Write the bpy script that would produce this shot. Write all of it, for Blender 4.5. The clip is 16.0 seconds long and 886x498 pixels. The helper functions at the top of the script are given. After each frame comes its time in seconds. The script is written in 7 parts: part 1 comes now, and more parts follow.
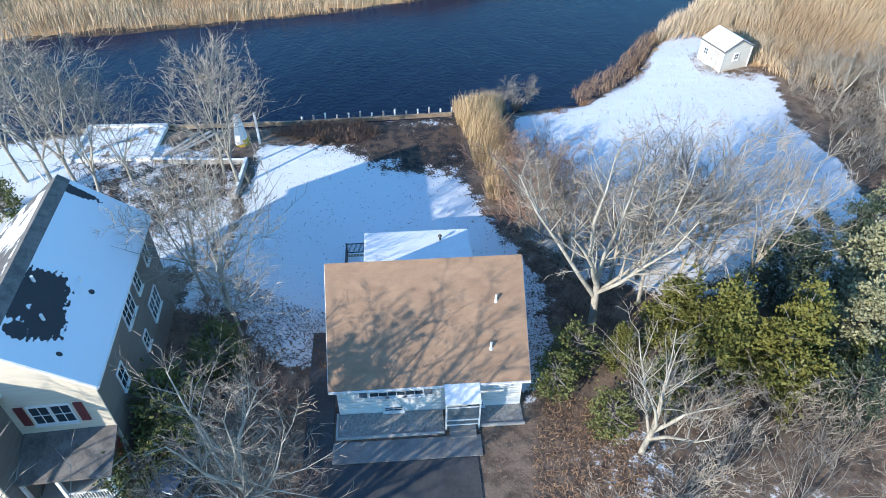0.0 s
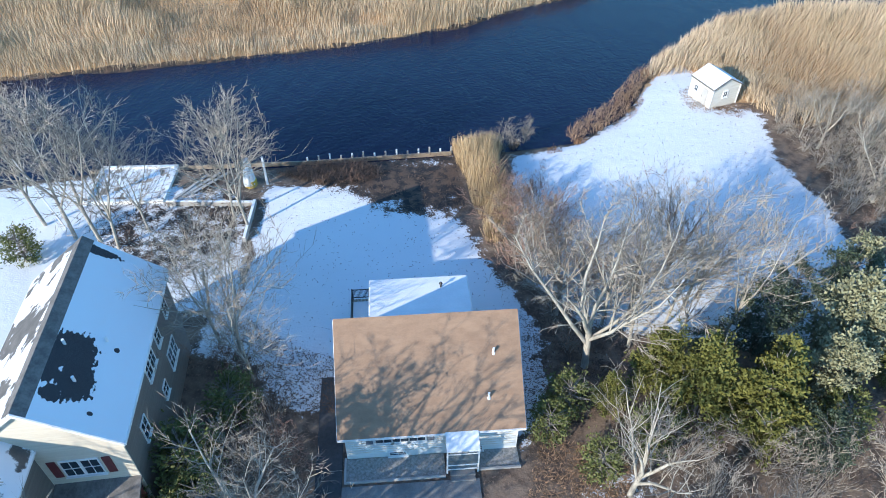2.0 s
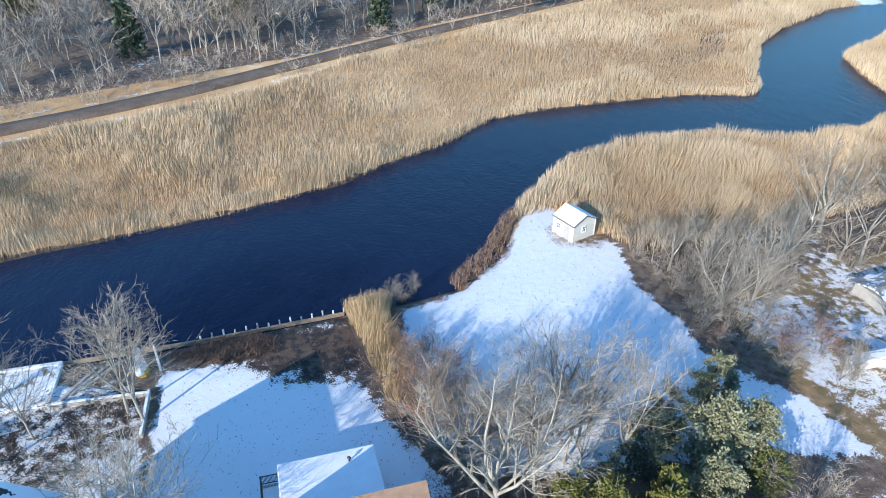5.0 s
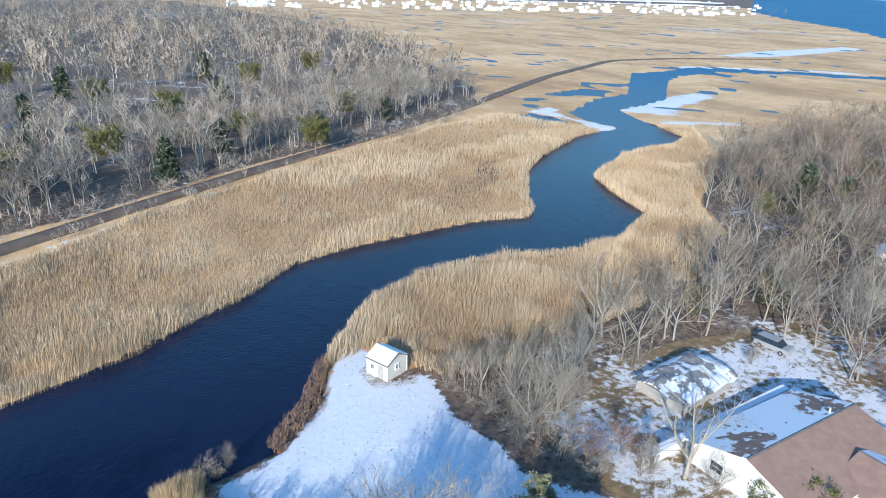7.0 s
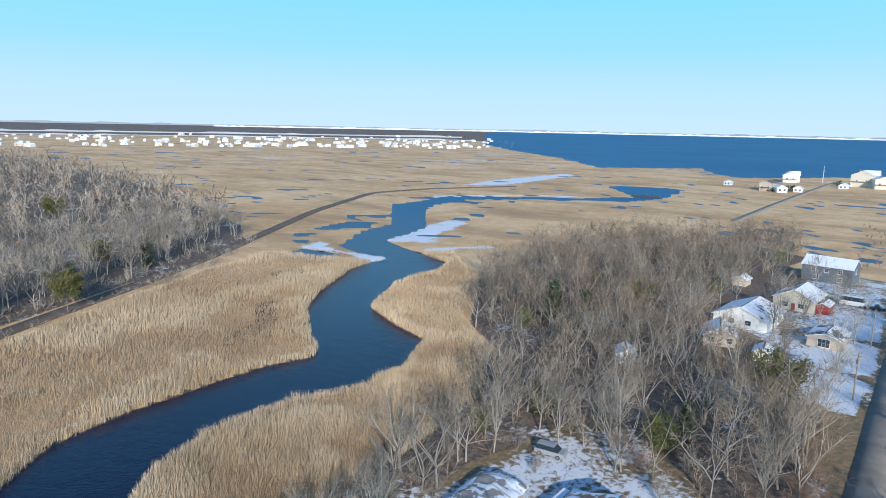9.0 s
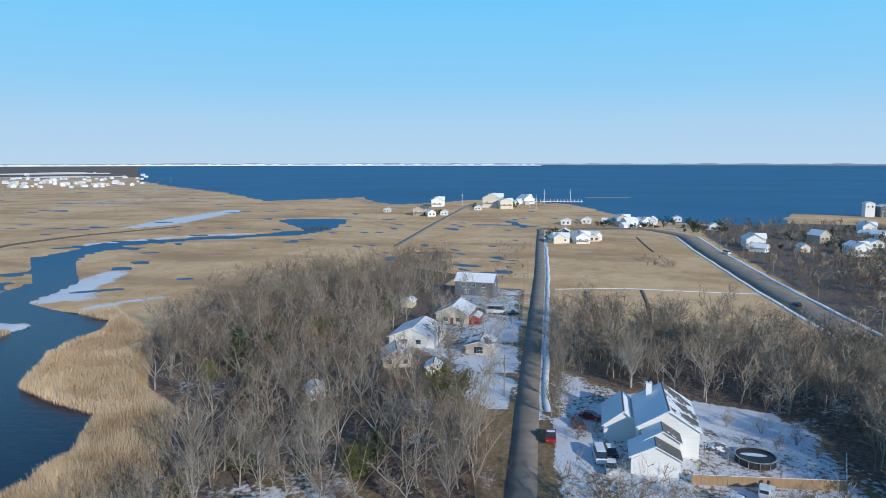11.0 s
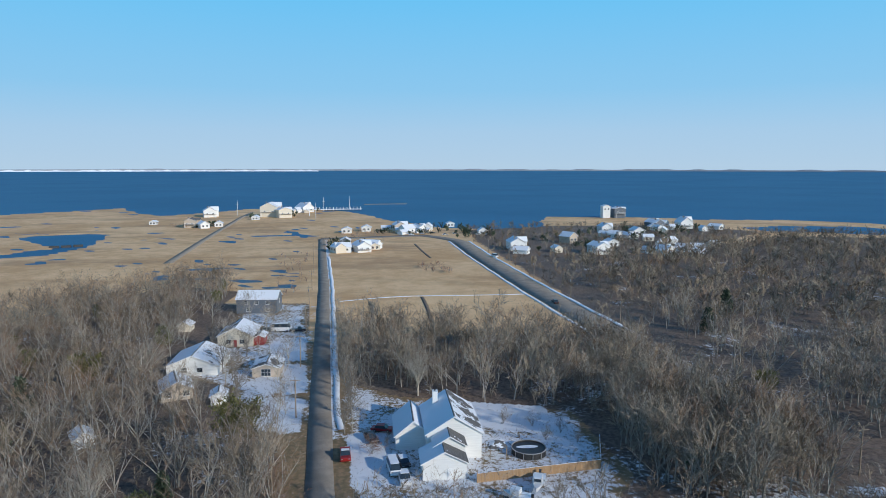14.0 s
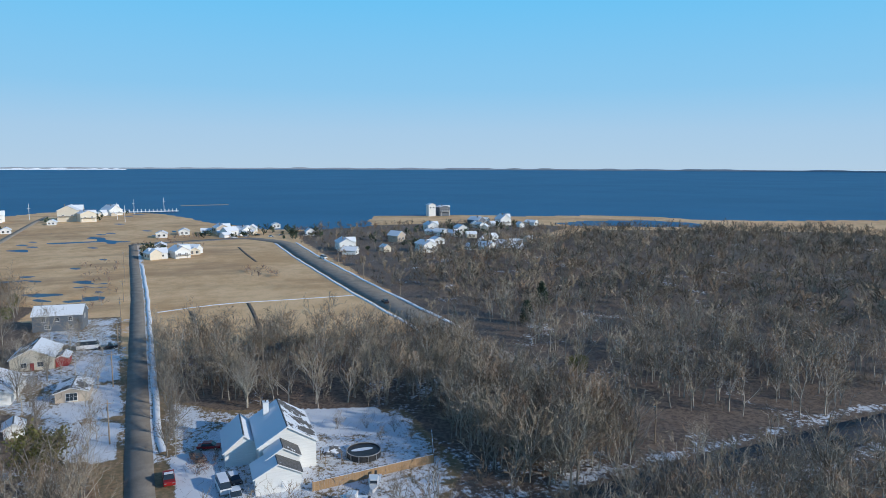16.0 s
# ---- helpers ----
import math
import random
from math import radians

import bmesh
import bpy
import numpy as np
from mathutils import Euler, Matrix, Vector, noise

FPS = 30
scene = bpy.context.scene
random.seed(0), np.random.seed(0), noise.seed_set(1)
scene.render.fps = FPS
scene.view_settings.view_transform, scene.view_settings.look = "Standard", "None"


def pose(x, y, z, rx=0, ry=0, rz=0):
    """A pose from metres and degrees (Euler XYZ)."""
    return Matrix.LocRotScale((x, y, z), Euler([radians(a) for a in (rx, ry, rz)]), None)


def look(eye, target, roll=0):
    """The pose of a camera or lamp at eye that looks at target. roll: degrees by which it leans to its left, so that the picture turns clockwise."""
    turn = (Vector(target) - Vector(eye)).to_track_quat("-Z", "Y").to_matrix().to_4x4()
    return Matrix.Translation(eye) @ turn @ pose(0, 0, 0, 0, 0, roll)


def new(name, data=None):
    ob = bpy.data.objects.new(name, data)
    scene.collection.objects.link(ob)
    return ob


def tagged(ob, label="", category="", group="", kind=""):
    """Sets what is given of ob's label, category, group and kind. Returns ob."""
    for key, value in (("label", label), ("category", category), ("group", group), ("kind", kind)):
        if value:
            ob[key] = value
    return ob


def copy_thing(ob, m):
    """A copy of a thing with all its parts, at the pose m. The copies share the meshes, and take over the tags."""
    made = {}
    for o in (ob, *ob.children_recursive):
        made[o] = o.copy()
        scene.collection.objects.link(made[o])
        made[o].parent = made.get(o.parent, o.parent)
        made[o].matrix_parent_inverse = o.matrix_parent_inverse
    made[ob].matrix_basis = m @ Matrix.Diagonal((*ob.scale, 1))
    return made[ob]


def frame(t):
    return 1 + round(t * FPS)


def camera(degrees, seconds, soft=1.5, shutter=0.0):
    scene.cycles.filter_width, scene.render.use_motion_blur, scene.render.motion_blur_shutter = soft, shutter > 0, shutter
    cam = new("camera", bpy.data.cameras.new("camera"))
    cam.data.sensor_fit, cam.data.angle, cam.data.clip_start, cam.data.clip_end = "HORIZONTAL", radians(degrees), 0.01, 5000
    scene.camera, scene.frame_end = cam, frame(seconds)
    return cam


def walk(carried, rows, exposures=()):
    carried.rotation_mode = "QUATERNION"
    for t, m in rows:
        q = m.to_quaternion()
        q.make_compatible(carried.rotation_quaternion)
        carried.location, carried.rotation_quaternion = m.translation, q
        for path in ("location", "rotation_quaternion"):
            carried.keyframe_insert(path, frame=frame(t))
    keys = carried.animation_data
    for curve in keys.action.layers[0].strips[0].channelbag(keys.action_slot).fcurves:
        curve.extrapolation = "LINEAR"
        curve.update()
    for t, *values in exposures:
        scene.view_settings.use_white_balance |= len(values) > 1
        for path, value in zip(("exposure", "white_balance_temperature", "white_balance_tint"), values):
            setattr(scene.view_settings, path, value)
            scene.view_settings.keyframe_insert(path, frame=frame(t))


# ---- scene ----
cam = camera(67.6, 16.0, soft=0.9)
# seconds, x, y, z, yaw, pitch, lean
ROWS = [
    (0, 2.59, 0.01, 33.00, -0.00, -42.44, 0.53),
    (0.5, 2.54, 0.08, 34.04, -0.05, -42.41, 0.49),
    (1, 2.51, 0.16, 35.08, -0.06, -42.43, 0.45),
    (1.5, 2.50, 0.26, 36.11, -0.01, -42.40, 0.45),
    (2, 2.50, 0.35, 37.11, -0.05, -42.36, 0.37),
    (2.5, 2.50, 0.44, 38.09, -0.17, -41.92, 0.38),
    (3, 2.50, 0.50, 39.05, -0.65, -41.08, 0.35),
    (4.2, 2.41, 0.56, 41.14, -5.29, -36.85, 0.10),
    (5.5, 2.51, 0.39, 43.12, -16.44, -29.86, 0.82),
    (6, 2.65, 0.28, 43.86, -21.52, -27.29, 0.77),
    (6.5, 2.90, 0.22, 44.61, -25.60, -24.62, 0.89),
    (7, 3.09, 0.17, 45.43, -29.20, -21.75, 1.31),
    (7.5, 2.94, 0.08, 46.29, -32.83, -18.62, 1.28),
    (8, 2.33, -0.14, 47.09, -37.07, -15.52, 0.97),
    (8.5, 1.45, -0.44, 47.85, -42.37, -12.75, 1.00),
    (9, 0.39, -0.72, 48.61, -49.01, -10.51, 1.16),
    (9.5, -0.79, -0.89, 49.38, -56.76, -8.94, 0.68),
    (10, -1.81, -1.01, 50.18, -65.05, -8.28, 0.27),
    (11.2, -2.74, -0.91, 52.24, -78.66, -7.54, -0.03),
    (12.5, -2.85, -0.36, 54.04, -85.98, -7.46, -0.05),
    (13, -3.28, -0.15, 54.47, -88.90, -7.30, -0.02),
    (13.5, -3.78, 0.02, 54.85, -92.23, -7.19, 0.01),
    (14, -4.24, 0.13, 55.19, -96.04, -7.15, 0.08),
    (14.5, -4.57, 0.20, 55.51, -100.05, -7.14, 0.14),
    (15, -4.75, 0.25, 55.81, -103.99, -7.16, 0.17),
    (15.5, -4.80, 0.29, 56.09, -107.60, -7.18, 0.22),
    (16, -4.83, 0.31, 56.36, -110.89, -7.24, 0.24),
]
PATH = [(t, pose(x, y, z, 90 + p, 0, w) @ pose(0, 0, 0, 0, 0, l)) for t, x, y, z, w, p, l in ROWS]
walk(cam, PATH, exposures=((0, 0.80, 6250, 10), (3, 0.76, 6150, 10), (7, 0.55, 6150, 10), (8, 0.32, 6150, 10), (9, 0.10, 6150, 10), (12.5, -0.36, 6200, 10), (16, -0.36, 6200, 10)))

# ---- light ----
SUN_EL, SUN_AZ = 21.0, 225.0      # azimuth clockwise from +y
world = bpy.data.worlds.new("sky")
scene.world = world
world.use_nodes = True
wn = world.node_tree
sky = wn.nodes.new("ShaderNodeTexSky")
sky.sky_type, sky.sun_disc = "NISHITA", False
sky.sun_elevation, sky.sun_rotation = radians(SUN_EL), radians(SUN_AZ)
sky.air_density, sky.dust_density, sky.ozone_density = 1.0, 0.0, 2.5
wn.nodes["Background"].inputs[1].default_value = 0.185
# a cold winter haze that pales the sky all round the horizon
tc_ = wn.nodes.new("ShaderNodeTexCoord")
sx_ = wn.nodes.new("ShaderNodeSeparateXYZ")
wn.links.new(tc_.outputs["Generated"], sx_.inputs[0])
hz = wn.nodes.new("ShaderNodeMapRange")
hz.interpolation_type = "SMOOTHSTEP"
wn.links.new(sx_.outputs[2], hz.inputs[0])
for i, v in ((1, 0.25), (2, 0.6), (3, 1.0), (4, 0.0)):
    hz.inputs[i].default_value = v
band = wn.nodes.new("ShaderNodeValToRGB")
wn.links.new(sx_.outputs[2], band.inputs[0])
for p_ in (0.05, 0.11):
    band.color_ramp.elements.new(p_)
for i, (p_, c_) in enumerate(((0.0, (.32, .425, .515, 1)), (0.05, (.28, .415, .535, 1)), (0.11, (.19, .395, .565, 1)), (0.23, (.115, .375, .595, 1)))):
    band.color_ramp.elements[i].position = p_
    band.color_ramp.elements[i].color = c_
lift = wn.nodes.new("ShaderNodeMix")
lift.data_type, lift.blend_type = "RGBA", "MULTIPLY"
lift.inputs[0].default_value = 1.0
lift.inputs[7].default_value = (10, 10, 10, 1)
wn.links.new(band.outputs[0], lift.inputs[6])
mx = wn.nodes.new("ShaderNodeMix")
mx.data_type = "RGBA"
wn.links.new(hz.outputs[0], mx.inputs[0])
cold = wn.nodes.new("ShaderNodeMix")
cold.data_type, cold.blend_type = "RGBA", "MULTIPLY"
cold.inputs[0].default_value = 1.0
cold.inputs[7].default_value = (0.74, 0.96, 1.15, 1)
wn.links.new(sky.outputs[0], cold.inputs[6])
wn.links.new(cold.outputs[2], mx.inputs[6])
wn.links.new(lift.outputs[2], mx.inputs[7])
wn.links.new(mx.outputs[2], wn.nodes["Background"].inputs[0])
sun = new("sun", bpy.data.lights.new("sun", "SUN"))
sun.data.energy, sun.data.angle, sun.data.color = 4.3, radians(0.5), (1.0, 0.92, 0.79)
sa, se = radians(SUN_AZ), radians(SUN_EL)
SUNWARD = Vector((math.sin(sa) * math.cos(se), math.cos(sa) * math.cos(se), math.sin(se)))
sun.matrix_world = look(SUNWARD * 200, (0, 0, 0))

# ---- materials ----
def nodes_of(name):
    m = bpy.data.materials.new(name)
    m.use_nodes = True
    nt = m.node_tree
    return m, nt, nt.nodes["Principled BSDF"]


def add(nt, kind, **sets):
    n = nt.nodes.new(kind)
    for k, v in sets.items():
        n.inputs[k].default_value = v
    return n


def mixc(nt, fac, a, b):
    """Mix two colours; each of fac, a, b is a socket or a value."""
    n = nt.nodes.new("ShaderNodeMix")
    n.data_type = "RGBA"
    for i, v in ((0, fac), (6, a), (7, b)):
        if isinstance(v, bpy.types.NodeSocket):
            nt.links.new(v, n.inputs[i])
        else:
            n.inputs[i].default_value = v if i == 0 else (*v, 1)
    return n.outputs[2]


def calc(nt, op, a, b=0.0, c=0.0):
    n = nt.nodes.new("ShaderNodeMath")
    n.operation = op
    for i, v in enumerate((a, b, c)):
        if isinstance(v, bpy.types.NodeSocket):
            nt.links.new(v, n.inputs[i])
        else:
            n.inputs[i].default_value = v
    return n.outputs[0]


def step(nt, v, lo, hi):
    n = nt.nodes.new("ShaderNodeMapRange")
    n.interpolation_type = "SMOOTHSTEP"
    nt.links.new(v, n.inputs[0])
    n.inputs[1].default_value, n.inputs[2].default_value = lo, hi
    return n.outputs[0]


def coords(nt, stretch=(1, 1, 1), turn=0.0):
    tc = nt.nodes.new("ShaderNodeTexCoord")
    mp = nt.nodes.new("ShaderNodeMapping")
    mp.inputs["Scale"].default_value = stretch
    mp.inputs["Rotation"].default_value = (0, 0, turn)
    nt.links.new(tc.outputs["Object"], mp.inputs[0])
    return mp.outputs[0]


def grain(nt, scale, detail=4.0, co=None, rough=0.6):
    n = add(nt, "ShaderNodeTexNoise", Scale=scale, Detail=detail, Roughness=rough)
    nt.links.new(co if co is not None else coords(nt), n.inputs["Vector"])
    return n.outputs[0]


def relief(nt, bs, height, strength=0.4, dist=0.05):
    b = add(nt, "ShaderNodeBump", Strength=strength, Distance=dist)
    nt.links.new(height, b.inputs["Height"])
    nt.links.new(b.outputs[0], bs.inputs["Normal"])


def surface(name, c1, c2, scale=2.0, fine=25.0, rough=0.8, bump=0.3, metal=0.0, rnd=0.0, stretch=(1, 1, 1), dist=0.03, island=0.0):
    """A matt or glossy surface whose colour wanders from c1 to c2 at two sizes of grain."""
    m, nt, bs = nodes_of(name)
    co = coords(nt, stretch)
    a, b = grain(nt, scale, 4, co), grain(nt, fine, 3, co)
    f = calc(nt, "MULTIPLY_ADD", a, 0.65, calc(nt, "MULTIPLY", b, 0.35))
    f = step(nt, f, 0.3, 0.7)
    if rnd:
        oi = nt.nodes.new("ShaderNodeObjectInfo")
        f = calc(nt, "ADD", calc(nt, "MULTIPLY", f, 1 - rnd), calc(nt, "MULTIPLY", oi.outputs["Random"], rnd))
    if island:
        g = nt.nodes.new("ShaderNodeNewGeometry")
        f = calc(nt, "ADD", calc(nt, "MULTIPLY", f, 1 - island), calc(nt, "MULTIPLY", g.outputs["Random Per Island"], island))
    nt.links.new(mixc(nt, f, c1, c2), bs.inputs["Base Color"])
    bs.inputs["Roughness"].default_value, bs.inputs["Metallic"].default_value = rough, metal
    if bump:
        relief(nt, bs, b, bump, dist)
    return m


def glass(name, tint=(0.02, 0.03, 0.04)):
    m, nt, bs = nodes_of(name)
    g = grain(nt, 1.5, 2)
    nt.links.new(mixc(nt, g, tint, tuple(t * 2 for t in tint)), bs.inputs["Base Color"])
    bs.inputs["Roughness"].default_value = 0.06
    bs.inputs["IOR"].default_value = 1.5
    return m


SNOW = (0.74, 0.76, 0.79)


def snowy(name, c1, c2, cover=0.5, scale=0.5, rough=0.85, rows=0.0):
    """Shingles or slates on which old snow lies in patches: cover 0 bare, 1 white."""
    m, nt, bs = nodes_of(name)
    co = coords(nt)
    big, mid, fine = grain(nt, scale, 3, co), grain(nt, scale * 6, 4, co), grain(nt, 30, 2, co)
    f = calc(nt, "ADD", calc(nt, "MULTIPLY", big, 0.75), calc(nt, "MULTIPLY", mid, 0.25))
    if rows:
        wv = add(nt, "ShaderNodeTexWave", Scale=rows, Distortion=1.5)
        nt.links.new(co, wv.inputs["Vector"])
        f = calc(nt, "ADD", f, calc(nt, "MULTIPLY", wv.outputs["Fac"], 0.04))
    edge = 0.72 - 0.44 * cover
    sn = step(nt, f, edge - 0.012, edge + 0.012)
    base = mixc(nt, step(nt, calc(nt, "ADD", calc(nt, "MULTIPLY", mid, .6), calc(nt, "MULTIPLY", fine, .4)), .35, .65), c1, c2)
    nt.links.new(mixc(nt, sn, base, SNOW), bs.inputs["Base Color"])
    bs.inputs["Roughness"].default_value = rough
    relief(nt, bs, calc(nt, "ADD", calc(nt, "MULTIPLY", sn, 2.0), fine), 0.5, 0.03)
    return m


M_SHINGLE = surface("brown_shingle", (0.23, 0.145, 0.095), (0.33, 0.215, 0.14), 0.9, 14, 0.9, 0.4, stretch=(1, 1, 3))
M_WHITE = surface("white_siding", (0.70, 0.70, 0.68), (0.82, 0.82, 0.80), 1.2, 12, 0.55, 0.25, stretch=(.3, .3, 6))
M_CREAM = surface("cream_siding", (0.62, 0.55, 0.44), (0.74, 0.67, 0.55), 1.2, 12, 0.6, 0.25, stretch=(.3, .3, 6))
M_SHED = surface("cream_white_clapboard", (0.56, 0.53, 0.46), (0.66, 0.64, 0.57), 1.2, 12, 0.6, 0.25, stretch=(.3, .3, 6))
M_TRIM = surface("white_paint", (0.74, 0.74, 0.73), (0.84, 0.84, 0.83), 3, 30, 0.45, 0.1)
M_GREYSIDE = surface("taupe_siding", (0.16, 0.135, 0.118), (0.215, 0.185, 0.165), 0.8, 10, 0.6, 0.3, stretch=(.3, .3, 7))
M_BLUESIDE = surface("slate_blue_siding", (0.10, 0.12, 0.15), (0.15, 0.17, 0.2), 0.8, 10, 0.6, 0.3, stretch=(.3, .3, 7))
M_TANSIDE = surface("tan_siding", (0.46, 0.38, 0.30), (0.56, 0.47, 0.38), 0.8, 10, 0.6, 0.3, stretch=(.3, .3, 7))
M_RED = surface("red_paint", (0.24, 0.03, 0.03), (0.33, 0.05, 0.045), 3, 20, 0.5, 0.1)
M_SHUTTER = surface("maroon_paint", (0.12, 0.025, 0.03), (0.18, 0.04, 0.045), 3, 20, 0.5, 0.1)
M_GLASS = glass("window_glass")
M_DARK = surface("dark_metal", (0.02, 0.02, 0.022), (0.05, 0.05, 0.05), 4, 30, 0.5, 0.1)
M_STEEL = surface("dull_steel", (0.35, 0.35, 0.36), (0.5, 0.5, 0.5), 4, 30, 0.4, 0.1, 0.7)
M_WOOD = surface("weathered_wood", (0.22, 0.17, 0.12), (0.34, 0.27, 0.2), 2, 18, 0.85, 0.4, rnd=0.4, stretch=(1, 1, .25))
M_FENCE = surface("fence_wood", (0.30, 0.19, 0.10), (0.44, 0.29, 0.16), 2, 18, 0.85, 0.4, rnd=0.5, stretch=(1, 1, .25))
M_GREYWOOD = surface("grey_boards", (0.30, 0.29, 0.27), (0.46, 0.44, 0.42), 2, 18, 0.85, 0.4, rnd=0.4)
M_ASPHALT = surface("asphalt", (0.175, 0.15, 0.122), (0.28, 0.245, 0.205), 0.25, 5, 0.97, 0.25)
M_ASPHALT2 = surface("dark_driveway", (0.035, 0.036, 0.040), (0.075, 0.075, 0.078), 0.5, 5, 0.85, 0.25)
M_CONCRETE = surface("concrete", (0.15, 0.145, 0.14), (0.26, 0.25, 0.235), 1.2, 12, 0.85, 0.25)
M_PATH = surface("sandy_road", (0.30, 0.235, 0.165), (0.40, 0.32, 0.24), 0.2, 3, 0.95, 0.3)
M_DIRT = surface("track_dirt", (0.095, 0.066, 0.048), (0.19, 0.14, 0.105), 0.3, 3, 0.95, 0.5, dist=0.1)
M_STONE = surface("bed_gravel", (0.18, 0.17, 0.15), (0.42, 0.40, 0.37), 6, 22, 0.9, 0.6)
M_SNOW = surface("snow", (0.70, 0.72, 0.75), (0.80, 0.81, 0.83), 0.7, 9, 0.7, 0.35, dist=0.08)
M_BARK = surface("pale_bark", (0.24, 0.215, 0.18), (0.50, 0.47, 0.40), 1.5, 9, 0.9, 0.5, stretch=(1, 1, .3))
M_BARK2 = surface("grey_bark", (0.14, 0.125, 0.11), (0.29, 0.265, 0.235), 1.5, 9, 0.9, 0.5, stretch=(1, 1, .3))
M_TWIG = surface("twigs", (0.17, 0.14, 0.11), (0.42, 0.36, 0.29), 0.6, 5, 0.9, 0, island=0.4)
M_TWIG_RED = surface("russet_twigs", (0.16, 0.09, 0.065), (0.34, 0.21, 0.15), 0.6, 5, 0.9, 0, island=0.4)
M_STEM = surface("woodland_stems", (0.19, 0.17, 0.145), (0.50, 0.455, 0.40), 0.09, 0.7, 0.9, 0, island=0.3)
M_BUSH = surface("olive_leaves", (0.06, 0.075, 0.02), (0.17, 0.18, 0.05), 0.8, 6, 0.7, 0, island=0.5)
M_CEDAR = surface("cedar_leaves", (0.065, 0.075, 0.014), (0.18, 0.17, 0.034), 0.5, 5, 0.75, 0, island=0.5)
M_PITCH = surface("pitch_pine_needles", (0.065, 0.07, 0.02), (0.19, 0.17, 0.05), 0.5, 5, 0.75, 0, island=0.5)
M_HOLLY = surface("dark_leaves", (0.028, 0.046, 0.028), (0.085, 0.11, 0.062), 0.6, 6, 0.55, 0, island=0.5)
M_PINE = surface("pale_pine_needles", (0.14, 0.15, 0.08), (0.34, 0.33, 0.20), 0.6, 6, 0.7, 0, island=0.5)
M_RUST = surface("dead_leaves", (0.20, 0.11, 0.06), (0.38, 0.24, 0.14), 0.8, 6, 0.8, 0, island=0.5)


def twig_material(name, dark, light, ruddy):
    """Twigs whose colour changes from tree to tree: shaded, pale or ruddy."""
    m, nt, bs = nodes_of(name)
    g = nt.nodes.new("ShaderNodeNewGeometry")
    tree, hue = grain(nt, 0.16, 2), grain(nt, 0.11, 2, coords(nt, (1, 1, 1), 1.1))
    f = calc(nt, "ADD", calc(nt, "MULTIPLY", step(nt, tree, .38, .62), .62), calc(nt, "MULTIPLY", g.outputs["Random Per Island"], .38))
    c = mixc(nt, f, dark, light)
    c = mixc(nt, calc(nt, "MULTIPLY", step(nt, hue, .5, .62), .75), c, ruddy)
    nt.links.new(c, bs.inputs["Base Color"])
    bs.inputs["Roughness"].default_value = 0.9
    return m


M_TWIG_MID = twig_material("brown_twigs", (0.065, 0.05, 0.037), (0.36, 0.29, 0.21), (0.22, 0.135, 0.088))
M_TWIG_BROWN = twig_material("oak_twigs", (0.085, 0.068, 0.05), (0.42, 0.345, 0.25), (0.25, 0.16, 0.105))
M_TWIG_DARK = twig_material("wood_twigs", (0.12, 0.10, 0.08), (0.46, 0.40, 0.33), (0.30, 0.22, 0.16))


def reed_material(name, low, top1, top2):
    m, nt, bs = nodes_of(name)
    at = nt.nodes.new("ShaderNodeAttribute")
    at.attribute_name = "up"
    g = nt.nodes.new("ShaderNodeNewGeometry")
    big = step(nt, grain(nt, 0.05, 3), 0.35, 0.65)
    f = calc(nt, "ADD", calc(nt, "MULTIPLY", big, 0.7), calc(nt, "MULTIPLY", g.outputs["Random Per Island"], 0.3))
    top = mixc(nt, f, top1, top2)
    wa = nt.nodes.new("ShaderNodeAttribute")
    wa.attribute_name = "worn"
    # blades are darker at the foot than at the tip
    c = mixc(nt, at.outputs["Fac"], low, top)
    c = mixc(nt, calc(nt, "MULTIPLY", wa.outputs["Fac"], .72), c, (0.30, 0.205, 0.125))
    nt.links.new(c, bs.inputs["Base Color"])
    bs.inputs["Roughness"].default_value = 0.85
    return m


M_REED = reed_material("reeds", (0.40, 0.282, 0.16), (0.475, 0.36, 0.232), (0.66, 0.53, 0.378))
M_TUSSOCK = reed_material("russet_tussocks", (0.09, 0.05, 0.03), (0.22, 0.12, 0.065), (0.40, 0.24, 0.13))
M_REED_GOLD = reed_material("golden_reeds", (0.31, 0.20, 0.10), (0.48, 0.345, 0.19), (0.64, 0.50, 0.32))


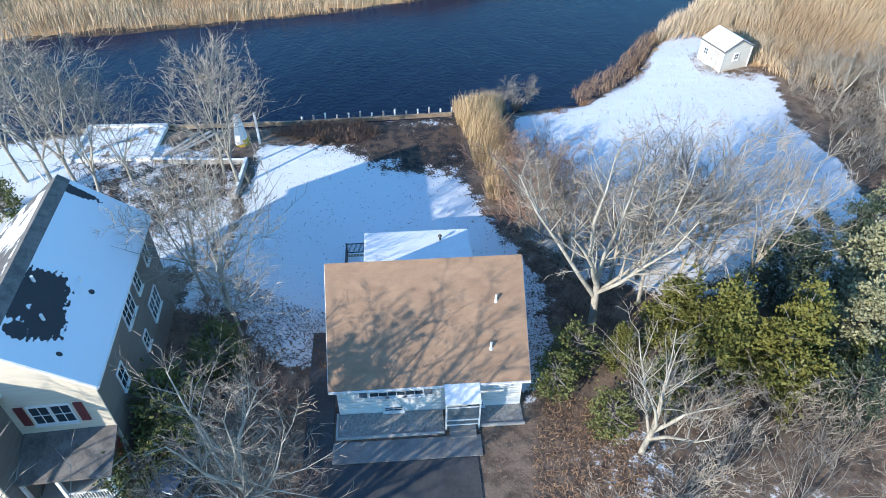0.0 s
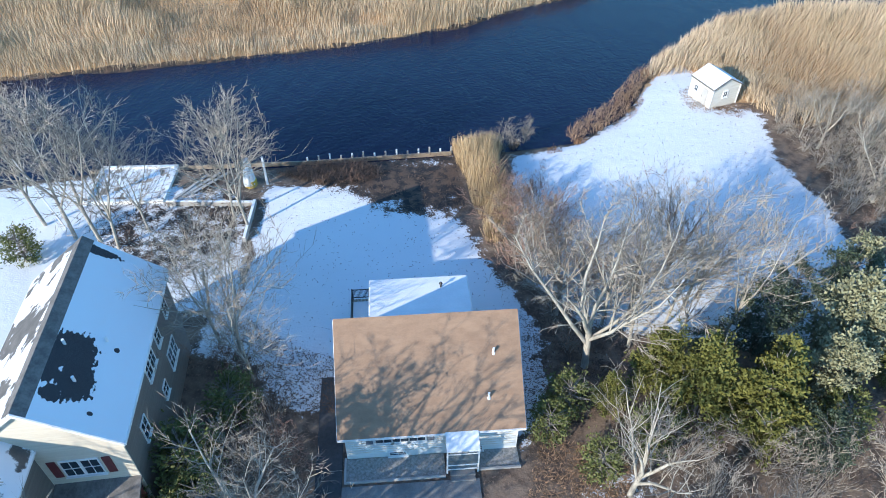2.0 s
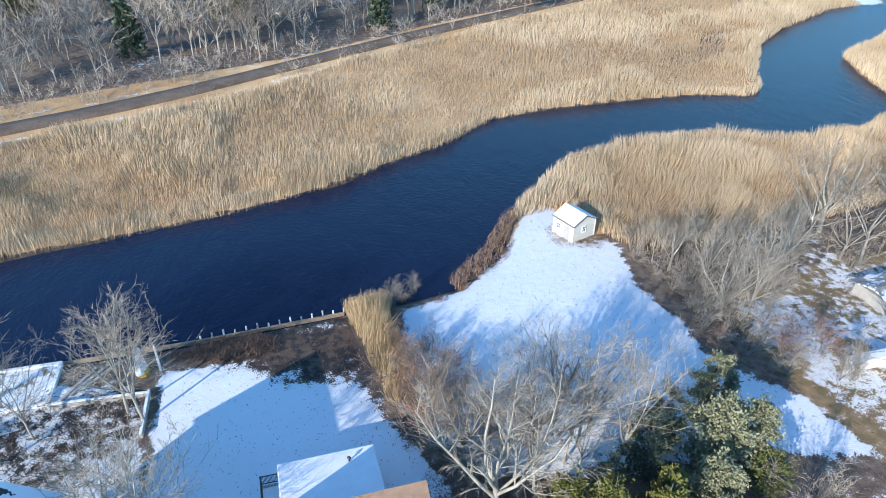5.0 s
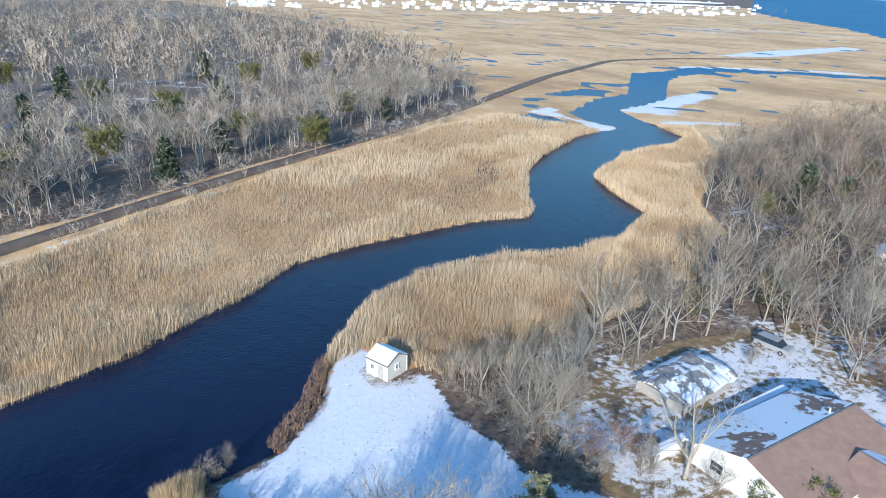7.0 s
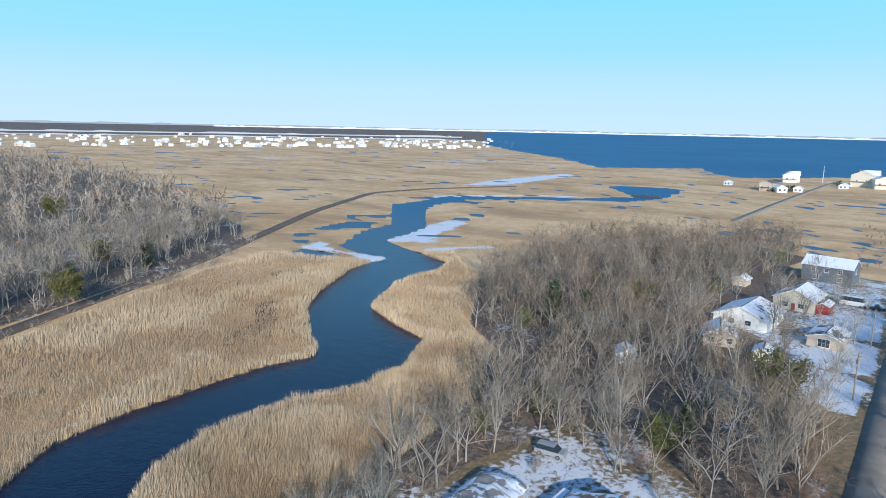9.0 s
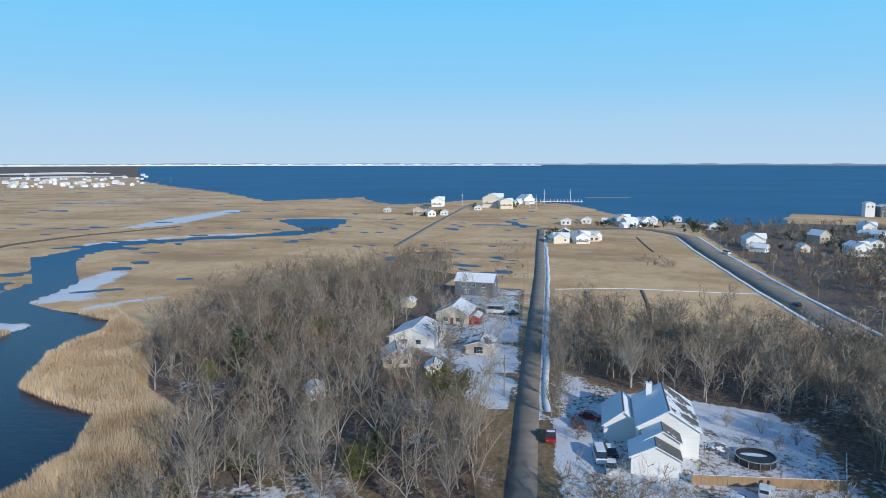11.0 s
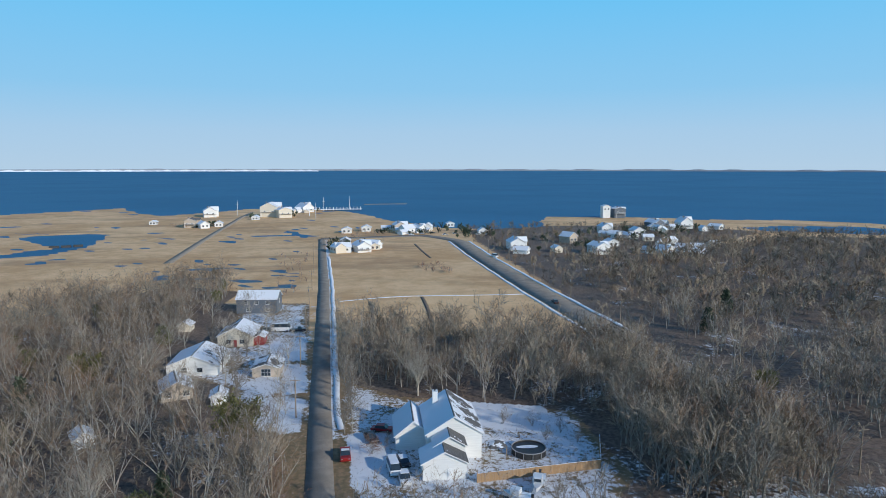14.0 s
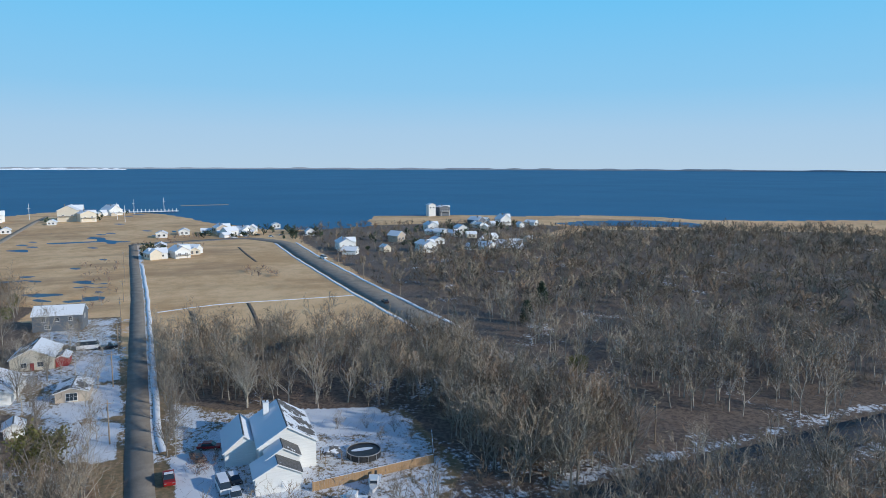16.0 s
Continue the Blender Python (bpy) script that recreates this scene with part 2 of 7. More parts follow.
def ground_material():
    """Marsh straw, woodland litter, mud and lying snow, spread by the plan's zones."""
    m, nt, bs = nodes_of("ground")
    za, zb = nt.nodes.new("ShaderNodeAttribute"), nt.nodes.new("ShaderNodeAttribute")
    za.attribute_name, zb.attribute_name = "zone_a", "zone_b"
    sa_, sb_ = nt.nodes.new("ShaderNodeSeparateColor"), nt.nodes.new("ShaderNodeSeparateColor")
    nt.links.new(za.outputs["Color"], sa_.inputs[0])
    nt.links.new(zb.outputs["Color"], sb_.inputs[0])
    n1, n2, n3, n4 = grain(nt, 0.012, 5), grain(nt, 0.12, 5), grain(nt, 1.1, 5), grain(nt, 7, 3)
    straw = mixc(nt, step(nt, calc(nt, "ADD", calc(nt, "MULTIPLY", n1, .6), calc(nt, "MULTIPLY", n2, .4)), .38, .62), (0.58, 0.335, 0.145), (0.79, 0.515, 0.265))
    straw = mixc(nt, calc(nt, "MULTIPLY", step(nt, n3, .5, .75), .5), straw, (0.30, 0.19, 0.11))
    n5 = grain(nt, 0.03, 5, coords(nt, (1, .35, 1), 0.5))
    straw = mixc(nt, calc(nt, "MULTIPLY", step(nt, n5, .47, .66), .62), straw, (0.36, 0.205, 0.095))
    litter = mixc(nt, step(nt, n3, .35, .65), (0.085, 0.06, 0.045), (0.20, 0.145, 0.105))
    litter = mixc(nt, step(nt, n4, .55, .7), litter, (0.26, 0.17, 0.12))
    mud = mixc(nt, step(nt, n3, .42, .6), (0.018, 0.017, 0.018), (0.10, 0.065, 0.045))
    lawn = mixc(nt, step(nt, n3, .35, .65), (0.17, 0.125, 0.06), (0.30, 0.19, 0.10))

    def grown(mask, amount, lo=.47, hi=.53):
        w = calc(nt, "ADD", calc(nt, "MULTIPLY", n2, .35), calc(nt, "ADD", calc(nt, "MULTIPLY", n3, .4), calc(nt, "MULTIPLY", n4, .25)))
        return step(nt, calc(nt, "ADD", mask, calc(nt, "MULTIPLY", calc(nt, "SUBTRACT", w, .5), amount)), lo, hi)
    c = mixc(nt, grown(sa_.outputs[1], 1.0), straw, litter)
    c = mixc(nt, grown(sb_.outputs[0], 1.0), c, lawn)
    c = mixc(nt, grown(sa_.outputs[2], 1.9), c, mud)
    sn = grown(sa_.outputs[0], 1.9, .45, .55)
    snow = mixc(nt, n2, (0.62, 0.64, 0.67), (0.74, 0.75, 0.77))
    c = mixc(nt, sn, c, snow)
    nt.links.new(c, bs.inputs["Base Color"])
    bs.inputs["Roughness"].default_value = 0.9
    relief(nt, bs, calc(nt, "ADD", n3, calc(nt, "MULTIPLY", n4, .4)), 0.5, 0.12)
    return m


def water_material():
    """Still dark creek water; farther out the choppy bay, its sky reflection put into a bluer base colour."""
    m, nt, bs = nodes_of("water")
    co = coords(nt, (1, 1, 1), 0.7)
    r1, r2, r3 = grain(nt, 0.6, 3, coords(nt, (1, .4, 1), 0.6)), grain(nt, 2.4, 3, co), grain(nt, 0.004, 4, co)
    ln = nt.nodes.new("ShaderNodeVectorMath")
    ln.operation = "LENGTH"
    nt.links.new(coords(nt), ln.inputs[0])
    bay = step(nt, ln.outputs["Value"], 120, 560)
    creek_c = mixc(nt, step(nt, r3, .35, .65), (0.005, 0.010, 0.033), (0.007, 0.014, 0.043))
    # bay blue stands in for reflected sky; the specular drops with it
    bay_reflect_c = mixc(nt, step(nt, r3, .3, .7), (0.031, 0.135, 0.25), (0.042, 0.162, 0.29))
    nt.links.new(mixc(nt, bay, creek_c, bay_reflect_c), bs.inputs["Base Color"])
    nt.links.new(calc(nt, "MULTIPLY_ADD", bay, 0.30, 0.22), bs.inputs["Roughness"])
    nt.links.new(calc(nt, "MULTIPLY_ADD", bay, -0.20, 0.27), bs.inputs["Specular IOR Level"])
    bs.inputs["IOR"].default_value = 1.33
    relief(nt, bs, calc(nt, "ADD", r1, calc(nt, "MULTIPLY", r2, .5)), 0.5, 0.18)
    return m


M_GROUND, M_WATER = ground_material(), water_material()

# ---- helpers of this scene ----
RNG = np.random.default_rng(7)
Z = 0.25            # level of the dry land
WATER = -0.12


def smooth(v, lo, hi):
    k = np.clip((v - lo) / (hi - lo), 0, 1)
    return k * k * (3 - 2 * k)


def value_noise(x, y, size, seed=0):
    """Smooth noise in 0..1 with lumps of that size in metres."""
    x, y = np.asarray(x) / size, np.asarray(y) / size
    ix, iy = np.floor(x).astype(np.int64), np.floor(y).astype(np.int64)
    fx, fy = x - ix, y - iy
    fx, fy = fx * fx * (3 - 2 * fx), fy * fy * (3 - 2 * fy)

    def h(a, b):
        n = (a * 374761393 + b * 668265263 + seed * 974711) & 0x7fffffff
        n = ((n ^ (n >> 13)) * 1274126177) & 0x7fffffff
        return ((n ^ (n >> 16)) & 0xffff) / 65535.0
    return (h(ix, iy) * (1 - fx) + h(ix + 1, iy) * fx) * (1 - fy) + (h(ix, iy + 1) * (1 - fx) + h(ix + 1, iy + 1) * fx) * fy


def line_distance(x, y, pts, closed=False):
    best = np.full(np.shape(x), 1e9)
    for (ax, ay), (bx, by) in zip(pts, pts[1:] + (pts[:1] if closed else [])):
        dx, dy = bx - ax, by - ay
        k = np.clip(((x - ax) * dx + (y - ay) * dy) / (dx * dx + dy * dy + 1e-9), 0, 1)
        best = np.minimum(best, np.hypot(x - ax - k * dx, y - ay - k * dy))
    return best


def inside(x, y, pts):
    c = np.zeros(np.shape(x), bool)
    for (ax, ay), (bx, by) in zip(pts, pts[1:] + pts[:1]):
        if ay != by:
            c ^= ((ay > y) != (by > y)) & (x < (bx - ax) * (y - ay) / (by - ay) + ax)
    return c


def depth_in(x, y, pts):
    """Metres inside the outline (negative outside)."""
    return np.where(inside(x, y, pts), 1, -1) * line_distance(x, y, pts, True)


def mesh_from(name, v, f, material, up=None):
    """A mesh from arrays of corners and of triangles (or quads)."""
    v, f = np.asarray(v, np.float32), np.asarray(f, np.int32)
    me = bpy.data.meshes.new(name)
    me.vertices.add(len(v))
    me.vertices.foreach_set("co", v.ravel())
    k = f.shape[1]
    me.loops.add(f.size)
    me.loops.foreach_set("vertex_index", f.ravel())
    me.polygons.add(len(f))
    me.polygons.foreach_set("loop_start", np.arange(0, f.size, k, dtype=np.int32))
    me.update(calc_edges=True)
    me.materials.append(material)
    if up is not None:
        a = me.attributes.new("up", "FLOAT", "POINT")
        a.data.foreach_set("value", np.asarray(up, np.float32))
    return me


def box(bm, cx, cy, cz, sx, sy, sz, turn=0.0):
    m = Matrix.Translation((cx, cy, cz)) @ Matrix.Rotation(turn, 4, "Z") @ Matrix.Diagonal((sx, sy, sz, 1))
    bmesh.ops.create_cube(bm, size=1, matrix=m)


def rod(bm, a, b, r, sides=8, r2=None):
    a, b = Vector(a), Vector(b)
    d = b - a
    m = Matrix.Translation((a + b) / 2) @ d.to_track_quat("Z", "Y").to_matrix().to_4x4()
    bmesh.ops.create_cone(bm, cap_ends=True, segments=sides, radius1=r, radius2=r if r2 is None else r2, depth=d.length, matrix=m)


def finish(bm, name, material, bevel=0.0):
    if bevel:
        bmesh.ops.bevel(bm, geom=bm.edges[:], offset=bevel, segments=1, affect="EDGES", clamp_overlap=True)
    me = bpy.data.meshes.new(name)
    bm.to_mesh(me)
    bm.free()
    me.materials.append(material)
    return me


def part(name, bm, material, parent, label="", bevel=0.0):
    me = finish(bm, name, material, bevel) if isinstance(bm, bmesh.types.BMesh) else bm
    ob = new(name, me)
    ob.parent = parent
    if label:
        tagged(ob, label)
    return ob


def thing(name, label, category, m=None, group="", kind=""):
    ob = new(name)
    ob.empty_display_size = 0.2
    if m is not None:
        ob.matrix_basis = m
    return tagged(ob, label, category, group, kind)


# ---- the plan ----
FAR_BANK = [(-420, -30), (-200, 30), (-110, 56), (-48, 69), (-23, 74.5), (-8.6, 78.6), (4.5, 84), (12.5, 89.5), (22, 95), (32, 104), (44, 107), (59, 108.7), (72, 109.4), (83.5, 107), (88, 111), (92, 119), (104, 136.5), (118, 149), (146, 167), (171, 173), (169, 190), (173, 204), (205, 226), (231, 233), (255, 256), (276, 277), (292, 292), (350, 298), (399, 262), (425, 228), (460, 209), (520, 262), (545, 268)]
NEAR_BANK = [(556, 214), (470, 196), (424, 203), (395, 248), (350, 284), (304, 276), (268, 246), (238, 217), (196, 203), (189, 188), (184, 170), (178, 152), (168, 146), (143, 142), (118, 127), (112, 113), (108, 98), (92, 89), (80, 87), (70, 89.5), (60, 91.5), (48.5, 90), (36.3, 84), (27.5, 74), (25, 69.5), (21, 62.5), (15.5, 57.5), (9, 56), (3.3, 55.2), (-10.6, 53.2), (-31, 51.8), (-60, 45), (-110, 28), (-200, -4), (-420, -70)]
RIVER = FAR_BANK + NEAR_BANK
BAY = [(4300, 3230), (1700, 1300), (1455, 1096), (1185, 828), (980, 590), (786, 413), (840, 370), (900, 323), (800, 272), (758, 234), (800, 196), (866, 168), (872, 100), (811, 32), (740, 2), (680, -14), (586, -63), (576, -110), (590, -153), (645, -166), (706, -184), (700, -240), (698, -285), (655, -340), (642, -430), (607, -482), (553, -499), (519, -564), (480, -720), (420, -1300), (500, -5600), (5600, -5600), (5600, 4000)]
LAGOON = [(560, -330), (575, -380), (560, -440), (520, -470), (480, -440), (515, -380), (530, -340)]
POOLS = [[(190, 246), (223, 254), (229, 243), (205, 238)], [(146, 206), (158, 208), (160, 190), (150, 182), (143, 192)], [(120, 176), (130, 184), (134, 178), (124, 170)], [(74, 127), (80, 133), (89, 136), (101, 152), (104, 150), (91, 133), (82, 129)]]
WATERS = [RIVER, BAY, LAGOON] + POOLS
ROAD_A = [(-300, -20), (-60, -3), (99, 9.4), (148, 13), (300, 23.1), (410, 32), (500, 39)]
ROAD_B = [(150, -84.5), (201, -78.5), (283, -71.5), (400, -64.5), (482, -62), (520, -40), (500, 39)]
ROAD_C = [(72, -16), (82, -48), (86, -80), (88, -110), (91, -140), (90, -190), (80, -300)]
ROAD_D = [(380, 116), (493, 125), (595, 132), (734, 141), (800, 142)]
TRACK = [(-260, 20), (-100, 88), (-29, 121), (-12, 132), (9.8, 147), (41, 167), (90, 196), (130, 222), (160, 244), (230, 295), (324, 350), (380, 347), (456, 317)]
WOOD_NW = [(-500, 40), (-250, 60), (-120, 96), (-31, 133), (-2, 145), (39, 172), (82, 196), (113, 210), (152, 242), (172, 275), (214, 430), (252, 640), (272, 900), (240, 1640), (-500, 1640), (-900, 600), (-1000, 100)]
WOOD_E = [(42, 58), (60, 62), (90, 64), (112, 78), (125, 98), (166, 127), (186, 136), (225, 132), (262, 115), (308, 92), (290, 58), (262, 60), (200, 62), (165, 60), (125, 34), (118, 19), (84, 14), (82, 36), (86, 44), (86, 52), (70, 53), (44, 54)]
WOOD_S = [(135, -47), (150, -8), (160, 6), (210, 10), (204, -20), (196, -66), (176, -78), (110, -80), (96, -66), (88, -44), (104, -46), (120, -48)]
WOOD_SE = [(100, -108), (205, -92), (290, -86), (370, -120), (430, -230), (486, -330), (455, -430), (400, -520), (230, -560), (110, -330), (104, -150)]
WOOD_SW = [(20, -8), (60, -2), (88, 2), (86, -36), (76, -44), (79, -80), (82, -112), (50, -120), (20, -60)]
YARD = [(-14, 49.5), (-5, 51), (4, 49.5), (5, 42.5), (7, 37), (9.5, 32), (9, 24.5), (7.6, 23), (-8, 25.5), (-12.5, 32), (-13.5, 41)]
YARD_W = [(-80, 38), (-31, 50.5), (-14, 48), (-13.2, 40), (-12, 29), (-15, 30), (-15, 33), (-24, 35), (-30, 22), (-80, 22)]
POINT = [(9, 55), (15.5, 57.3), (21.5, 62.7), (26, 71), (31, 73.5), (36.5, 62), (35.2, 54.5), (36.3, 49), (37, 41.5), (42, 36), (45, 28), (34, 31), (20, 31), (13, 33), (9.5, 37), (8.5, 45)]
YARD_HIP = [(42, 50), (56, 54), (70, 55), (96, 50), (98, 40), (84, 24), (78, 15), (60, 18), (44, 26), (42, 38)]
YARD_N = [(126, 15), (130, 29), (160, 37), (172, 56), (198, 54), (202, 38), (215, 36), (240, 52), (262, 40), (262, 26), (215, 21)]
YARD_WH = [(93, 4), (156, 9), (160, 6), (150, -4), (136, -44), (104, -46), (90, -36), (88, -8)]
FIELD = [(208, 12), (400, 26), (440, -30), (474, -53), (300, -63), (206, -70), (204, -20)]
MUD = [(-13.5, 51.5), (-10, 53), (3.6, 55), (4.5, 46), (0, 44.8), (-4, 46.5), (-9, 50)]
BARE_W = [(-30, 47), (-14.5, 48), (-14, 42), (-18, 36), (-24, 37)]
FRONT = [(-30, 14), (-12, 27), (-7, 27.5), (-3.5, 24), (8, 24), (9.5, 30), (18, 32), (34, 30), (44, 26), (60, 16), (84, 12), (20, 6), (-30, 2)]
ICE = [[(157, 212), (172, 219), (174, 212), (168, 204), (166, 192), (174, 172), (160, 168), (157, 172), (162, 190)], [(190, 201), (240, 220), (270, 224), (262, 208), (228, 196), (206, 180)], [(188, 172), (192, 178), (204, 172), (222, 158), (212, 156)], [(420, 352), (500, 372), (640, 380), (620, 350), (470, 330)], [(330, 300), (395, 272), (420, 236), (436, 236), (408, 276), (350, 312)]]


THICKET = [(36.6, 63), (35.6, 54), (37, 47), (39, 39), (46, 30), (58, 18), (84, 12), (84, 16), (60, 24), (48, 34), (44, 50), (60, 58), (84, 62), (60, 64), (44, 62)]
EAST = [(40, 64), (60, 66), (112, 82), (130, 60), (170, 64), (262, 64), (262, 26), (120, 14), (84, 10), (60, 16), (42, 34)]
SHED_BARE = [(28.6, 67.5), (29.2, 63.4), (33.8, 61.8), (36, 63.6), (34.5, 69.5), (31, 69.8), (30.4, 65)]
SCRUB = [(212, -84), (300, -78), (480, -72), (560, -80), (600, -120), (590, -290), (520, -330), (430, -230), (370, -120), (290, -90)]
LAWNS = [[(129, 15.6), (150, 17), (152, 27), (132, 26)], [(154, 17.4), (178, 19.2), (180, 31), (156, 29)], [(182, 19.6), (206, 21.4), (207, 31), (184, 31)], [(104, 4.6), (128, 6.2), (128, -1.5), (116, -2.2), (104, .2)], [(128, -24), (146, -12), (140, -38), (124, -40)]]
SOUTH = [(-200, -16), (84, 6), (110, 2), (160, 8), (206, 10), (203, -72), (290, -84), (370, -120), (430, -330), (330, -440), (0, -600), (-300, -300)]


def spread(n, outline, keep_out=()):
    """n random places inside an outline and outside others."""
    p = np.array(outline)
    lo, hi = p.min(0), p.max(0)
    got = np.zeros((0, 2))
    while len(got) < n:
        q = lo + RNG.random((n * 3, 2)) * (hi - lo)
        ok = inside(q[:, 0], q[:, 1], outline)
        for k in keep_out:
            ok &= ~inside(q[:, 0], q[:, 1], k)
        got = np.concatenate([got, q[ok]])
    return got[:n]


def water_depth(x, y):
    d = np.full(np.shape(x), -1e9)
    for w in WATERS:
        d = np.maximum(d, depth_in(x, y, w))
    return d


def far_rise(x, y):
    """The far sheet lifts a little, as the land and sea do at the rim of a clear view."""
    r = np.hypot(x, y)
    return 24.0 * np.clip((r - 2500) / 2450, 0, 2) ** 2


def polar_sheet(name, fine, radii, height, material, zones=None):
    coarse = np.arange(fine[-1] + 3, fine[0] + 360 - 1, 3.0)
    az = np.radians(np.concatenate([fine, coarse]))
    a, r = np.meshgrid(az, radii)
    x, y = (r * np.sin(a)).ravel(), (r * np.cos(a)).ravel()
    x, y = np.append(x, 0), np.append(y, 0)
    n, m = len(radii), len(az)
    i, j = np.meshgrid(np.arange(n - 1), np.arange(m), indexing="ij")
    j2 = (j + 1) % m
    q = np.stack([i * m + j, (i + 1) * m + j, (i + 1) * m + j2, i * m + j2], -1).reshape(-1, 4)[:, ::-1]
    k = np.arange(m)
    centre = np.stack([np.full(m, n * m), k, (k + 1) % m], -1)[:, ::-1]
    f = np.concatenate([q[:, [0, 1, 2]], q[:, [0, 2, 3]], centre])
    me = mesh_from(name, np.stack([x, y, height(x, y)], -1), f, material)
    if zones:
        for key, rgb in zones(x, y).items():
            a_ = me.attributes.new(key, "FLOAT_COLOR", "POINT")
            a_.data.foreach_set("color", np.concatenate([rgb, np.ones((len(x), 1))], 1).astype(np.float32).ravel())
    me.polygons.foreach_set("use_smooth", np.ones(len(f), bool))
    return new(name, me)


def marsh_pools(x, y):
    """Small ponds and ditches of the open marsh."""
    r = np.hypot(x, y)
    a, b = 0.6 * x + 0.8 * y, -0.8 * x + 0.6 * y
    n = 0.6 * value_noise(a, b * 0.4, 17, 3) + 0.4 * value_noise(a, b * .5, 7, 5)
    wind = np.abs(.7 * value_noise(x, y * .8, 34, 6) + .3 * value_noise(x, y, 13, 8) - .5)
    creeks = (1 - smooth(wind, .012, .03)) * smooth(value_noise(x, y, 90, 12), .42, .6) * (1 - smooth(r, 520, 760))
    free = smooth(r, 190, 280) * (1 - smooth(r, 1500, 2100))
    for w in (WOOD_NW, WOOD_E, WOOD_S, WOOD_SE, FIELD, YARD_N):
        free = free * (1 - smooth(depth_in(x, y, w), -14, -6))
    for l in (ROAD_A, ROAD_B, ROAD_D, TRACK):
        free = free * smooth(line_distance(x, y, l), 9, 16)
    free = free * smooth(x + .6 * y, 150, 240) * np.where(y < -60, 0, 1)
    return np.maximum(smooth(n, 0.79, 0.82), creeks) * free


def ground_height(x, y):
    d = water_depth(x, y) + (value_noise(x, y, 4, 9) - .5) * 1.4 * smooth(np.hypot(x, y), 60, 70)
    z = Z - smooth(d, -1.6, 2.2) * 1.5
    z = z - marsh_pools(x, y) * 0.8
    return z + (value_noise(x, y, 2.5, 1) - .5) * 0.05 + far_rise(x, y)


def ground_zones(x, y):
    soft = lambda p, w=2.0: smooth(depth_in(x, y, p), -w, w)
    r = np.hypot(x, y)
    az = np.degrees(np.arctan2(x, y))
    snow = np.maximum.reduce([soft(YARD, 3.2), soft(YARD_W, 2.6) * .85, soft(POINT, 2.8), soft(YARD_HIP, 4) * .52, soft(YARD_N, 4) * .53, soft(YARD_WH, 4) * .56] + [soft(p, 7) * .74 for p in ICE])
    snow = snow * (1 - soft(MUD, 6.0) * .8) * (1 - soft(BARE_W, 2) * .42)
    snow = np.maximum(snow, (1 - smooth(line_distance(x, y, ROAD_A), 3.2, 5.4)) * np.where(y < np.interp(x, [q[0] for q in ROAD_A], [q[1] for q in ROAD_A]), .62, .4) * (x > 126))
    snow = np.maximum(snow, (1 - smooth(np.abs(line_distance(x, y, ROAD_C) - 8), 1.5, 4.0)) * .5)
    snow = np.maximum(snow, (1 - smooth(np.abs(line_distance(x, y, TRACK) - 5.5), .4, 2.0)) * .5)
    far = smooth(r, 500, 900)
    snow = np.maximum(snow, far * .42 * smooth(value_noise(x, y * .5, 60, 21), .55, .8) * (az < 60))
    wood = np.maximum.reduce([soft(p, 5) for p in (WOOD_NW, WOOD_E, WOOD_S, WOOD_SE, WOOD_SW)] + [soft(FRONT, 2)])
    wood = np.maximum(wood, np.maximum(soft(SOUTH, 3), np.maximum(soft(THICKET, 2), soft(EAST, 3))))
    wood = np.maximum(wood, smooth(r, 2150, 2400) * (az < 54) * .9)
    wood = np.maximum(wood, soft(SCRUB, 12) * .75)
    snow = snow * (1 - .85 * smooth(r, 2050, 2250))
    for lawn_ in LAWNS:
        snow = np.maximum(snow, soft(lawn_, 1.2) * .95)
    wood = np.maximum(wood, smooth(47 - x, 0, 3) * smooth(66 - y, 0, 2) * .9)
    snow = snow * (1 - soft(SHED_BARE, 1.6) * .62)
    snow = snow * (1 - (1 - smooth(line_distance(x, y, NEAR_BANK), .5, 2.6)) * .45 * (x > 8) * (x < 40))
    snow = np.maximum(snow, (r < 1900) * wood * .40 * smooth(value_noise(x, y, 14, 33), .45, .8))
    # dark rim at the waterline: bank mud plus painted shade at the reeds' foot
    mud = np.maximum.reduce([smooth(water_depth(x, y), -2.0, -.4) * (r < 260) * .8, soft(MUD, 3.5), soft(BARE_W, 2) * .95])
    lawn = np.maximum.reduce([soft(YARD_N, 4) * .8, soft(YARD_WH, 4), soft(YARD_HIP, 3), (1 - smooth(line_distance(x, y, ROAD_A), 4, 13)) * (x > 84) * (x < 200) * .9])
    za = np.stack([snow, wood, mud], -1)
    return {"zone_a": za, "zone_b": np.stack([lawn, lawn, lawn], -1)}


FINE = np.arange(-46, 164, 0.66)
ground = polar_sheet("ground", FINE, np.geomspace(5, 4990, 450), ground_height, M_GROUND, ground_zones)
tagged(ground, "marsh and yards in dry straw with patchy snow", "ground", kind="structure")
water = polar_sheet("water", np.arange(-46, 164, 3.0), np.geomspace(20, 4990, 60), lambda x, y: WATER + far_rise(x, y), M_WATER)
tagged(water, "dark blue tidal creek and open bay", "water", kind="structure")


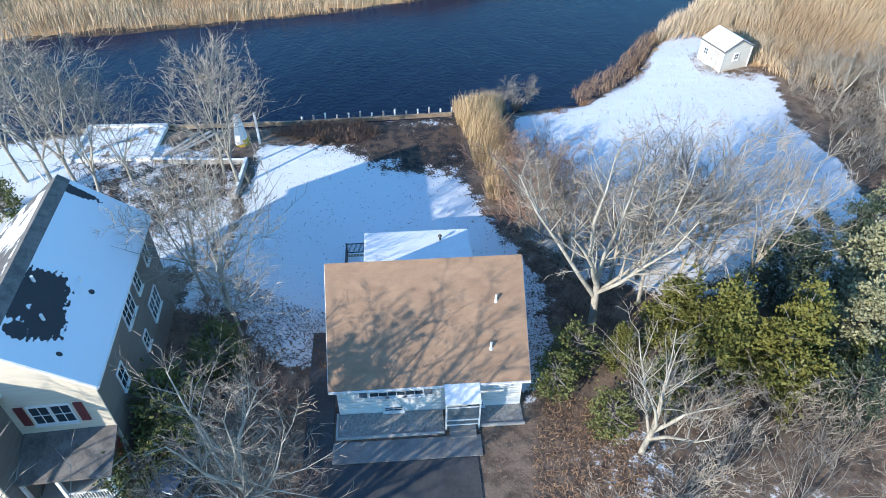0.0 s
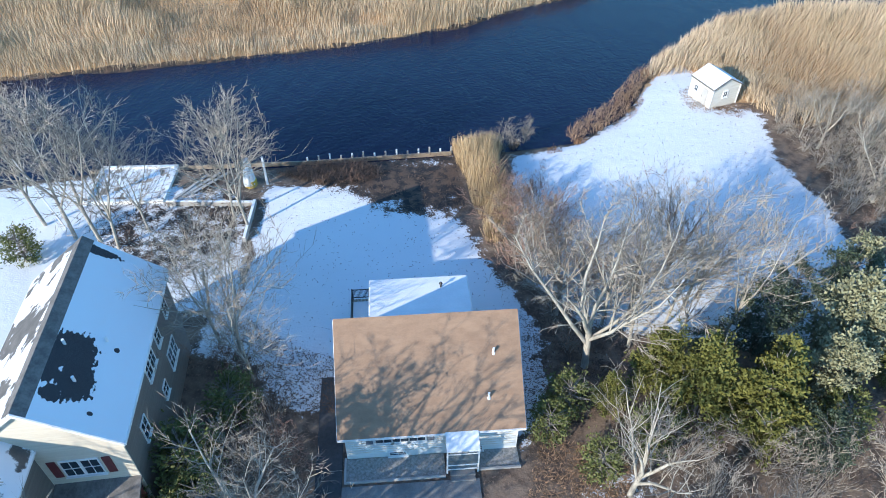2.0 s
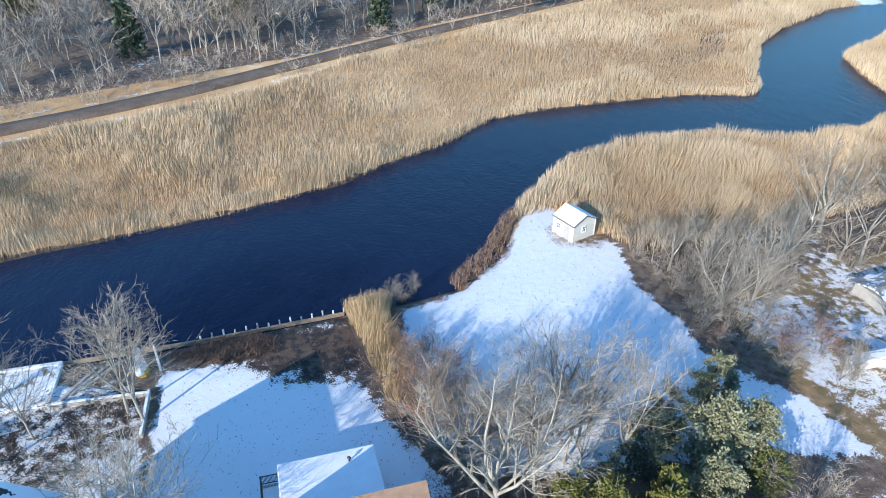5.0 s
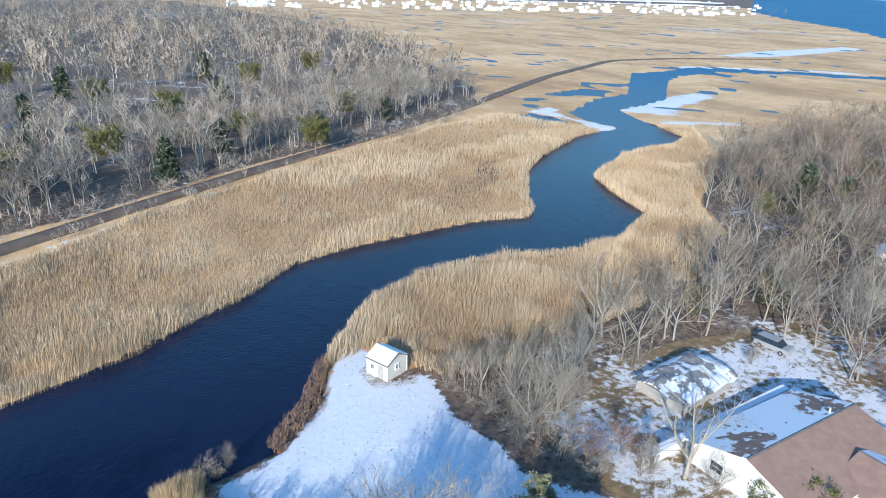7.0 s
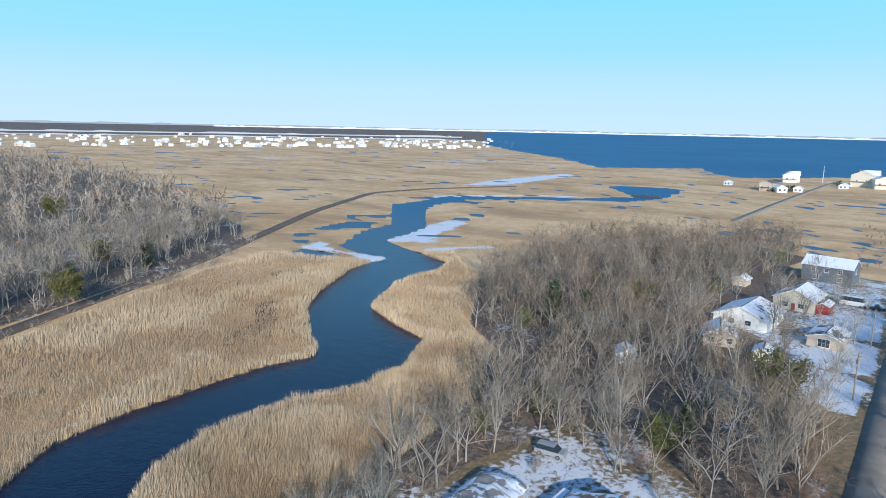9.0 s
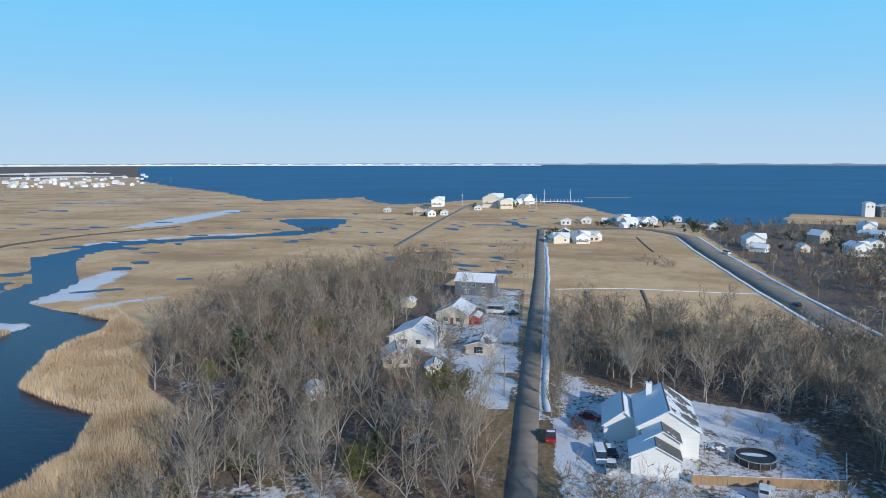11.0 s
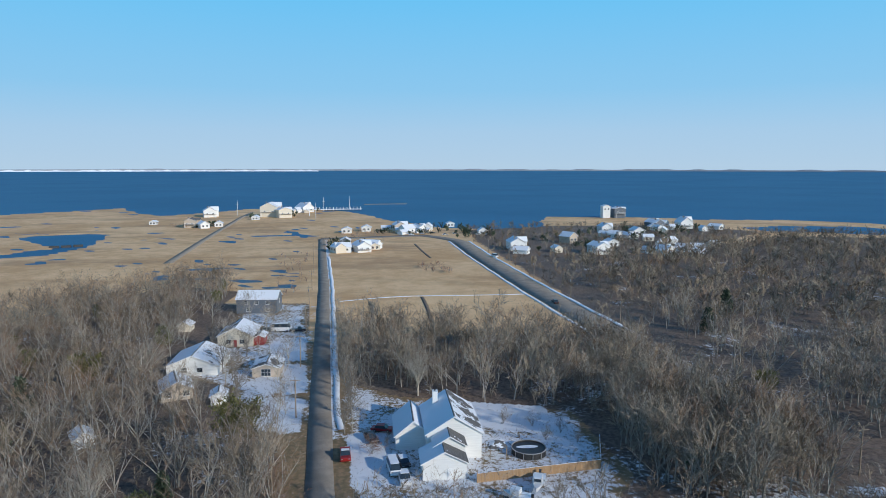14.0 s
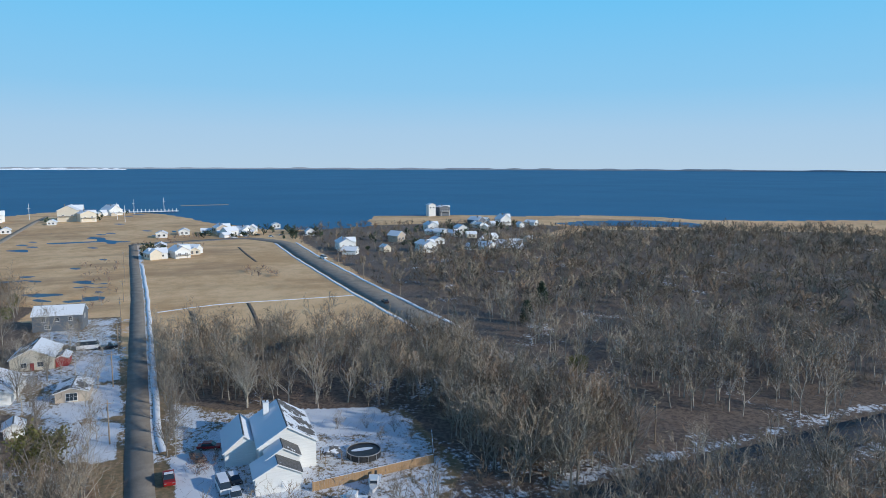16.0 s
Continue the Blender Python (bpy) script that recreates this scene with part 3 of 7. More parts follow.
def strip(name, line, width, material, label, z0=Z + 0.07, thick=0.25, category="road"):
    """A paved or beaten band along a line, with a slight camber and real edges."""
    p = [Vector((*q, 0)) for q in line]
    dense = []
    for a, b in zip(p, p[1:]):
        n = max(1, int((b - a).length / 8))
        dense += [a.lerp(b, k / n) for k in range(n)]
    dense.append(p[-1])
    for _ in range(2):
        dense = [dense[0]] + [(a + b * 2 + c) / 4 for a, b, c in zip(dense, dense[1:], dense[2:])] + [dense[-1]]
    v, f = [], []
    for i, q in enumerate(dense):
        d = (dense[min(i + 1, len(dense) - 1)] - dense[max(i - 1, 0)]).normalized()
        s = Vector((d.y, -d.x, 0))
        w = width / 2 * (1 + 0.03 * math.sin(i * 1.7))
        for k, z in ((-1, -thick), (-1, 0), (0, 0.05), (1, 0), (1, -thick)):
            e = q + s * (k * w)
            v.append((e.x, e.y, z0 + z))
    for i in range(len(dense) - 1):
        for k in range(4):
            a = i * 5 + k
            f.append((a, a + 1, a + 6, a + 5))
    ob = new(name, mesh_from(name, v, f, material))
    return tagged(ob, label, category, kind="structure")


strip("road", ROAD_A, 5.0, M_ASPHALT, "straight grey asphalt street without markings")
strip("road", ROAD_B, 11.5, M_ASPHALT, "wide grey asphalt road with snowy shoulders", Z + 0.075)
strip("road", ROAD_C, 9.5, M_ASPHALT2, "dark asphalt side road bending through the woods", Z + 0.08)
strip("road", ROAD_D, 5, M_PATH, "narrow road across the marsh to the marina", Z + 0.07)
strip("track", TRACK, 4.8, M_DIRT, "raised dirt causeway with wheel ruts", Z + 0.45, 0.9, "track")



def beside(line, off, lo, hi):
    """The line moved sideways, from one x to another."""
    out = []
    for (ax, ay), (bx_, by_) in zip(line, line[1:]):
        d = math.hypot(bx_ - ax, by_ - ay)
        n = max(1, int(d / 6))
        for k in range(n):
            x, y = ax + (bx_ - ax) * k / n, ay + (by_ - ay) * k / n
            w = off + .45 * math.sin(x * .31) + .3 * math.sin(x * .83 + 1)
            if lo < x < hi:
                out.append((x + (by_ - ay) / d * w, y - (bx_ - ax) / d * w))
    return out


for off, wide in ((7.4, 1.7), (-7.2, 1.5)):
    strip("snow_bank", beside(ROAD_B[:5], off, 200, 480), wide, M_SNOW, "low ridge of ploughed snow along the wide road", Z + .16, .3, "snow bank")
strip("snow_bank", beside(ROAD_A, 3.9, 128, 400), 1.5, M_SNOW, "low ridge of ploughed snow along the straight street", Z + .15, .3, "snow bank")
strip("snow_bank", [(272, -66), (271.5, -40), (273, -8), (264, 14)], 1.0, M_SNOW, "snow lying along a path across the field", Z + .1, .3, "snow bank")
for line in ([(462, -29), (425, -31), (388, -34)], [(270, -20), (250, -20.6), (224, -20)], [(262, 2), (240, 0), (222, 1)]):
    strip("ditch_edge", line, 1.4, M_DIRT, "dark brushy ditch across the straw field", Z + .12, .3, "ditch")

# ---- distance ----
def shore_band(name, a0, a1, r, low, high, material, label, lumps):
    """A far shore: a long low bank whose top rises and falls."""
    a = np.radians(np.arange(a0, a1, 0.12))
    n = len(a)
    x, y = r * np.sin(a), r * np.cos(a)
    base = far_rise(x, y) - 1
    top = base + low + (high - low) * smooth(value_noise(np.degrees(a), a * 0, lumps, 4), .3, .9)
    v = np.concatenate([np.stack([x, y, base], -1), np.stack([x, y, top], -1), np.stack([x * 1.012, y * 1.012, top], -1), np.stack([x * 1.012, y * 1.012, base], -1)])
    i = np.arange(n - 1)
    f = np.concatenate([np.stack([i + k * n, i + 1 + k * n, i + 1 + (k + 1) * n, i + (k + 1) * n], -1) for k in range(3)])
    ob = new(name, mesh_from(name, v, f, material))
    return tagged(ob, label, "shore", kind="structure")


# distance haze is mixed into the land and tree colours: pale blue-grey
M_HAZED_LAND = surface("hazed_far_land", (0.24, 0.27, 0.31), (0.31, 0.33, 0.37), 0.004, 0.03, 0.95, 0)
M_HAZED_WOOD = surface("hazed_far_trees", (0.38, 0.385, 0.40), (0.46, 0.46, 0.47), 0.001, 0.004, 0.95, 0)
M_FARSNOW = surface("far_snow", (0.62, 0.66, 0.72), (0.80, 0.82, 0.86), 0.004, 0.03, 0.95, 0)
shore_band("backdrop", -46, 172, 4800, 10, 15, M_HAZED_LAND, "low hazy wooded shore on the horizon", 1.3)
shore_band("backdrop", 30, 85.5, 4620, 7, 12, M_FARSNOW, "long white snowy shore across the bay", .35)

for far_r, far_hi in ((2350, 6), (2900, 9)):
    shore_band("backdrop", -46, 52 - (far_r - 2150) * .002, far_r, far_hi * .6, far_hi, M_HAZED_WOOD, "low belt of winter trees behind the town, greyed by painted haze", 1.1)

# ---- bare trees ----
def along(line, u):
    """The place and the direction at a share u of a bent limb."""
    k = min(int(u * (len(line) - 1)), len(line) - 2)
    a, b = line[k], line[k + 1]
    return a.lerp(b, u * (len(line) - 1) - k), (b - a).normalized()


def limb(out, rng, p, d, length, r, level, pieces, up, jig):
    """One bent, tapering limb; returns its line."""
    line = [p]
    for k in range(pieces):
        d = (d + Vector((0, 0, up)) + Vector(rng.normal(0, jig, 3))).normalized()
        q = line[-1] + d * (length / pieces)
        out.append((line[-1], q, r * (1 - .8 * k / pieces), r * (1 - .8 * (k + 1) / pieces), level))
        line.append(q)
    return line


def sideways(rng, d):
    s = Vector(rng.normal(0, 1, 3))
    return (s - d * s.dot(d)).normalized()


def tree_segments(seed, height, leaders=4, boughs=6, twigs=8, sprigs=0, r=None, fork=.38, spread=.6, stems=1, lean=.05, jig=.1, rise=.07):
    """A bare tree: trunk, rising leaders, boughs, twigs and, close by, sprigs; its crown is a ragged fan."""
    rng = np.random.default_rng(seed)
    r = r or .0145 * height
    out = []
    for _ in range(stems):
        many = stems > 1
        base = Vector((rng.normal(0, .05) * height * many, rng.normal(0, .05) * height * many, -.2))
        d = Vector((rng.normal(0, lean + .25 * many), rng.normal(0, lean + .25 * many), 1)).normalized()
        trunk = limb(out, rng, base, d, height * fork, r, 0, 2, .02, .03)
        out[-1] = (*out[-1][:3], r * .7, 0)
        out[-2] = (*out[-2][:3], r * .85, 0)
        out[-1] = (*out[-1][:2], r * .85, r * .7, 0)
        for k in range(leaders):
            p, _d = along(trunk, rng.uniform(.55, 1) if k else 1)
            g = 2 * math.pi * (k + rng.uniform(0, .7)) / leaders
            sp = rng.uniform(.35, 1.0) * spread if k else .12
            e = Vector((math.cos(g) * sp, math.sin(g) * sp, 1)).normalized()
            ll = (height - p.z) * rng.uniform(.72, 1.04)
            lead = limb(out, rng, p, e, ll, r * rng.uniform(.42, .62), 1, 4, rise, jig)
            for _b in range(boughs):
                u = rng.uniform(.18, 1)
                q, f = along(lead, u)
                e = (f * .6 + sideways(rng, f) * rng.uniform(.5, 1.0) + Vector((0, 0, .12))).normalized()
                bl = ll * .46 * (1.2 - .65 * u) * rng.uniform(.65, 1.25)
                bough = limb(out, rng, q, e, bl, r * .2 * (1.3 - .7 * u), 2, 2, .1, jig * 1.3)
                for _t in range(twigs):
                    q2, f2 = along(bough, rng.uniform(.12, 1))
                    e2 = (f2 * .7 + sideways(rng, f2) * rng.uniform(.4, .95) + Vector((0, 0, .12))).normalized()
                    tl = bl * rng.uniform(.28, .62)
                    out.append((q2, q2 + e2 * tl, r * .06, r * .03, 3))
                    for _s in range(sprigs):
                        q3 = q2 + e2 * (tl * rng.uniform(.2, 1))
                        e3 = (e2 * .8 + sideways(rng, e2) * rng.uniform(.4, .9)).normalized()
                        out.append((q3, q3 + e3 * (tl * rng.uniform(.3, .6)), r * .03, r * .02, 4))
    return out


def limb_mesh(name, segs, material, sides=4, thin=None):
    """Tapered limbs; where thin is given, a twig is one slim blade."""
    v, f = [], []
    for a, b, r1, r2, _ in segs:
        d = (b - a).normalized()
        s = d.orthogonal().normalized()
        t = d.cross(s)
        n = len(v)
        if thin is not None:
            w = max(r1 * .75, thin)
            v += [a + s * w, a - s * w, b + t * (w * .2)]
            f.append((n, n + 1, n + 2))
            continue
        for c, r in ((a, r1), (b, r2)):
            for k in range(sides):
                g = 2 * math.pi * k / sides
                v.append(c + (s * math.cos(g) + t * math.sin(g)) * r)
        for k in range(sides):
            k2 = (k + 1) % sides
            f += [(n + k, n + k2, n + sides + k2), (n + k, n + sides + k2, n + sides + k)]
    return mesh_from(name, [tuple(q) for q in v], f, material)


def bare_tree(name, label, seed, height, bark=None, twig=None, group="", **more):
    segs = tree_segments(seed, height, **more)
    ob = thing(name, label, "tree", group=group)
    part("trunk", limb_mesh("trunk", [s for s in segs if s[4] <= 1], bark or M_BARK, 6), None, ob)
    crown = [limb_mesh("crown", [s for s in segs if s[4] == 2], bark or M_BARK, 3), limb_mesh("crown", [s for s in segs if s[4] > 2], twig or M_TWIG, thin=0.015)]
    both = bmesh.new()
    for k, me in enumerate(crown):
        n = len(both.faces)
        both.from_mesh(me)
        both.faces.ensure_lookup_table()
        for f in both.faces[n:]:
            f.material_index = k
        bpy.data.meshes.remove(me)
    me = finish(both, "crown", bark or M_BARK)
    me.materials.append(twig or M_TWIG)
    part("crown", me, None, ob)
    return ob


def at(x, y, turn=0.0, size=1.0, z=Z - 0.05):
    return pose(x, y, z, 0, 0, turn) @ Matrix.Scale(size, 4)


def copy_at(ob, x, y, turn, size):
    c = copy_thing(ob, at(x, y, turn))
    c.scale = (size, size, size)
    return c


def wood(name, label, places, seeds, height, material, thin, kids=(4, 6, 8), spread_=1.2, shrink=(.66, 1.22), fork=.3, stem=None, coarse=False):
    """Woodland as one piece of stuff, from a few tree forms."""
    forms = []
    for i_, s in enumerate(seeds):
        segs = tree_segments(s, height, *kids, spread=spread_ * (.65 + .4 * (i_ % 3)), fork=fork + .06 * (i_ % 2), jig=.15, rise=.045)
        a = limb_mesh("form", [q for q in segs if q[4] <= 1], material, 3, thin=thin if coarse else None)
        c_ = limb_mesh("form", [q for q in segs if q[4] == 2], material, thin=thin * 1.25)
        b = limb_mesh("form", [q for q in segs if q[4] > 2], material, thin=thin)
        vs, fs, n = [], [], 0
        for me in (a, c_, b):
            co = np.empty(len(me.vertices) * 3, np.float32)
            me.vertices.foreach_get("co", co)
            ix = np.empty(len(me.loops), np.int32)
            me.loops.foreach_get("vertex_index", ix)
            vs.append(co.reshape(-1, 3))
            fs.append(ix.reshape(-1, 3) + n)
            n += len(me.vertices)
            bpy.data.meshes.remove(me)
        forms.append((np.concatenate(vs), np.concatenate(fs), len(fs[0]) + len(fs[1]) // 2))
    V, F, I, n = [], [], [], 0
    for k, (x, y) in enumerate(places):
        v, f, stems = forms[k % len(forms)]
        g, s = RNG.uniform(0, 2 * math.pi), RNG.uniform(*shrink)
        c, d = math.cos(g) * s * RNG.uniform(.85, 1.2), math.sin(g) * s * RNG.uniform(.85, 1.2)
        w = np.stack([v[:, 0] * c - v[:, 1] * d + x, v[:, 0] * d + v[:, 1] * c + y, v[:, 2] * s * RNG.uniform(.85, 1.15) + Z], -1)
        V.append(w)
        F.append(f + n)
        I.append((np.arange(len(f)) >= stems).astype(np.int32))
        n += len(v)
    F = np.concatenate(F)
    print(name, len(places), "trees", len(F), "triangles")
    me = mesh_from(name, np.concatenate(V), F, stem or M_STEM)
    me.materials.append(material)
    me.polygons.foreach_set("material_index", np.concatenate(I))
    ob = new(name, me)
    return tagged(ob, label, "woodland", kind="stuff")


HIP_CLEAR = [(46, 52), (70, 52), (84, 50), (84, 44), (76, 40), (76, 20), (46, 24)]
CLEAR = [HIP_CLEAR, YARD_N, YARD_WH, POINT]


def clear_of_roads(p, gap=7):
    ok = np.ones(len(p), bool)
    for l in (ROAD_A, ROAD_B, ROAD_C, TRACK):
        ok &= line_distance(p[:, 0], p[:, 1], l) > gap
    return p[ok]


def by_range(p, lo, hi):
    r = np.hypot(p[:, 0], p[:, 1])
    return p[(r >= lo) & (r < hi)]


nw = clear_of_roads(spread(24000, WOOD_NW))
front = by_range(nw, 0, 330)
nw_far = np.concatenate([by_range(nw, 330, 700)[:2500], by_range(nw, 700, 1700)[:2300]])
extra = clear_of_roads(spread(1300, [(-120, 96), (-31, 133), (-2, 145), (39, 172), (82, 196), (113, 210), (152, 242), (172, 275), (150, 300), (60, 240), (-120, 170)]))
wood("woodland", "bare grey winter woodland with tangled twigs", np.concatenate([front[::2][:300], extra[:380]]), (11, 12, 13, 51, 52, 53, 54), 14, M_TWIG_DARK, 0.06, (4, 6, 7), .9)
wood("woodland", "distant bare grey woodland", nw_far, (14, 15, 70, 74, 75), 14, M_TWIG_DARK, 0.27, (3, 3, 3), 1.3, (.8, 1.35), coarse=True, stem=M_TWIG_DARK)
edge_nw = clear_of_roads(spread(900, [(-120, 84), (-31, 118), (-2, 130), (39, 160), (82, 184), (113, 200), (152, 232), (160, 250), (120, 226), (60, 192), (0, 160), (-60, 124), (-120, 100)]), 3.2)
wood("brush", "low grey scrub along the edge of the woods", edge_nw, (71, 72, 73), 3.4, M_TWIG_DARK, 0.035, (4, 3, 4), 1.1, (.5, 1.3), .12, coarse=True)
we = clear_of_roads(spread(400, WOOD_E, CLEAR), 6)
wood("woodland", "bare brown winter woodland between yards and marsh", we, (16, 17, 18, 19, 55, 56, 57), 12.5, M_TWIG_MID, 0.03, (5, 7, 9), 1.15)
ws = clear_of_roads(spread(300, WOOD_S, CLEAR), 5)
screen = clear_of_roads(spread(110, [(90, -50), (135, -52), (198, -66), (200, -71), (115, -82), (92, -78)]), 6)
screen2 = clear_of_roads(spread(70, [(89, -56), (118, -64), (126, -80), (96, -84)]), 5.5)
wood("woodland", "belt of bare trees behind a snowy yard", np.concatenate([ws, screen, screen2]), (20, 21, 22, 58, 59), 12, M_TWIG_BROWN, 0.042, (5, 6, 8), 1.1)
wse = clear_of_roads(spread(2600, WOOD_SE), 7)
corner = clear_of_roads(spread(90, [(97, -99), (150, -98), (165, -140), (140, -170), (100, -175)]), 6)
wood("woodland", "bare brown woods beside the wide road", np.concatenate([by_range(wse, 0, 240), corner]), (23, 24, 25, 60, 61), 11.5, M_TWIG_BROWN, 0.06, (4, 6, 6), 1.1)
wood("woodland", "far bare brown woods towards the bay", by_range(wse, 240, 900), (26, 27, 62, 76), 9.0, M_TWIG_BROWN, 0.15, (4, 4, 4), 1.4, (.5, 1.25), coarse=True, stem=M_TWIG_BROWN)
front_row = clear_of_roads(spread(75, [(58, -36), (74, -44), (79, -100), (84, -150), (66, -120)]), 5.5)
wsw = clear_of_roads(spread(290, WOOD_SW, CLEAR), 5.5)
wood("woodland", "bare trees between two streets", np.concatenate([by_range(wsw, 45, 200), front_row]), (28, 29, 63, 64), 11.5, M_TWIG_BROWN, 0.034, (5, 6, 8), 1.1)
under = clear_of_roads(np.concatenate([spread(560, WOOD_E, CLEAR), spread(260, WOOD_S, CLEAR), spread(160, WOOD_SW, CLEAR), spread(1300, WOOD_SE)]), 5.5)
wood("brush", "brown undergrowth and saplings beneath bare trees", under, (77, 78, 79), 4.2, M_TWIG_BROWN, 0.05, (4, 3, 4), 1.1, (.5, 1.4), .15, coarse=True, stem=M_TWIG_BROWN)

# ---- reeds ----
REEDS_FAR = [(-200, 30), (-110, 56), (-48, 69), (-23, 74.5), (-8.6, 78.6), (4.5, 84), (12.5, 89.5), (22, 95), (32, 104), (44, 107), (59, 108.7), (72, 109.4), (83.5, 107), (88, 111), (92, 119), (104, 136.5), (118, 149), (146, 167), (158, 170), (152, 190), (140, 206), (110, 198), (75, 178), (39, 158), (10, 140), (-12, 122), (-28, 114), (-110, 78), (-200, 42)]
REEDS_NEAR = [(25.5, 70), (27.5, 74), (36.3, 84), (48.5, 90), (60, 91.5), (70, 89.5), (80, 87), (92, 89), (108, 98), (112, 113), (118, 127), (143, 142), (168, 146), (178, 152), (184, 170), (192, 160), (168, 132), (128, 103), (112, 82), (90, 68), (64, 63), (44, 60), (38.5, 60), (36, 64), (32.5, 72)]
BANK = [(9.5, 54.0), (15, 55.4), (19, 58.6), (22.8, 62), (26, 67.5), (28.2, 71), (26.6, 73.2), (24.6, 70), (20.6, 63), (15.3, 58), (9, 56.5)]
CLUMP = [(3.4, 55.6), (8.2, 56.2), (7.6, 51), (7.9, 46), (7.4, 41.5), (6.3, 41.5), (5.4, 46), (4.3, 51)]


def reed_bed(name, label, places, tall, wide, material, outline=None, flat_spots=()):
    n = len(places)
    x, y = places[:, 0], places[:, 1]
    g = RNG.uniform(0, math.pi, n)
    lumpy = .62 + .5 * value_noise(x, y, 6, 31) * (.5 + .8 * value_noise(x, y, 22, 32)) - .22 * smooth(value_noise(x, y, 16, 41), .6, .8)
    h = tall * lumpy * RNG.uniform(.75, 1.15, n)
    worn = smooth(.6 * value_noise(x, y, 26, 44) + .4 * value_noise(x, y, 9, 45), .46, .64) * .8
    for fx, fy, fr in flat_spots:
        worn = np.maximum(worn, 1 - smooth(np.hypot(x - fx, y - fy) + 5 * value_noise(x, y, 4, 46), fr * .6, fr * 1.2))
    if outline is not None:
        rim = depth_in(x, y, outline)
        worn = worn * smooth(rim, .6, 4)
        h = h * (.62 + .38 * smooth(rim, -.1, 1.6))
    h = h * (1 - .55 * worn)
    w = wide * RNG.uniform(.6, 1.4, n) * np.clip(np.hypot(x, y) / 95, .8, 2.2)
    tx, ty = (value_noise(x, y, 2.2, 47) - .5) * .7, (value_noise(x, y, 2.2, 48) - .5) * .7
    lx, ly = (RNG.normal(.07, .16, n) + tx) * h, (RNG.normal(.04, .16, n) + ty) * h
    cx, cy = np.cos(g), np.sin(g)
    o = np.zeros(n) + Z - .5
    quad = [(x, y, o), (x + lx * .6 + cx * w * .7, y + ly * .6 + cy * w * .7, o + h * .7),
            (x + lx, y + ly, o + h + .3), (x + lx * .6 - cx * w * .7, y + ly * .6 - cy * w * .7, o + h * .7)]
    v = np.stack([np.stack(q, -1) for q in quad], 1).reshape(-1, 3)
    k = np.arange(n)[:, None] * 4
    f = np.concatenate([k + np.array([0, 1, 2]), k + np.array([0, 2, 3])])
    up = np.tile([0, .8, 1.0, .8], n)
    me = mesh_from(name, v, f, material, up)
    me.attributes.new("worn", "FLOAT", "POINT").data.foreach_set("value", np.repeat(worn, 4).astype(np.float32))
    return tagged(new(name, me), label, "reeds", kind="stuff")


def thinned(p, r0):
    """Fewer, for wider tufts, the farther off they stand."""
    r = np.hypot(p[:, 0], p[:, 1])
    return p[RNG.random(len(p)) < np.clip((r0 / r) ** 1.3, .12, 1)]


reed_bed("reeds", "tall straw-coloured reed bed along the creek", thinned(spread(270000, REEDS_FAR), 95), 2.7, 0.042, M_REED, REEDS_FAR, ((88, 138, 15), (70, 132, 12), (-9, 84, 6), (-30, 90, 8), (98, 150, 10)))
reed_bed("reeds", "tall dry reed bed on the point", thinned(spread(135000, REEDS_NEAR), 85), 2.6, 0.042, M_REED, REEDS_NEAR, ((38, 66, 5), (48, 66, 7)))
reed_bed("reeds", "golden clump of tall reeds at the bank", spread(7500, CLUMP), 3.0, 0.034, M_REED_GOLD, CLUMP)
tuft = spread(5200, BANK)
tuft = tuft[value_noise(tuft[:, 0], tuft[:, 1], 1.9, 49) > .72]
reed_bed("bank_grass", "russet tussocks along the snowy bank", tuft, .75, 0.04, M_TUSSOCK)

# ---- houses ----
R_SNOW_MOST = snowy("roof_under_snow", (0.035, 0.036, 0.042), (0.08, 0.08, 0.085), 0.63, 0.17, rows=1.2)


def melted_roof():
    """Snow over dark slates, gone round the vents and along the ridge, with ragged rows at the rim."""
    m, nt, bs = nodes_of("roof_melting_round_vents")
    co = coords(nt)
    sx = nt.nodes.new("ShaderNodeSeparateXYZ")
    nt.links.new(co, sx.inputs[0])
    big, mid, fine = grain(nt, .9, 3, co), grain(nt, 3.2, 3, co), grain(nt, 28, 2, co)
    rows = add(nt, "ShaderNodeTexWave", Scale=1.5, Distortion=1.2)
    rows.bands_direction = "Y"
    nt.links.new(co, rows.inputs["Vector"])
    wob = calc(nt, "ADD", calc(nt, "MULTIPLY", calc(nt, "SUBTRACT", big, .5), 2.2), calc(nt, "MULTIPLY", calc(nt, "SUBTRACT", mid, .5), .9))
    wob = calc(nt, "ADD", wob, calc(nt, "MULTIPLY", calc(nt, "SUBTRACT", rows.outputs["Fac"], .5), .22))
    bare = None
    for px, py, ax, ay in MELT:
        u = calc(nt, "DIVIDE", calc(nt, "SUBTRACT", sx.outputs[0], px), ax)
        v = calc(nt, "DIVIDE", calc(nt, "SUBTRACT", sx.outputs[1], py), ay)
        d = calc(nt, "SQRT", calc(nt, "ADD", calc(nt, "MULTIPLY", u, u), calc(nt, "MULTIPLY", v, v)))
        bare = d if bare is None else calc(nt, "MINIMUM", bare, d)
    sn = step(nt, calc(nt, "ADD", bare, calc(nt, "MULTIPLY", wob, .55)), .96, 1.04)
    base = mixc(nt, step(nt, fine, .35, .65), (0.022, 0.022, 0.026), (0.05, 0.05, 0.055))
    nt.links.new(mixc(nt, sn, base, SNOW), bs.inputs["Base Color"])
    bs.inputs["Roughness"].default_value = .85
    relief(nt, bs, calc(nt, "ADD", calc(nt, "MULTIPLY", sn, 2.0), fine), .5, .03)
    return m


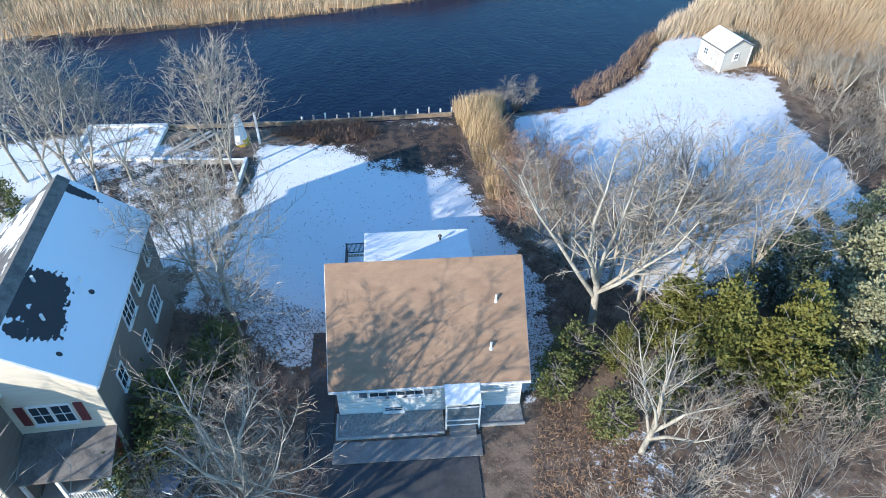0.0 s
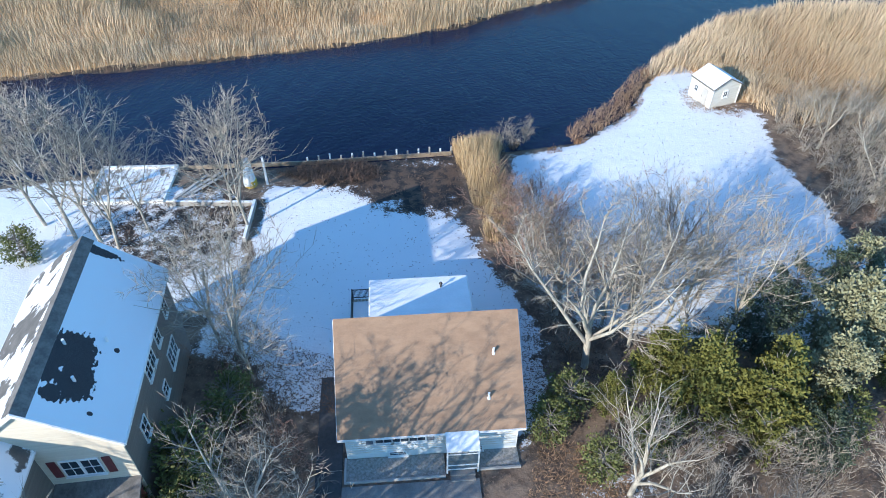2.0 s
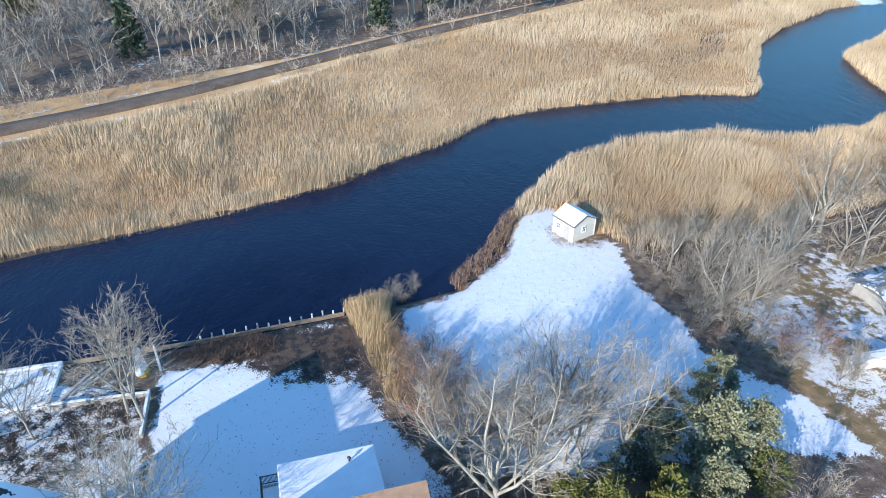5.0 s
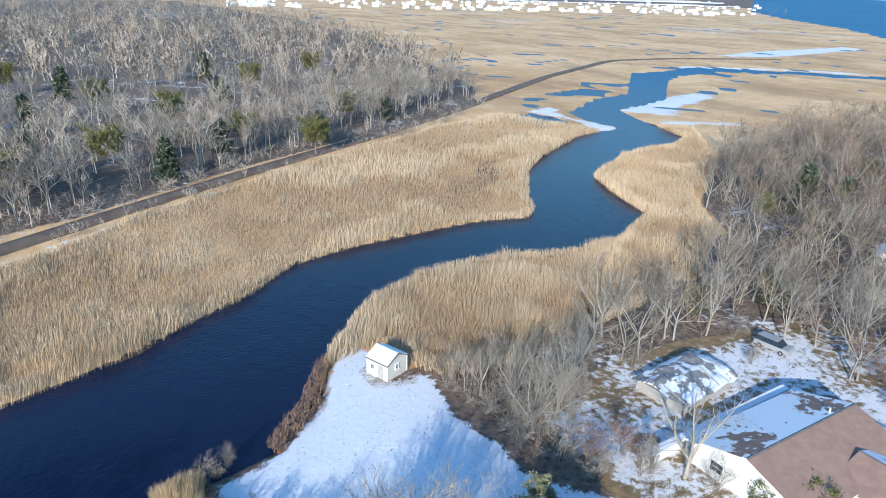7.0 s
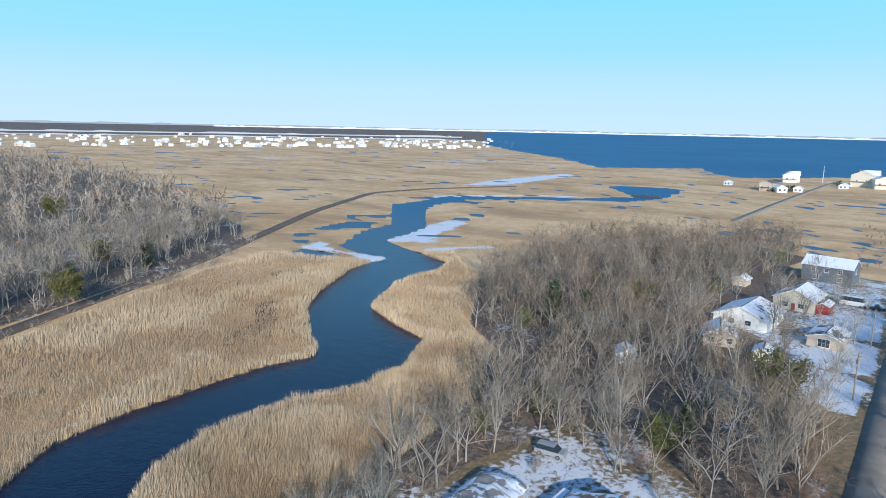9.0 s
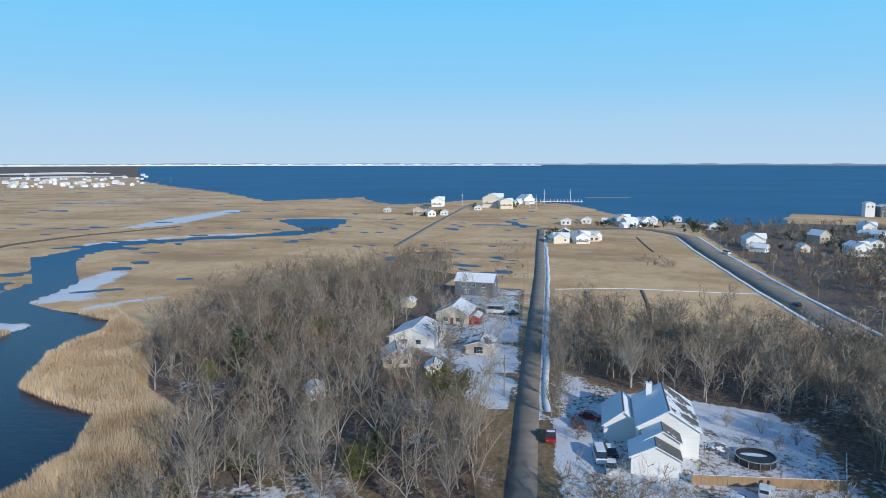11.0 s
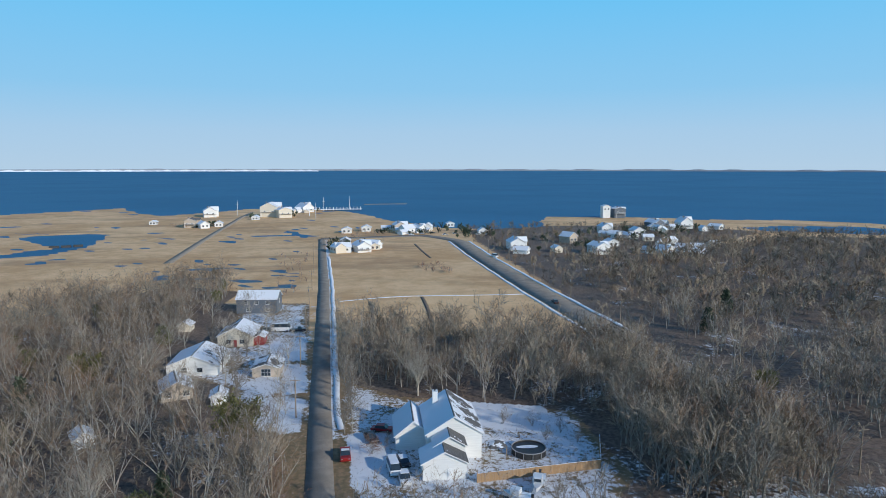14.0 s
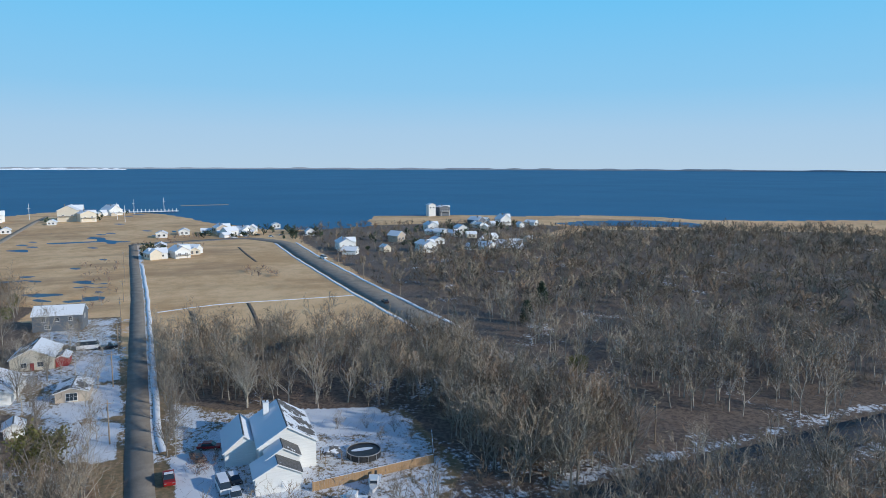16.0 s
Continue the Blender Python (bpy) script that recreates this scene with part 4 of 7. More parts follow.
# bare patches: place along and across the slope, half sizes
MELT = [(-1.9, -1.35, 1.25, .95), (-3.6, -1.75, 1.15, .8), (-2.9, -.7, 1.4, .35), (5.6, -.9, .35, 1.0), (-1.0, -2.9, .16, .12), (-5.2, -2.6, .14, .12), (-4.6, -1.0, .5, .4)]
R_MELTED = melted_roof()
R_SNOW_HALF = snowy("roof_half_snow", (0.09, 0.085, 0.08), (0.15, 0.14, 0.13), 0.55, 0.22)
R_SNOW_LITTLE = snowy("roof_melted", (0.08, 0.078, 0.075), (0.15, 0.145, 0.14), 0.25, 0.35)
R_BROWN_SNOW = snowy("brown_roof_snow", (0.20, 0.13, 0.10), (0.30, 0.20, 0.16), 0.62, 0.18)
R_CLAY = surface("clay_brown_shingle", (0.25, 0.155, 0.115), (0.34, 0.22, 0.165), 0.9, 14, 0.9, 0.4)
R_WHITE = snowy("roof_all_snow", (0.10, 0.10, 0.11), (0.2, 0.2, 0.2), 1.0, 0.3)
R_GREY = surface("grey_shingle", (0.09, 0.084, 0.08), (0.19, 0.178, 0.166), 1.6, 7, 0.9, 0.4)


def prism(bm, profile, x0, x1):
    """A solid of that outline (y, z) between two x."""
    a = [bm.verts.new((x0, y, z)) for y, z in profile]
    b = [bm.verts.new((x1, y, z)) for y, z in profile]
    n = len(profile)
    bm.faces.new(a[::-1])
    bm.faces.new(b)
    for i in range(n):
        bm.faces.new((a[i], a[(i + 1) % n], b[(i + 1) % n], b[i]))
    bmesh.ops.recalc_face_normals(bm, faces=bm.faces[:])


def window(parent, pos, out, w, h, frame_mat=None, bars=1):
    """A window on a wall: frame proud of it, sill, pane set back, glazing bar. out: the wall's outward direction."""
    o = Vector((*out, 0))
    turn = math.atan2(out[1], out[0]) + math.pi / 2
    c = Vector(pos) + o * 0.03

    def bx(bm, u, z, w_, h_, t, off):
        s = Vector((math.cos(turn), math.sin(turn), 0))
        q = c + s * u + o * off
        box(bm, q.x, q.y, q.z + z, w_, t, h_, turn)
    bm = bmesh.new()
    for s in (-1, 1):
        bx(bm, s * (w / 2 + .03), 0, .07, h + .14, .09, 0)
        bx(bm, 0, s * (h / 2 + .035), w, .07, .09, 0)
    win = part("window", bm, frame_mat or M_TRIM, parent)
    bm = bmesh.new()
    bx(bm, 0, 0, w, h, .03, -.005)
    part("pane", bm, M_GLASS, win)
    bm = bmesh.new()
    for k in range(bars):
        bx(bm, (k + 1) * w / (bars + 1) - w / 2, 0, .03, h, .05, .012)
    bx(bm, 0, 0, w, .035, .045, .012)
    part("glazing_bar", bm, frame_mat or M_TRIM, win)
    bm = bmesh.new()
    bx(bm, 0, -h / 2 - .12, w + .25, .06, .16, .04)
    part("sill", bm, M_TRIM, win)
    return win


def face_point(face, u, z, L, W):
    return {"f": ((-L / 2, u, z), (-1, 0)), "k": ((L / 2, u, z), (1, 0)), "a": ((u, W / 2, z), (0, 1)), "b": ((u, -W / 2, z), (0, -1))}[face]


def house(name, label, x, y, turn, L, W, eave, ridge, walls, roof_a, roof_b, windows=(), doors=(), chimney=None, over=0.35, group="", category="house", back=None):
    """A gabled house: its ridge runs along its own x; slopes a and b look to its +y and -y."""
    h = thing(name, label, category, pose(x, y, Z - .05, 0, 0, turn), group)
    back = back or W / 2
    bm = bmesh.new()
    prism(bm, [(-W / 2, -.3), (back, -.3), (back, eave), (0, ridge - .12), (-W / 2, eave)], -L / 2, L / 2)
    part("wall", bm, walls, h)
    for s, m, half in ((1, roof_a, back), (-1, roof_b, W / 2)):
        bm = bmesh.new()
        e = half + over * min(1, half / (W / 2))
        ze = ridge - (ridge - eave) / half * e
        prism(bm, [(s * .001, ridge), (s * e, ze), (s * e, ze + .16), (s * .001, ridge + .17)], -L / 2 - over, L / 2 + over)
        part("roof", bm, m, h)
        bm = bmesh.new()
        box(bm, 0, s * (e + .03), ze + .04, L + 2 * over, .09, .13)
        part("gutter", bm, M_TRIM, h)
    for s in (-1, 1):
        bm = bmesh.new()
        e, g = W / 2 + over, back + over * back / (W / 2)
        ze, zg = ridge - (ridge - eave) / (W / 2) * e, ridge - (ridge - eave) / back * g
        prism(bm, [(0, ridge + .10), (g, zg + .10), (g, zg - .1), (0, ridge - .12), (-e, ze - .1), (-e, ze + .10)], s * (L / 2 + over) - .03, s * (L / 2 + over) + .03)
        part("bargeboard", bm, M_TRIM, h)
    bm = bmesh.new()
    rc = .55 if roof_b is R_MELTED and roof_a is R_SNOW_HALF else .16
    prism(bm, [(-rc, ridge + .18 - rc * (ridge - eave) / (W / 2)), (0, ridge + .2), (min(rc, back * .3), ridge + .18 - min(rc, back * .3) * (ridge - eave) / back)], -L / 2 - over + .04, L / 2 + over - .04)
    part("ridge_cap", bm, M_DARK if roof_a is R_SNOW_MOST else R_GREY if roof_a is not M_SHINGLE else M_SHINGLE, h)
    for face, u, z, w, hh in windows:
        p, o = face_point(face, u, z, L, W)
        window(h, p, o, w, hh, bars=1 if w < 1.5 else 2)
    for face, u, m in doors:
        p, o = face_point(face, u, 1.05, L, W)
        bm = bmesh.new()
        t = math.atan2(o[1], o[0]) + math.pi / 2
        box(bm, p[0] + o[0] * .03, p[1] + o[1] * .03, 1.05, .95, .1, 2.05, t)
        d = part("door", bm, m, h)
        bm = bmesh.new()
        box(bm, p[0] + o[0] * .1 + .3 * abs(o[1]), p[1] + o[1] * .1 + .3 * abs(o[0]), 1.0, .06, .06, .06)
        part("door_handle", bm, M_STEEL, d)
    if chimney:
        cx, cy, cw, top = chimney
        bm = bmesh.new()
        box(bm, cx, cy, (top + eave) / 2, cw, cw * .8, top - eave)
        box(bm, cx, cy, top, cw + .15, cw * .8 + .15, .15)
        c = part("chimney", bm, M_TRIM, h)
        bm = bmesh.new()
        rod(bm, (cx, cy, top + .05), (cx, cy, top + .35), .14)
        part("flue", bm, M_DARK, c)
    return h


# the small brown-roofed house
HOME = pose(1.53, 27.0, Z - .05, 0, 0, 4.8)
home = house("house", "small white house with a brown shingle roof", 1.53, 27.0, 4.8, 10.4, 10.0, 2.98, 7.15, M_WHITE, M_SHINGLE, M_SHINGLE,
             [("b", -2.9, 2.1, .95, .75), ("b", -1.9, 2.1, .95, .75), ("b", -.9, 2.1, .95, .75), ("b", 3.05, 2.35, .5, .4), ("b", 4.0, 2.35, .95, .4), ("b", -2.1, .45, 1.0, .35), ("b", 2.6, .45, .9, .35), ("f", -2, 1.8, 1, 1.2), ("k", -1.5, 1.8, 1, 1.2)], [("b", 1.55, M_TRIM)], back=2.5)
for u in (-3.75, -.1):
    bm = bmesh.new()
    box(bm, u, -5.04, 2.1, .42, .05, .85)
    part("shutter", bm, M_BLUESIDE, home, "dark slate shutter")
for u, v in ((3.9, -1.9), (3.45, -3.9)):
    zr = 7.15 - 0.83 * abs(v)
    bm = bmesh.new()
    rod(bm, (u, v, zr), (u, v, zr + .55), .07)
    rod(bm, (u, v, zr - .02), (u, v, zr + .16), .17, 10, .1)
    part("vent_pipe", bm, M_TRIM, home, "white roof vent pipe")
bm = bmesh.new()
for k in range(9):
    box(bm, 0, -5.02, .75 + k * .25, 10.2, .02, .012)
part("siding_line", bm, M_CREAM, home)

# the snowed lean-to behind it
porch = thing("back_porch", "flat-roofed back porch covered in smooth snow", "porch", HOME)
bm = bmesh.new()
box(bm, -.1, 5.05, 1.3, 6.6, 5.08, 2.6)
part("wall", bm, M_WHITE, porch)
bm = bmesh.new()
prism(bm, [(2.52, 3.0), (7.75, 2.62), (7.75, 2.74), (2.52, 3.12)], -3.75, 3.45)
part("roof", bm, M_TRIM, porch)
bm = bmesh.new()
prism(bm, [(2.6, 3.115), (7.7, 2.745), (7.66, 2.84), (2.6, 3.2)], -3.68, 3.38)
part("snow", bm, M_SNOW, porch, "smooth white snow", 0.03)
bm = bmesh.new()
rod(bm, (1.4, 6.5, 2.8), (1.4, 6.5, 3.3), .07)
rod(bm, (1.4, 6.5, 3.28), (1.4, 6.5, 3.42), .15, 8, .05)
part("vent_pipe", bm, M_DARK, porch, "dark vent pipe")
deck = thing("deck", "small snowy wooden deck with a dark railing", "deck", HOME)
for k in range(13):
    bm = bmesh.new()
    box(bm, -5.0 + k * .105 * 1.0, 5.1, .95, .09, 5.0, .04)
    part("plank", bm, M_WOOD, deck)
bm = bmesh.new()
box(bm, -4.4, 5.0, 1.0, 1.2, 4.6, .05)
part("snow", bm, M_SNOW, deck, "thin snow", 0.02)
for px, py in ((-5.05, 2.7), (-5.05, 7.6), (-3.82, 7.6)):
    bm = bmesh.new()
    box(bm, px, py, .9, .1, .1, 2.2)
    part("post", bm, M_DARK, deck)
for (ax, ay), (bx_, by_) in (((-5.05, 2.7), (-5.05, 7.6)), ((-5.05, 7.6), (-3.82, 7.6))):
    for z in (1.15, 1.95):
        bm = bmesh.new()
        rod(bm, (ax, ay, z), (bx_, by_, z), .04, 6)
        part("rail", bm, M_DARK, deck)
    for k in range(1, 14):
        bm = bmesh.new()
        rod(bm, (ax + (bx_ - ax) * k / 14, ay + (by_ - ay) * k / 14, 1.15), (ax + (bx_ - ax) * k / 14, ay + (by_ - ay) * k / 14, 1.95), .018, 5)
        part("baluster", bm, M_DARK, deck)

# entrance porch, flower bed, walk and drive
entry = thing("entrance_porch", "white entrance porch with a snowy canopy and glazed door", "porch", HOME)
bm = bmesh.new()
prism(bm, [(-5.0, 2.95), (-5.0, 2.83), (-6.45, 2.45), (-6.45, 2.57)], .75, 2.7)
part("canopy", bm, M_TRIM, entry)
for px in (.8, 2.65):
    bm = bmesh.new()
    box(bm, px, -6.38, 1.25, .09, .09, 2.45)
    part("post", bm, M_TRIM, entry)
bm = bmesh.new()
box(bm, 1.72, -6.4, 1.3, 1.75, .03, 1.9)
part("screen", bm, glass("screen_glass", (.08, .1, .11)), entry, "grey storm screen")
for z in (.55, 1.0, 2.2):
    bm = bmesh.new()
    box(bm, 1.72, -6.42, z, 1.76, .06, .07)
    part("rail", bm, M_TRIM, entry)
for k in range(2):
    bm = bmesh.new()
    box(bm, 1.72, -6.55 - .3 * k, .32 - .16 * k, 1.5, .32, .18)
    part("step", bm, M_CONCRETE, entry, "", .01)
bed = thing("flower_bed", "gravelly flower bed with a timber edging", "flower bed", HOME)
bm = bmesh.new()
box(bm, -2.3, -5.8, .03, 6.0, 1.5, .2)
box(bm, 4.0, -5.6, .03, 2.5, 1.3, .2)
part("gravel", bm, M_STONE, bed)
for x0, x1, yy in ((-5.35, .7, -6.6), (2.75, 5.3, -6.3)):
    bm = bmesh.new()
    box(bm, (x0 + x1) / 2, yy, .09, x1 - x0, .12, .28)
    part("edging", bm, M_GREYWOOD, bed, "", .01)
bm = bmesh.new()
box(bm, -5.3, -5.8, .09, .12, 1.6, .28)
part("edging", bm, M_GREYWOOD, bed)
walkway = new("pavement", finish((lambda b: (box(b, -1.4, -7.5, .06, 8.2, 1.3, .14), b)[1])(bmesh.new()), "pavement", M_CONCRETE, .01))
walkway.matrix_basis = HOME
tagged(walkway, "grey concrete front walk below the flower bed", "pavement", kind="structure")
drive = new("driveway", finish((lambda b: (box(b, -1.6, -16.5, .03, 8.0, 16.6, .16), b)[1])(bmesh.new()), "driveway", M_ASPHALT2, .01))
drive.matrix_basis = HOME
tagged(drive, "dark asphalt driveway in front of the house", "driveway", kind="structure")
drive2 = new("driveway", finish((lambda b: (box(b, -6.3, -4.5, .03, 1.6, 11.5, .15), b)[1])(bmesh.new()), "driveway", M_ASPHALT2, .01))
drive2.matrix_basis = HOME
tagged(drive2, "dark strip of asphalt beside the house wall", "driveway", kind="structure")

# the tall neighbour
tall = house("house", "tall taupe two-storey house under a snowy dark roof", -18.27, 23.9, 97.6, 12.0, 7.6, 7.45, 10.5, M_GREYSIDE, R_SNOW_HALF, R_MELTED,
             [("b", 4.3, 6.1, .75, 1.2), ("b", 1.9, 6.1, .75, 1.3), ("b", .2, 6.1, .75, 1.35), ("b", -.65, 6.1, .75, 1.35), ("b", 2.5, 3.2, .75, 1.4), ("b", 3.35, 3.2, .75, 1.4), ("b", .2, 3.0, .7, .9), ("b", -3.6, 4.6, .8, 1.3), ("a", 1, 5.5, .9, 1.3), ("k", 0, 5.5, .9, 1.3)], over=.3)
bm = bmesh.new()
prism(bm, [(-3.84, -.3), (3.84, -.3), (3.84, 7.45), (0, 10.3), (-3.84, 7.45)], -6.06, -5.99)
part("front_wall", bm, M_CREAM, tall, "cream front siding")
window(tall, (-6.06, -.85, 5.3), (-1, 0), .85, 1.3)
window(tall, (-6.06, -1.85, 5.3), (-1, 0), .85, 1.3)
for u in (-2.7, 0.0):
    bm = bmesh.new()
    box(bm, -6.09, u, 5.3, .05, .42, 1.45)
    part("shutter", bm, M_SHUTTER, tall, "maroon shutter")
for u, v in ((-1.6, -.9), (-3.6, -1.7), (-.6, -2.4)):
    zr = 10.5 - .8 * abs(v)
    bm = bmesh.new()
    rod(bm, (u, v, zr - .1), (u, v, zr + .5), .08)
    part("vent_pipe", bm, M_TRIM, tall, "white roof vent pipe")
bm = bmesh.new()
prism(bm, [(.6, -.3), (3.84, -.3), (3.84, 7.3), (2.22, 8.9), (.6, 7.3)], -9.0, -6.07)
part("front_wing", bm, M_GREYSIDE, tall)
bm = bmesh.new()
prism(bm, [(.56, -.3), (3.88, -.3), (3.88, 7.3), (2.22, 8.9), (.56, 7.3)], -9.06, -8.99)
part("wing_front", bm, M_CREAM, tall, "cream front siding")
for s_ in (-1, 1):
    bm = bmesh.new()
    prism(bm, [(2.22, 8.95), (2.22 + s_ * 1.95, 7.02), (2.22 + s_ * 1.95, 7.16), (2.22, 9.1)], -9.35, -4.6)
    part("roof", bm, R_SNOW_HALF, tall)
window(tall, (-9.06, 2.22, 5.2), (-1, 0), .95, 1.4)
fp = thing("front_porch", "front porch with grey shingle roof and white railing", "porch", pose(-18.27, 23.9, Z - .05, 0, 0, 97.6))
bm = bmesh.new()
prism(bm, [(-3.9, 0), (.55, 0), (.55, .14), (-3.9, .14)], -6.05, -8.4)
for v in bm.verts:
    v.co.z += 3.75 + .32 * (v.co.x + 6.05)
part("roof", bm, R_GREY, fp)
bm = bmesh.new()
box(bm, -7.2, -1.6, .55, 2.2, 4.2, .12)
part("floor", bm, M_GREYWOOD, fp)
bm = bmesh.new()
box(bm, -6.2, -1.6, 1.7, .08, 4.2, 2.6)
part("back_wall", bm, M_SHUTTER, fp, "dark red wall behind the porch")
for v in (-3.6, -1.2, .45):
    bm = bmesh.new()
    box(bm, -8.2, v, 1.8, .16, .16, 2.7)
    part("post", bm, M_TRIM, fp)
for v0, v1, u in ((-3.6, -1.2, -8.2),):
    for z in (.8, 1.5):
        bm = bmesh.new()
        box(bm, u, (v0 + v1) / 2, z, .07, v1 - v0, .07)
        part("rail", bm, M_TRIM, fp)
    for k in range(1, 17):
        bm = bmesh.new()
        box(bm, u, v0 + (v1 - v0) * k / 17, 1.15, .04, .04, .66)
        part("baluster", bm, M_TRIM, fp)
bm = bmesh.new()
for z in (.8, 1.5):
    box(bm, -7.2, -3.65, z, 2.0, .07, .07)
part("rail", bm, M_TRIM, fp)
for k in range(1, 14):
    bm = bmesh.new()
    box(bm, -8.2 + 2.0 * k / 14, -3.65, 1.15, .04, .04, .66)
    part("baluster", bm, M_TRIM, fp)

# the shed on the point
shed = thing("shed", "small cream-white clapboard shed with a snowy gable roof", "shed", pose(32.1, 65.7, Z - .05, 0, 0, 113))
bm = bmesh.new()
prism(bm, [(-1.8, 0), (1.8, 0), (1.8, 2.35), (0, 3.25), (-1.8, 2.35)], -1.7, 1.7)
part("wall", bm, M_SHED, shed)
for k in range(9):
    bm = bmesh.new()
    box(bm, 0, 0, .25 + k * .25, 3.43, 3.63, .02)
    part("clapboard", bm, M_SHED, shed)
for s_ in (1, -1):
    bm = bmesh.new()
    prism(bm, [(0, 3.27), (s_ * 2.0, 2.27), (s_ * 2.0, 2.37), (0, 3.39)], -1.9, 1.9)
    part("roof", bm, R_GREY, shed)
    bm = bmesh.new()
    prism(bm, [(0, 3.395), (s_ * 1.93, 2.41), (s_ * 1.9, 2.47), (0, 3.47)], -1.84, 1.84)
    part("snow", bm, M_SNOW, shed, "smooth snow", .02)
for sx, sy in ((-1, -1), (-1, 1), (1, -1), (1, 1)):
    bm = bmesh.new()
    box(bm, sx * 1.69, sy * 1.79, 1.15, .12, .12, 2.3)
    part("corner_board", bm, M_TRIM, shed)
window(shed, (-1.72, .1, 1.55), (-1, 0), .5, .6)
window(shed, (.75, 1.82, 1.4), (0, 1), .5, .6)
bm = bmesh.new()
box(bm, -.6, 1.84, 1.0, .85, .07, 1.9)
sd = part("door", bm, M_GREYWOOD, shed, "grey plank door", .01)
bm = bmesh.new()
box(bm, -.28, 1.9, 1.0, .05, .06, .12)
part("door_handle", bm, M_DARK, sd)
bm = bmesh.new()
box(bm, -.6, 2.2, .08, 1.1, .6, .16)
part("step", bm, M_GREYWOOD, shed, "", .01)

# ---- waterfront ----
bulk = thing("bulkhead", "weathered timber bulkhead with short posts", "bulkhead", kind="")
pts = [(-31, 51.4), (-22, 52.3), (-10.6, 53.2), (3.3, 55.0)]
for (ax, ay), (bx_, by_) in zip(pts, pts[1:]):
    bm = bmesh.new()
    g = math.atan2(by_ - ay, bx_ - ax)
    box(bm, (ax + bx_) / 2, (ay + by_) / 2, .0, math.hypot(bx_ - ax, by_ - ay), .16, .62, g)
    part("cap_beam", bm, M_WOOD, bulk, "", .02)
for k in range(14):
    u = k / 13
    bm = bmesh.new()
    x, y = -10.6 + 13.9 * u, 53.35 + 1.8 * u
    rod(bm, (x, y, -1), (x, y, .62 + .12 * (k % 3)), .09, 7)
    part("post", bm, M_GREYWOOD if k % 2 else M_TRIM, bulk)
dock = thing("dock", "white-edged boat dock with trampled snow", "dock", pose(-26, 49.2, Z, 0, 0, 3))
for s in (-1, 1):
    bm = bmesh.new()
    box(bm, 0, s * 2.6, .12, 7.0, .35, .4)
    part("edge_beam", bm, M_TRIM, dock, "", .02)
for s in (-1, 1):
    bm = bmesh.new()
    box(bm, s * 3.4, 0, .12, .35, 5.2, .4)
    part("edge_beam", bm, M_TRIM, dock, "", .02)
for k in range(12):
    bm = bmesh.new()
    box(bm, -3.1 + k * .56, 0, .08, .5, 4.9, .1)
    part("plank", bm, snowy("snowy_planks", (.22, .18, .14), (.34, .29, .24), .62, .6) if k == 0 else bpy.data.materials["snowy_planks"], dock)
for (ax, ay), (bx_, by_), hgt in (((-22, 46.4), (-14.2, 46.4), .5), ((-14.2, 46.6), (-14.0, 41.5), .55)):
    wl = thing("low_wall", "low pale timber retaining wall with snow on top", "wall")
    bm = bmesh.new()
    g = math.atan2(by_ - ay, bx_ - ax)
    box(bm, (ax + bx_) / 2, (ay + by_) / 2, Z + hgt / 2 - .1, math.hypot(bx_ - ax, by_ - ay), .28, hgt, g)
    part("beam", bm, M_GREYWOOD, wl, "", .02)
    bm = bmesh.new()
    box(bm, (ax + bx_) / 2, (ay + by_) / 2, Z + hgt - .07, math.hypot(bx_ - ax, by_ - ay), .22, .06, g)
    part("snow", bm, M_SNOW, wl)
for x, y, hgt, tl in ((-13.7, 49.5, 3.0, 0), (-29.5, 43, 9.5, 12)):
    pl = thing("post", "white-painted wooden mooring pole" if hgt < 5 else "tall leaning pale mast", "post", pose(x, y, Z, 0, -tl, 0))
    bm = bmesh.new()
    rod(bm, (0, 0, -.4), (0, 0, hgt), .12 if hgt < 5 else .07, 8, .1 if hgt < 5 else .04)
    part("shaft", bm, M_TRIM, pl)
    bm = bmesh.new()
    rod(bm, (0, 0, hgt), (0, 0, hgt + .08), .14, 8, .05)
    part("cap", bm, M_STEEL, pl)
wrap = thing("boat_cover", "upright white tarpaulin bundle with a yellow base", "cover", pose(-15.2, 49.4, Z))
bm = bmesh.new()
bmesh.ops.create_cone(bm, cap_ends=True, segments=9, radius1=.65, radius2=.25, depth=2.6, matrix=Matrix.Translation((0, 0, 1.6)))
for v in bm.verts:
    v.co.x += noise.noise(v.co * 1.3) * .25
    v.co.y += noise.noise(v.co * 1.3 + Vector((5, 5, 5))) * .25
part("tarpaulin", bm, M_TRIM, wrap)
bm = bmesh.new()
bmesh.ops.create_cone(bm, cap_ends=True, segments=10, radius1=.6, radius2=.6, depth=.7, matrix=Matrix.Translation((0, 0, .3)))
part("base", bm, surface("yellow_plastic", (.5, .34, .04), (.6, .42, .07), 3, 20, .5, .1), wrap, "yellow drum", .03)
for k in range(3):
    pl = thing("plank", "loose grey dock plank lying on the bank", "plank", pose(-20.5 + k * .8, 49 + .3 * k, Z + .12, 2, 0, 62 - k * 5))
    bm = bmesh.new()
    box(bm, 0, 0, 0, 4.4, .28, .08)
    part("board", bm, M_GREYWOOD, pl, "", .01)


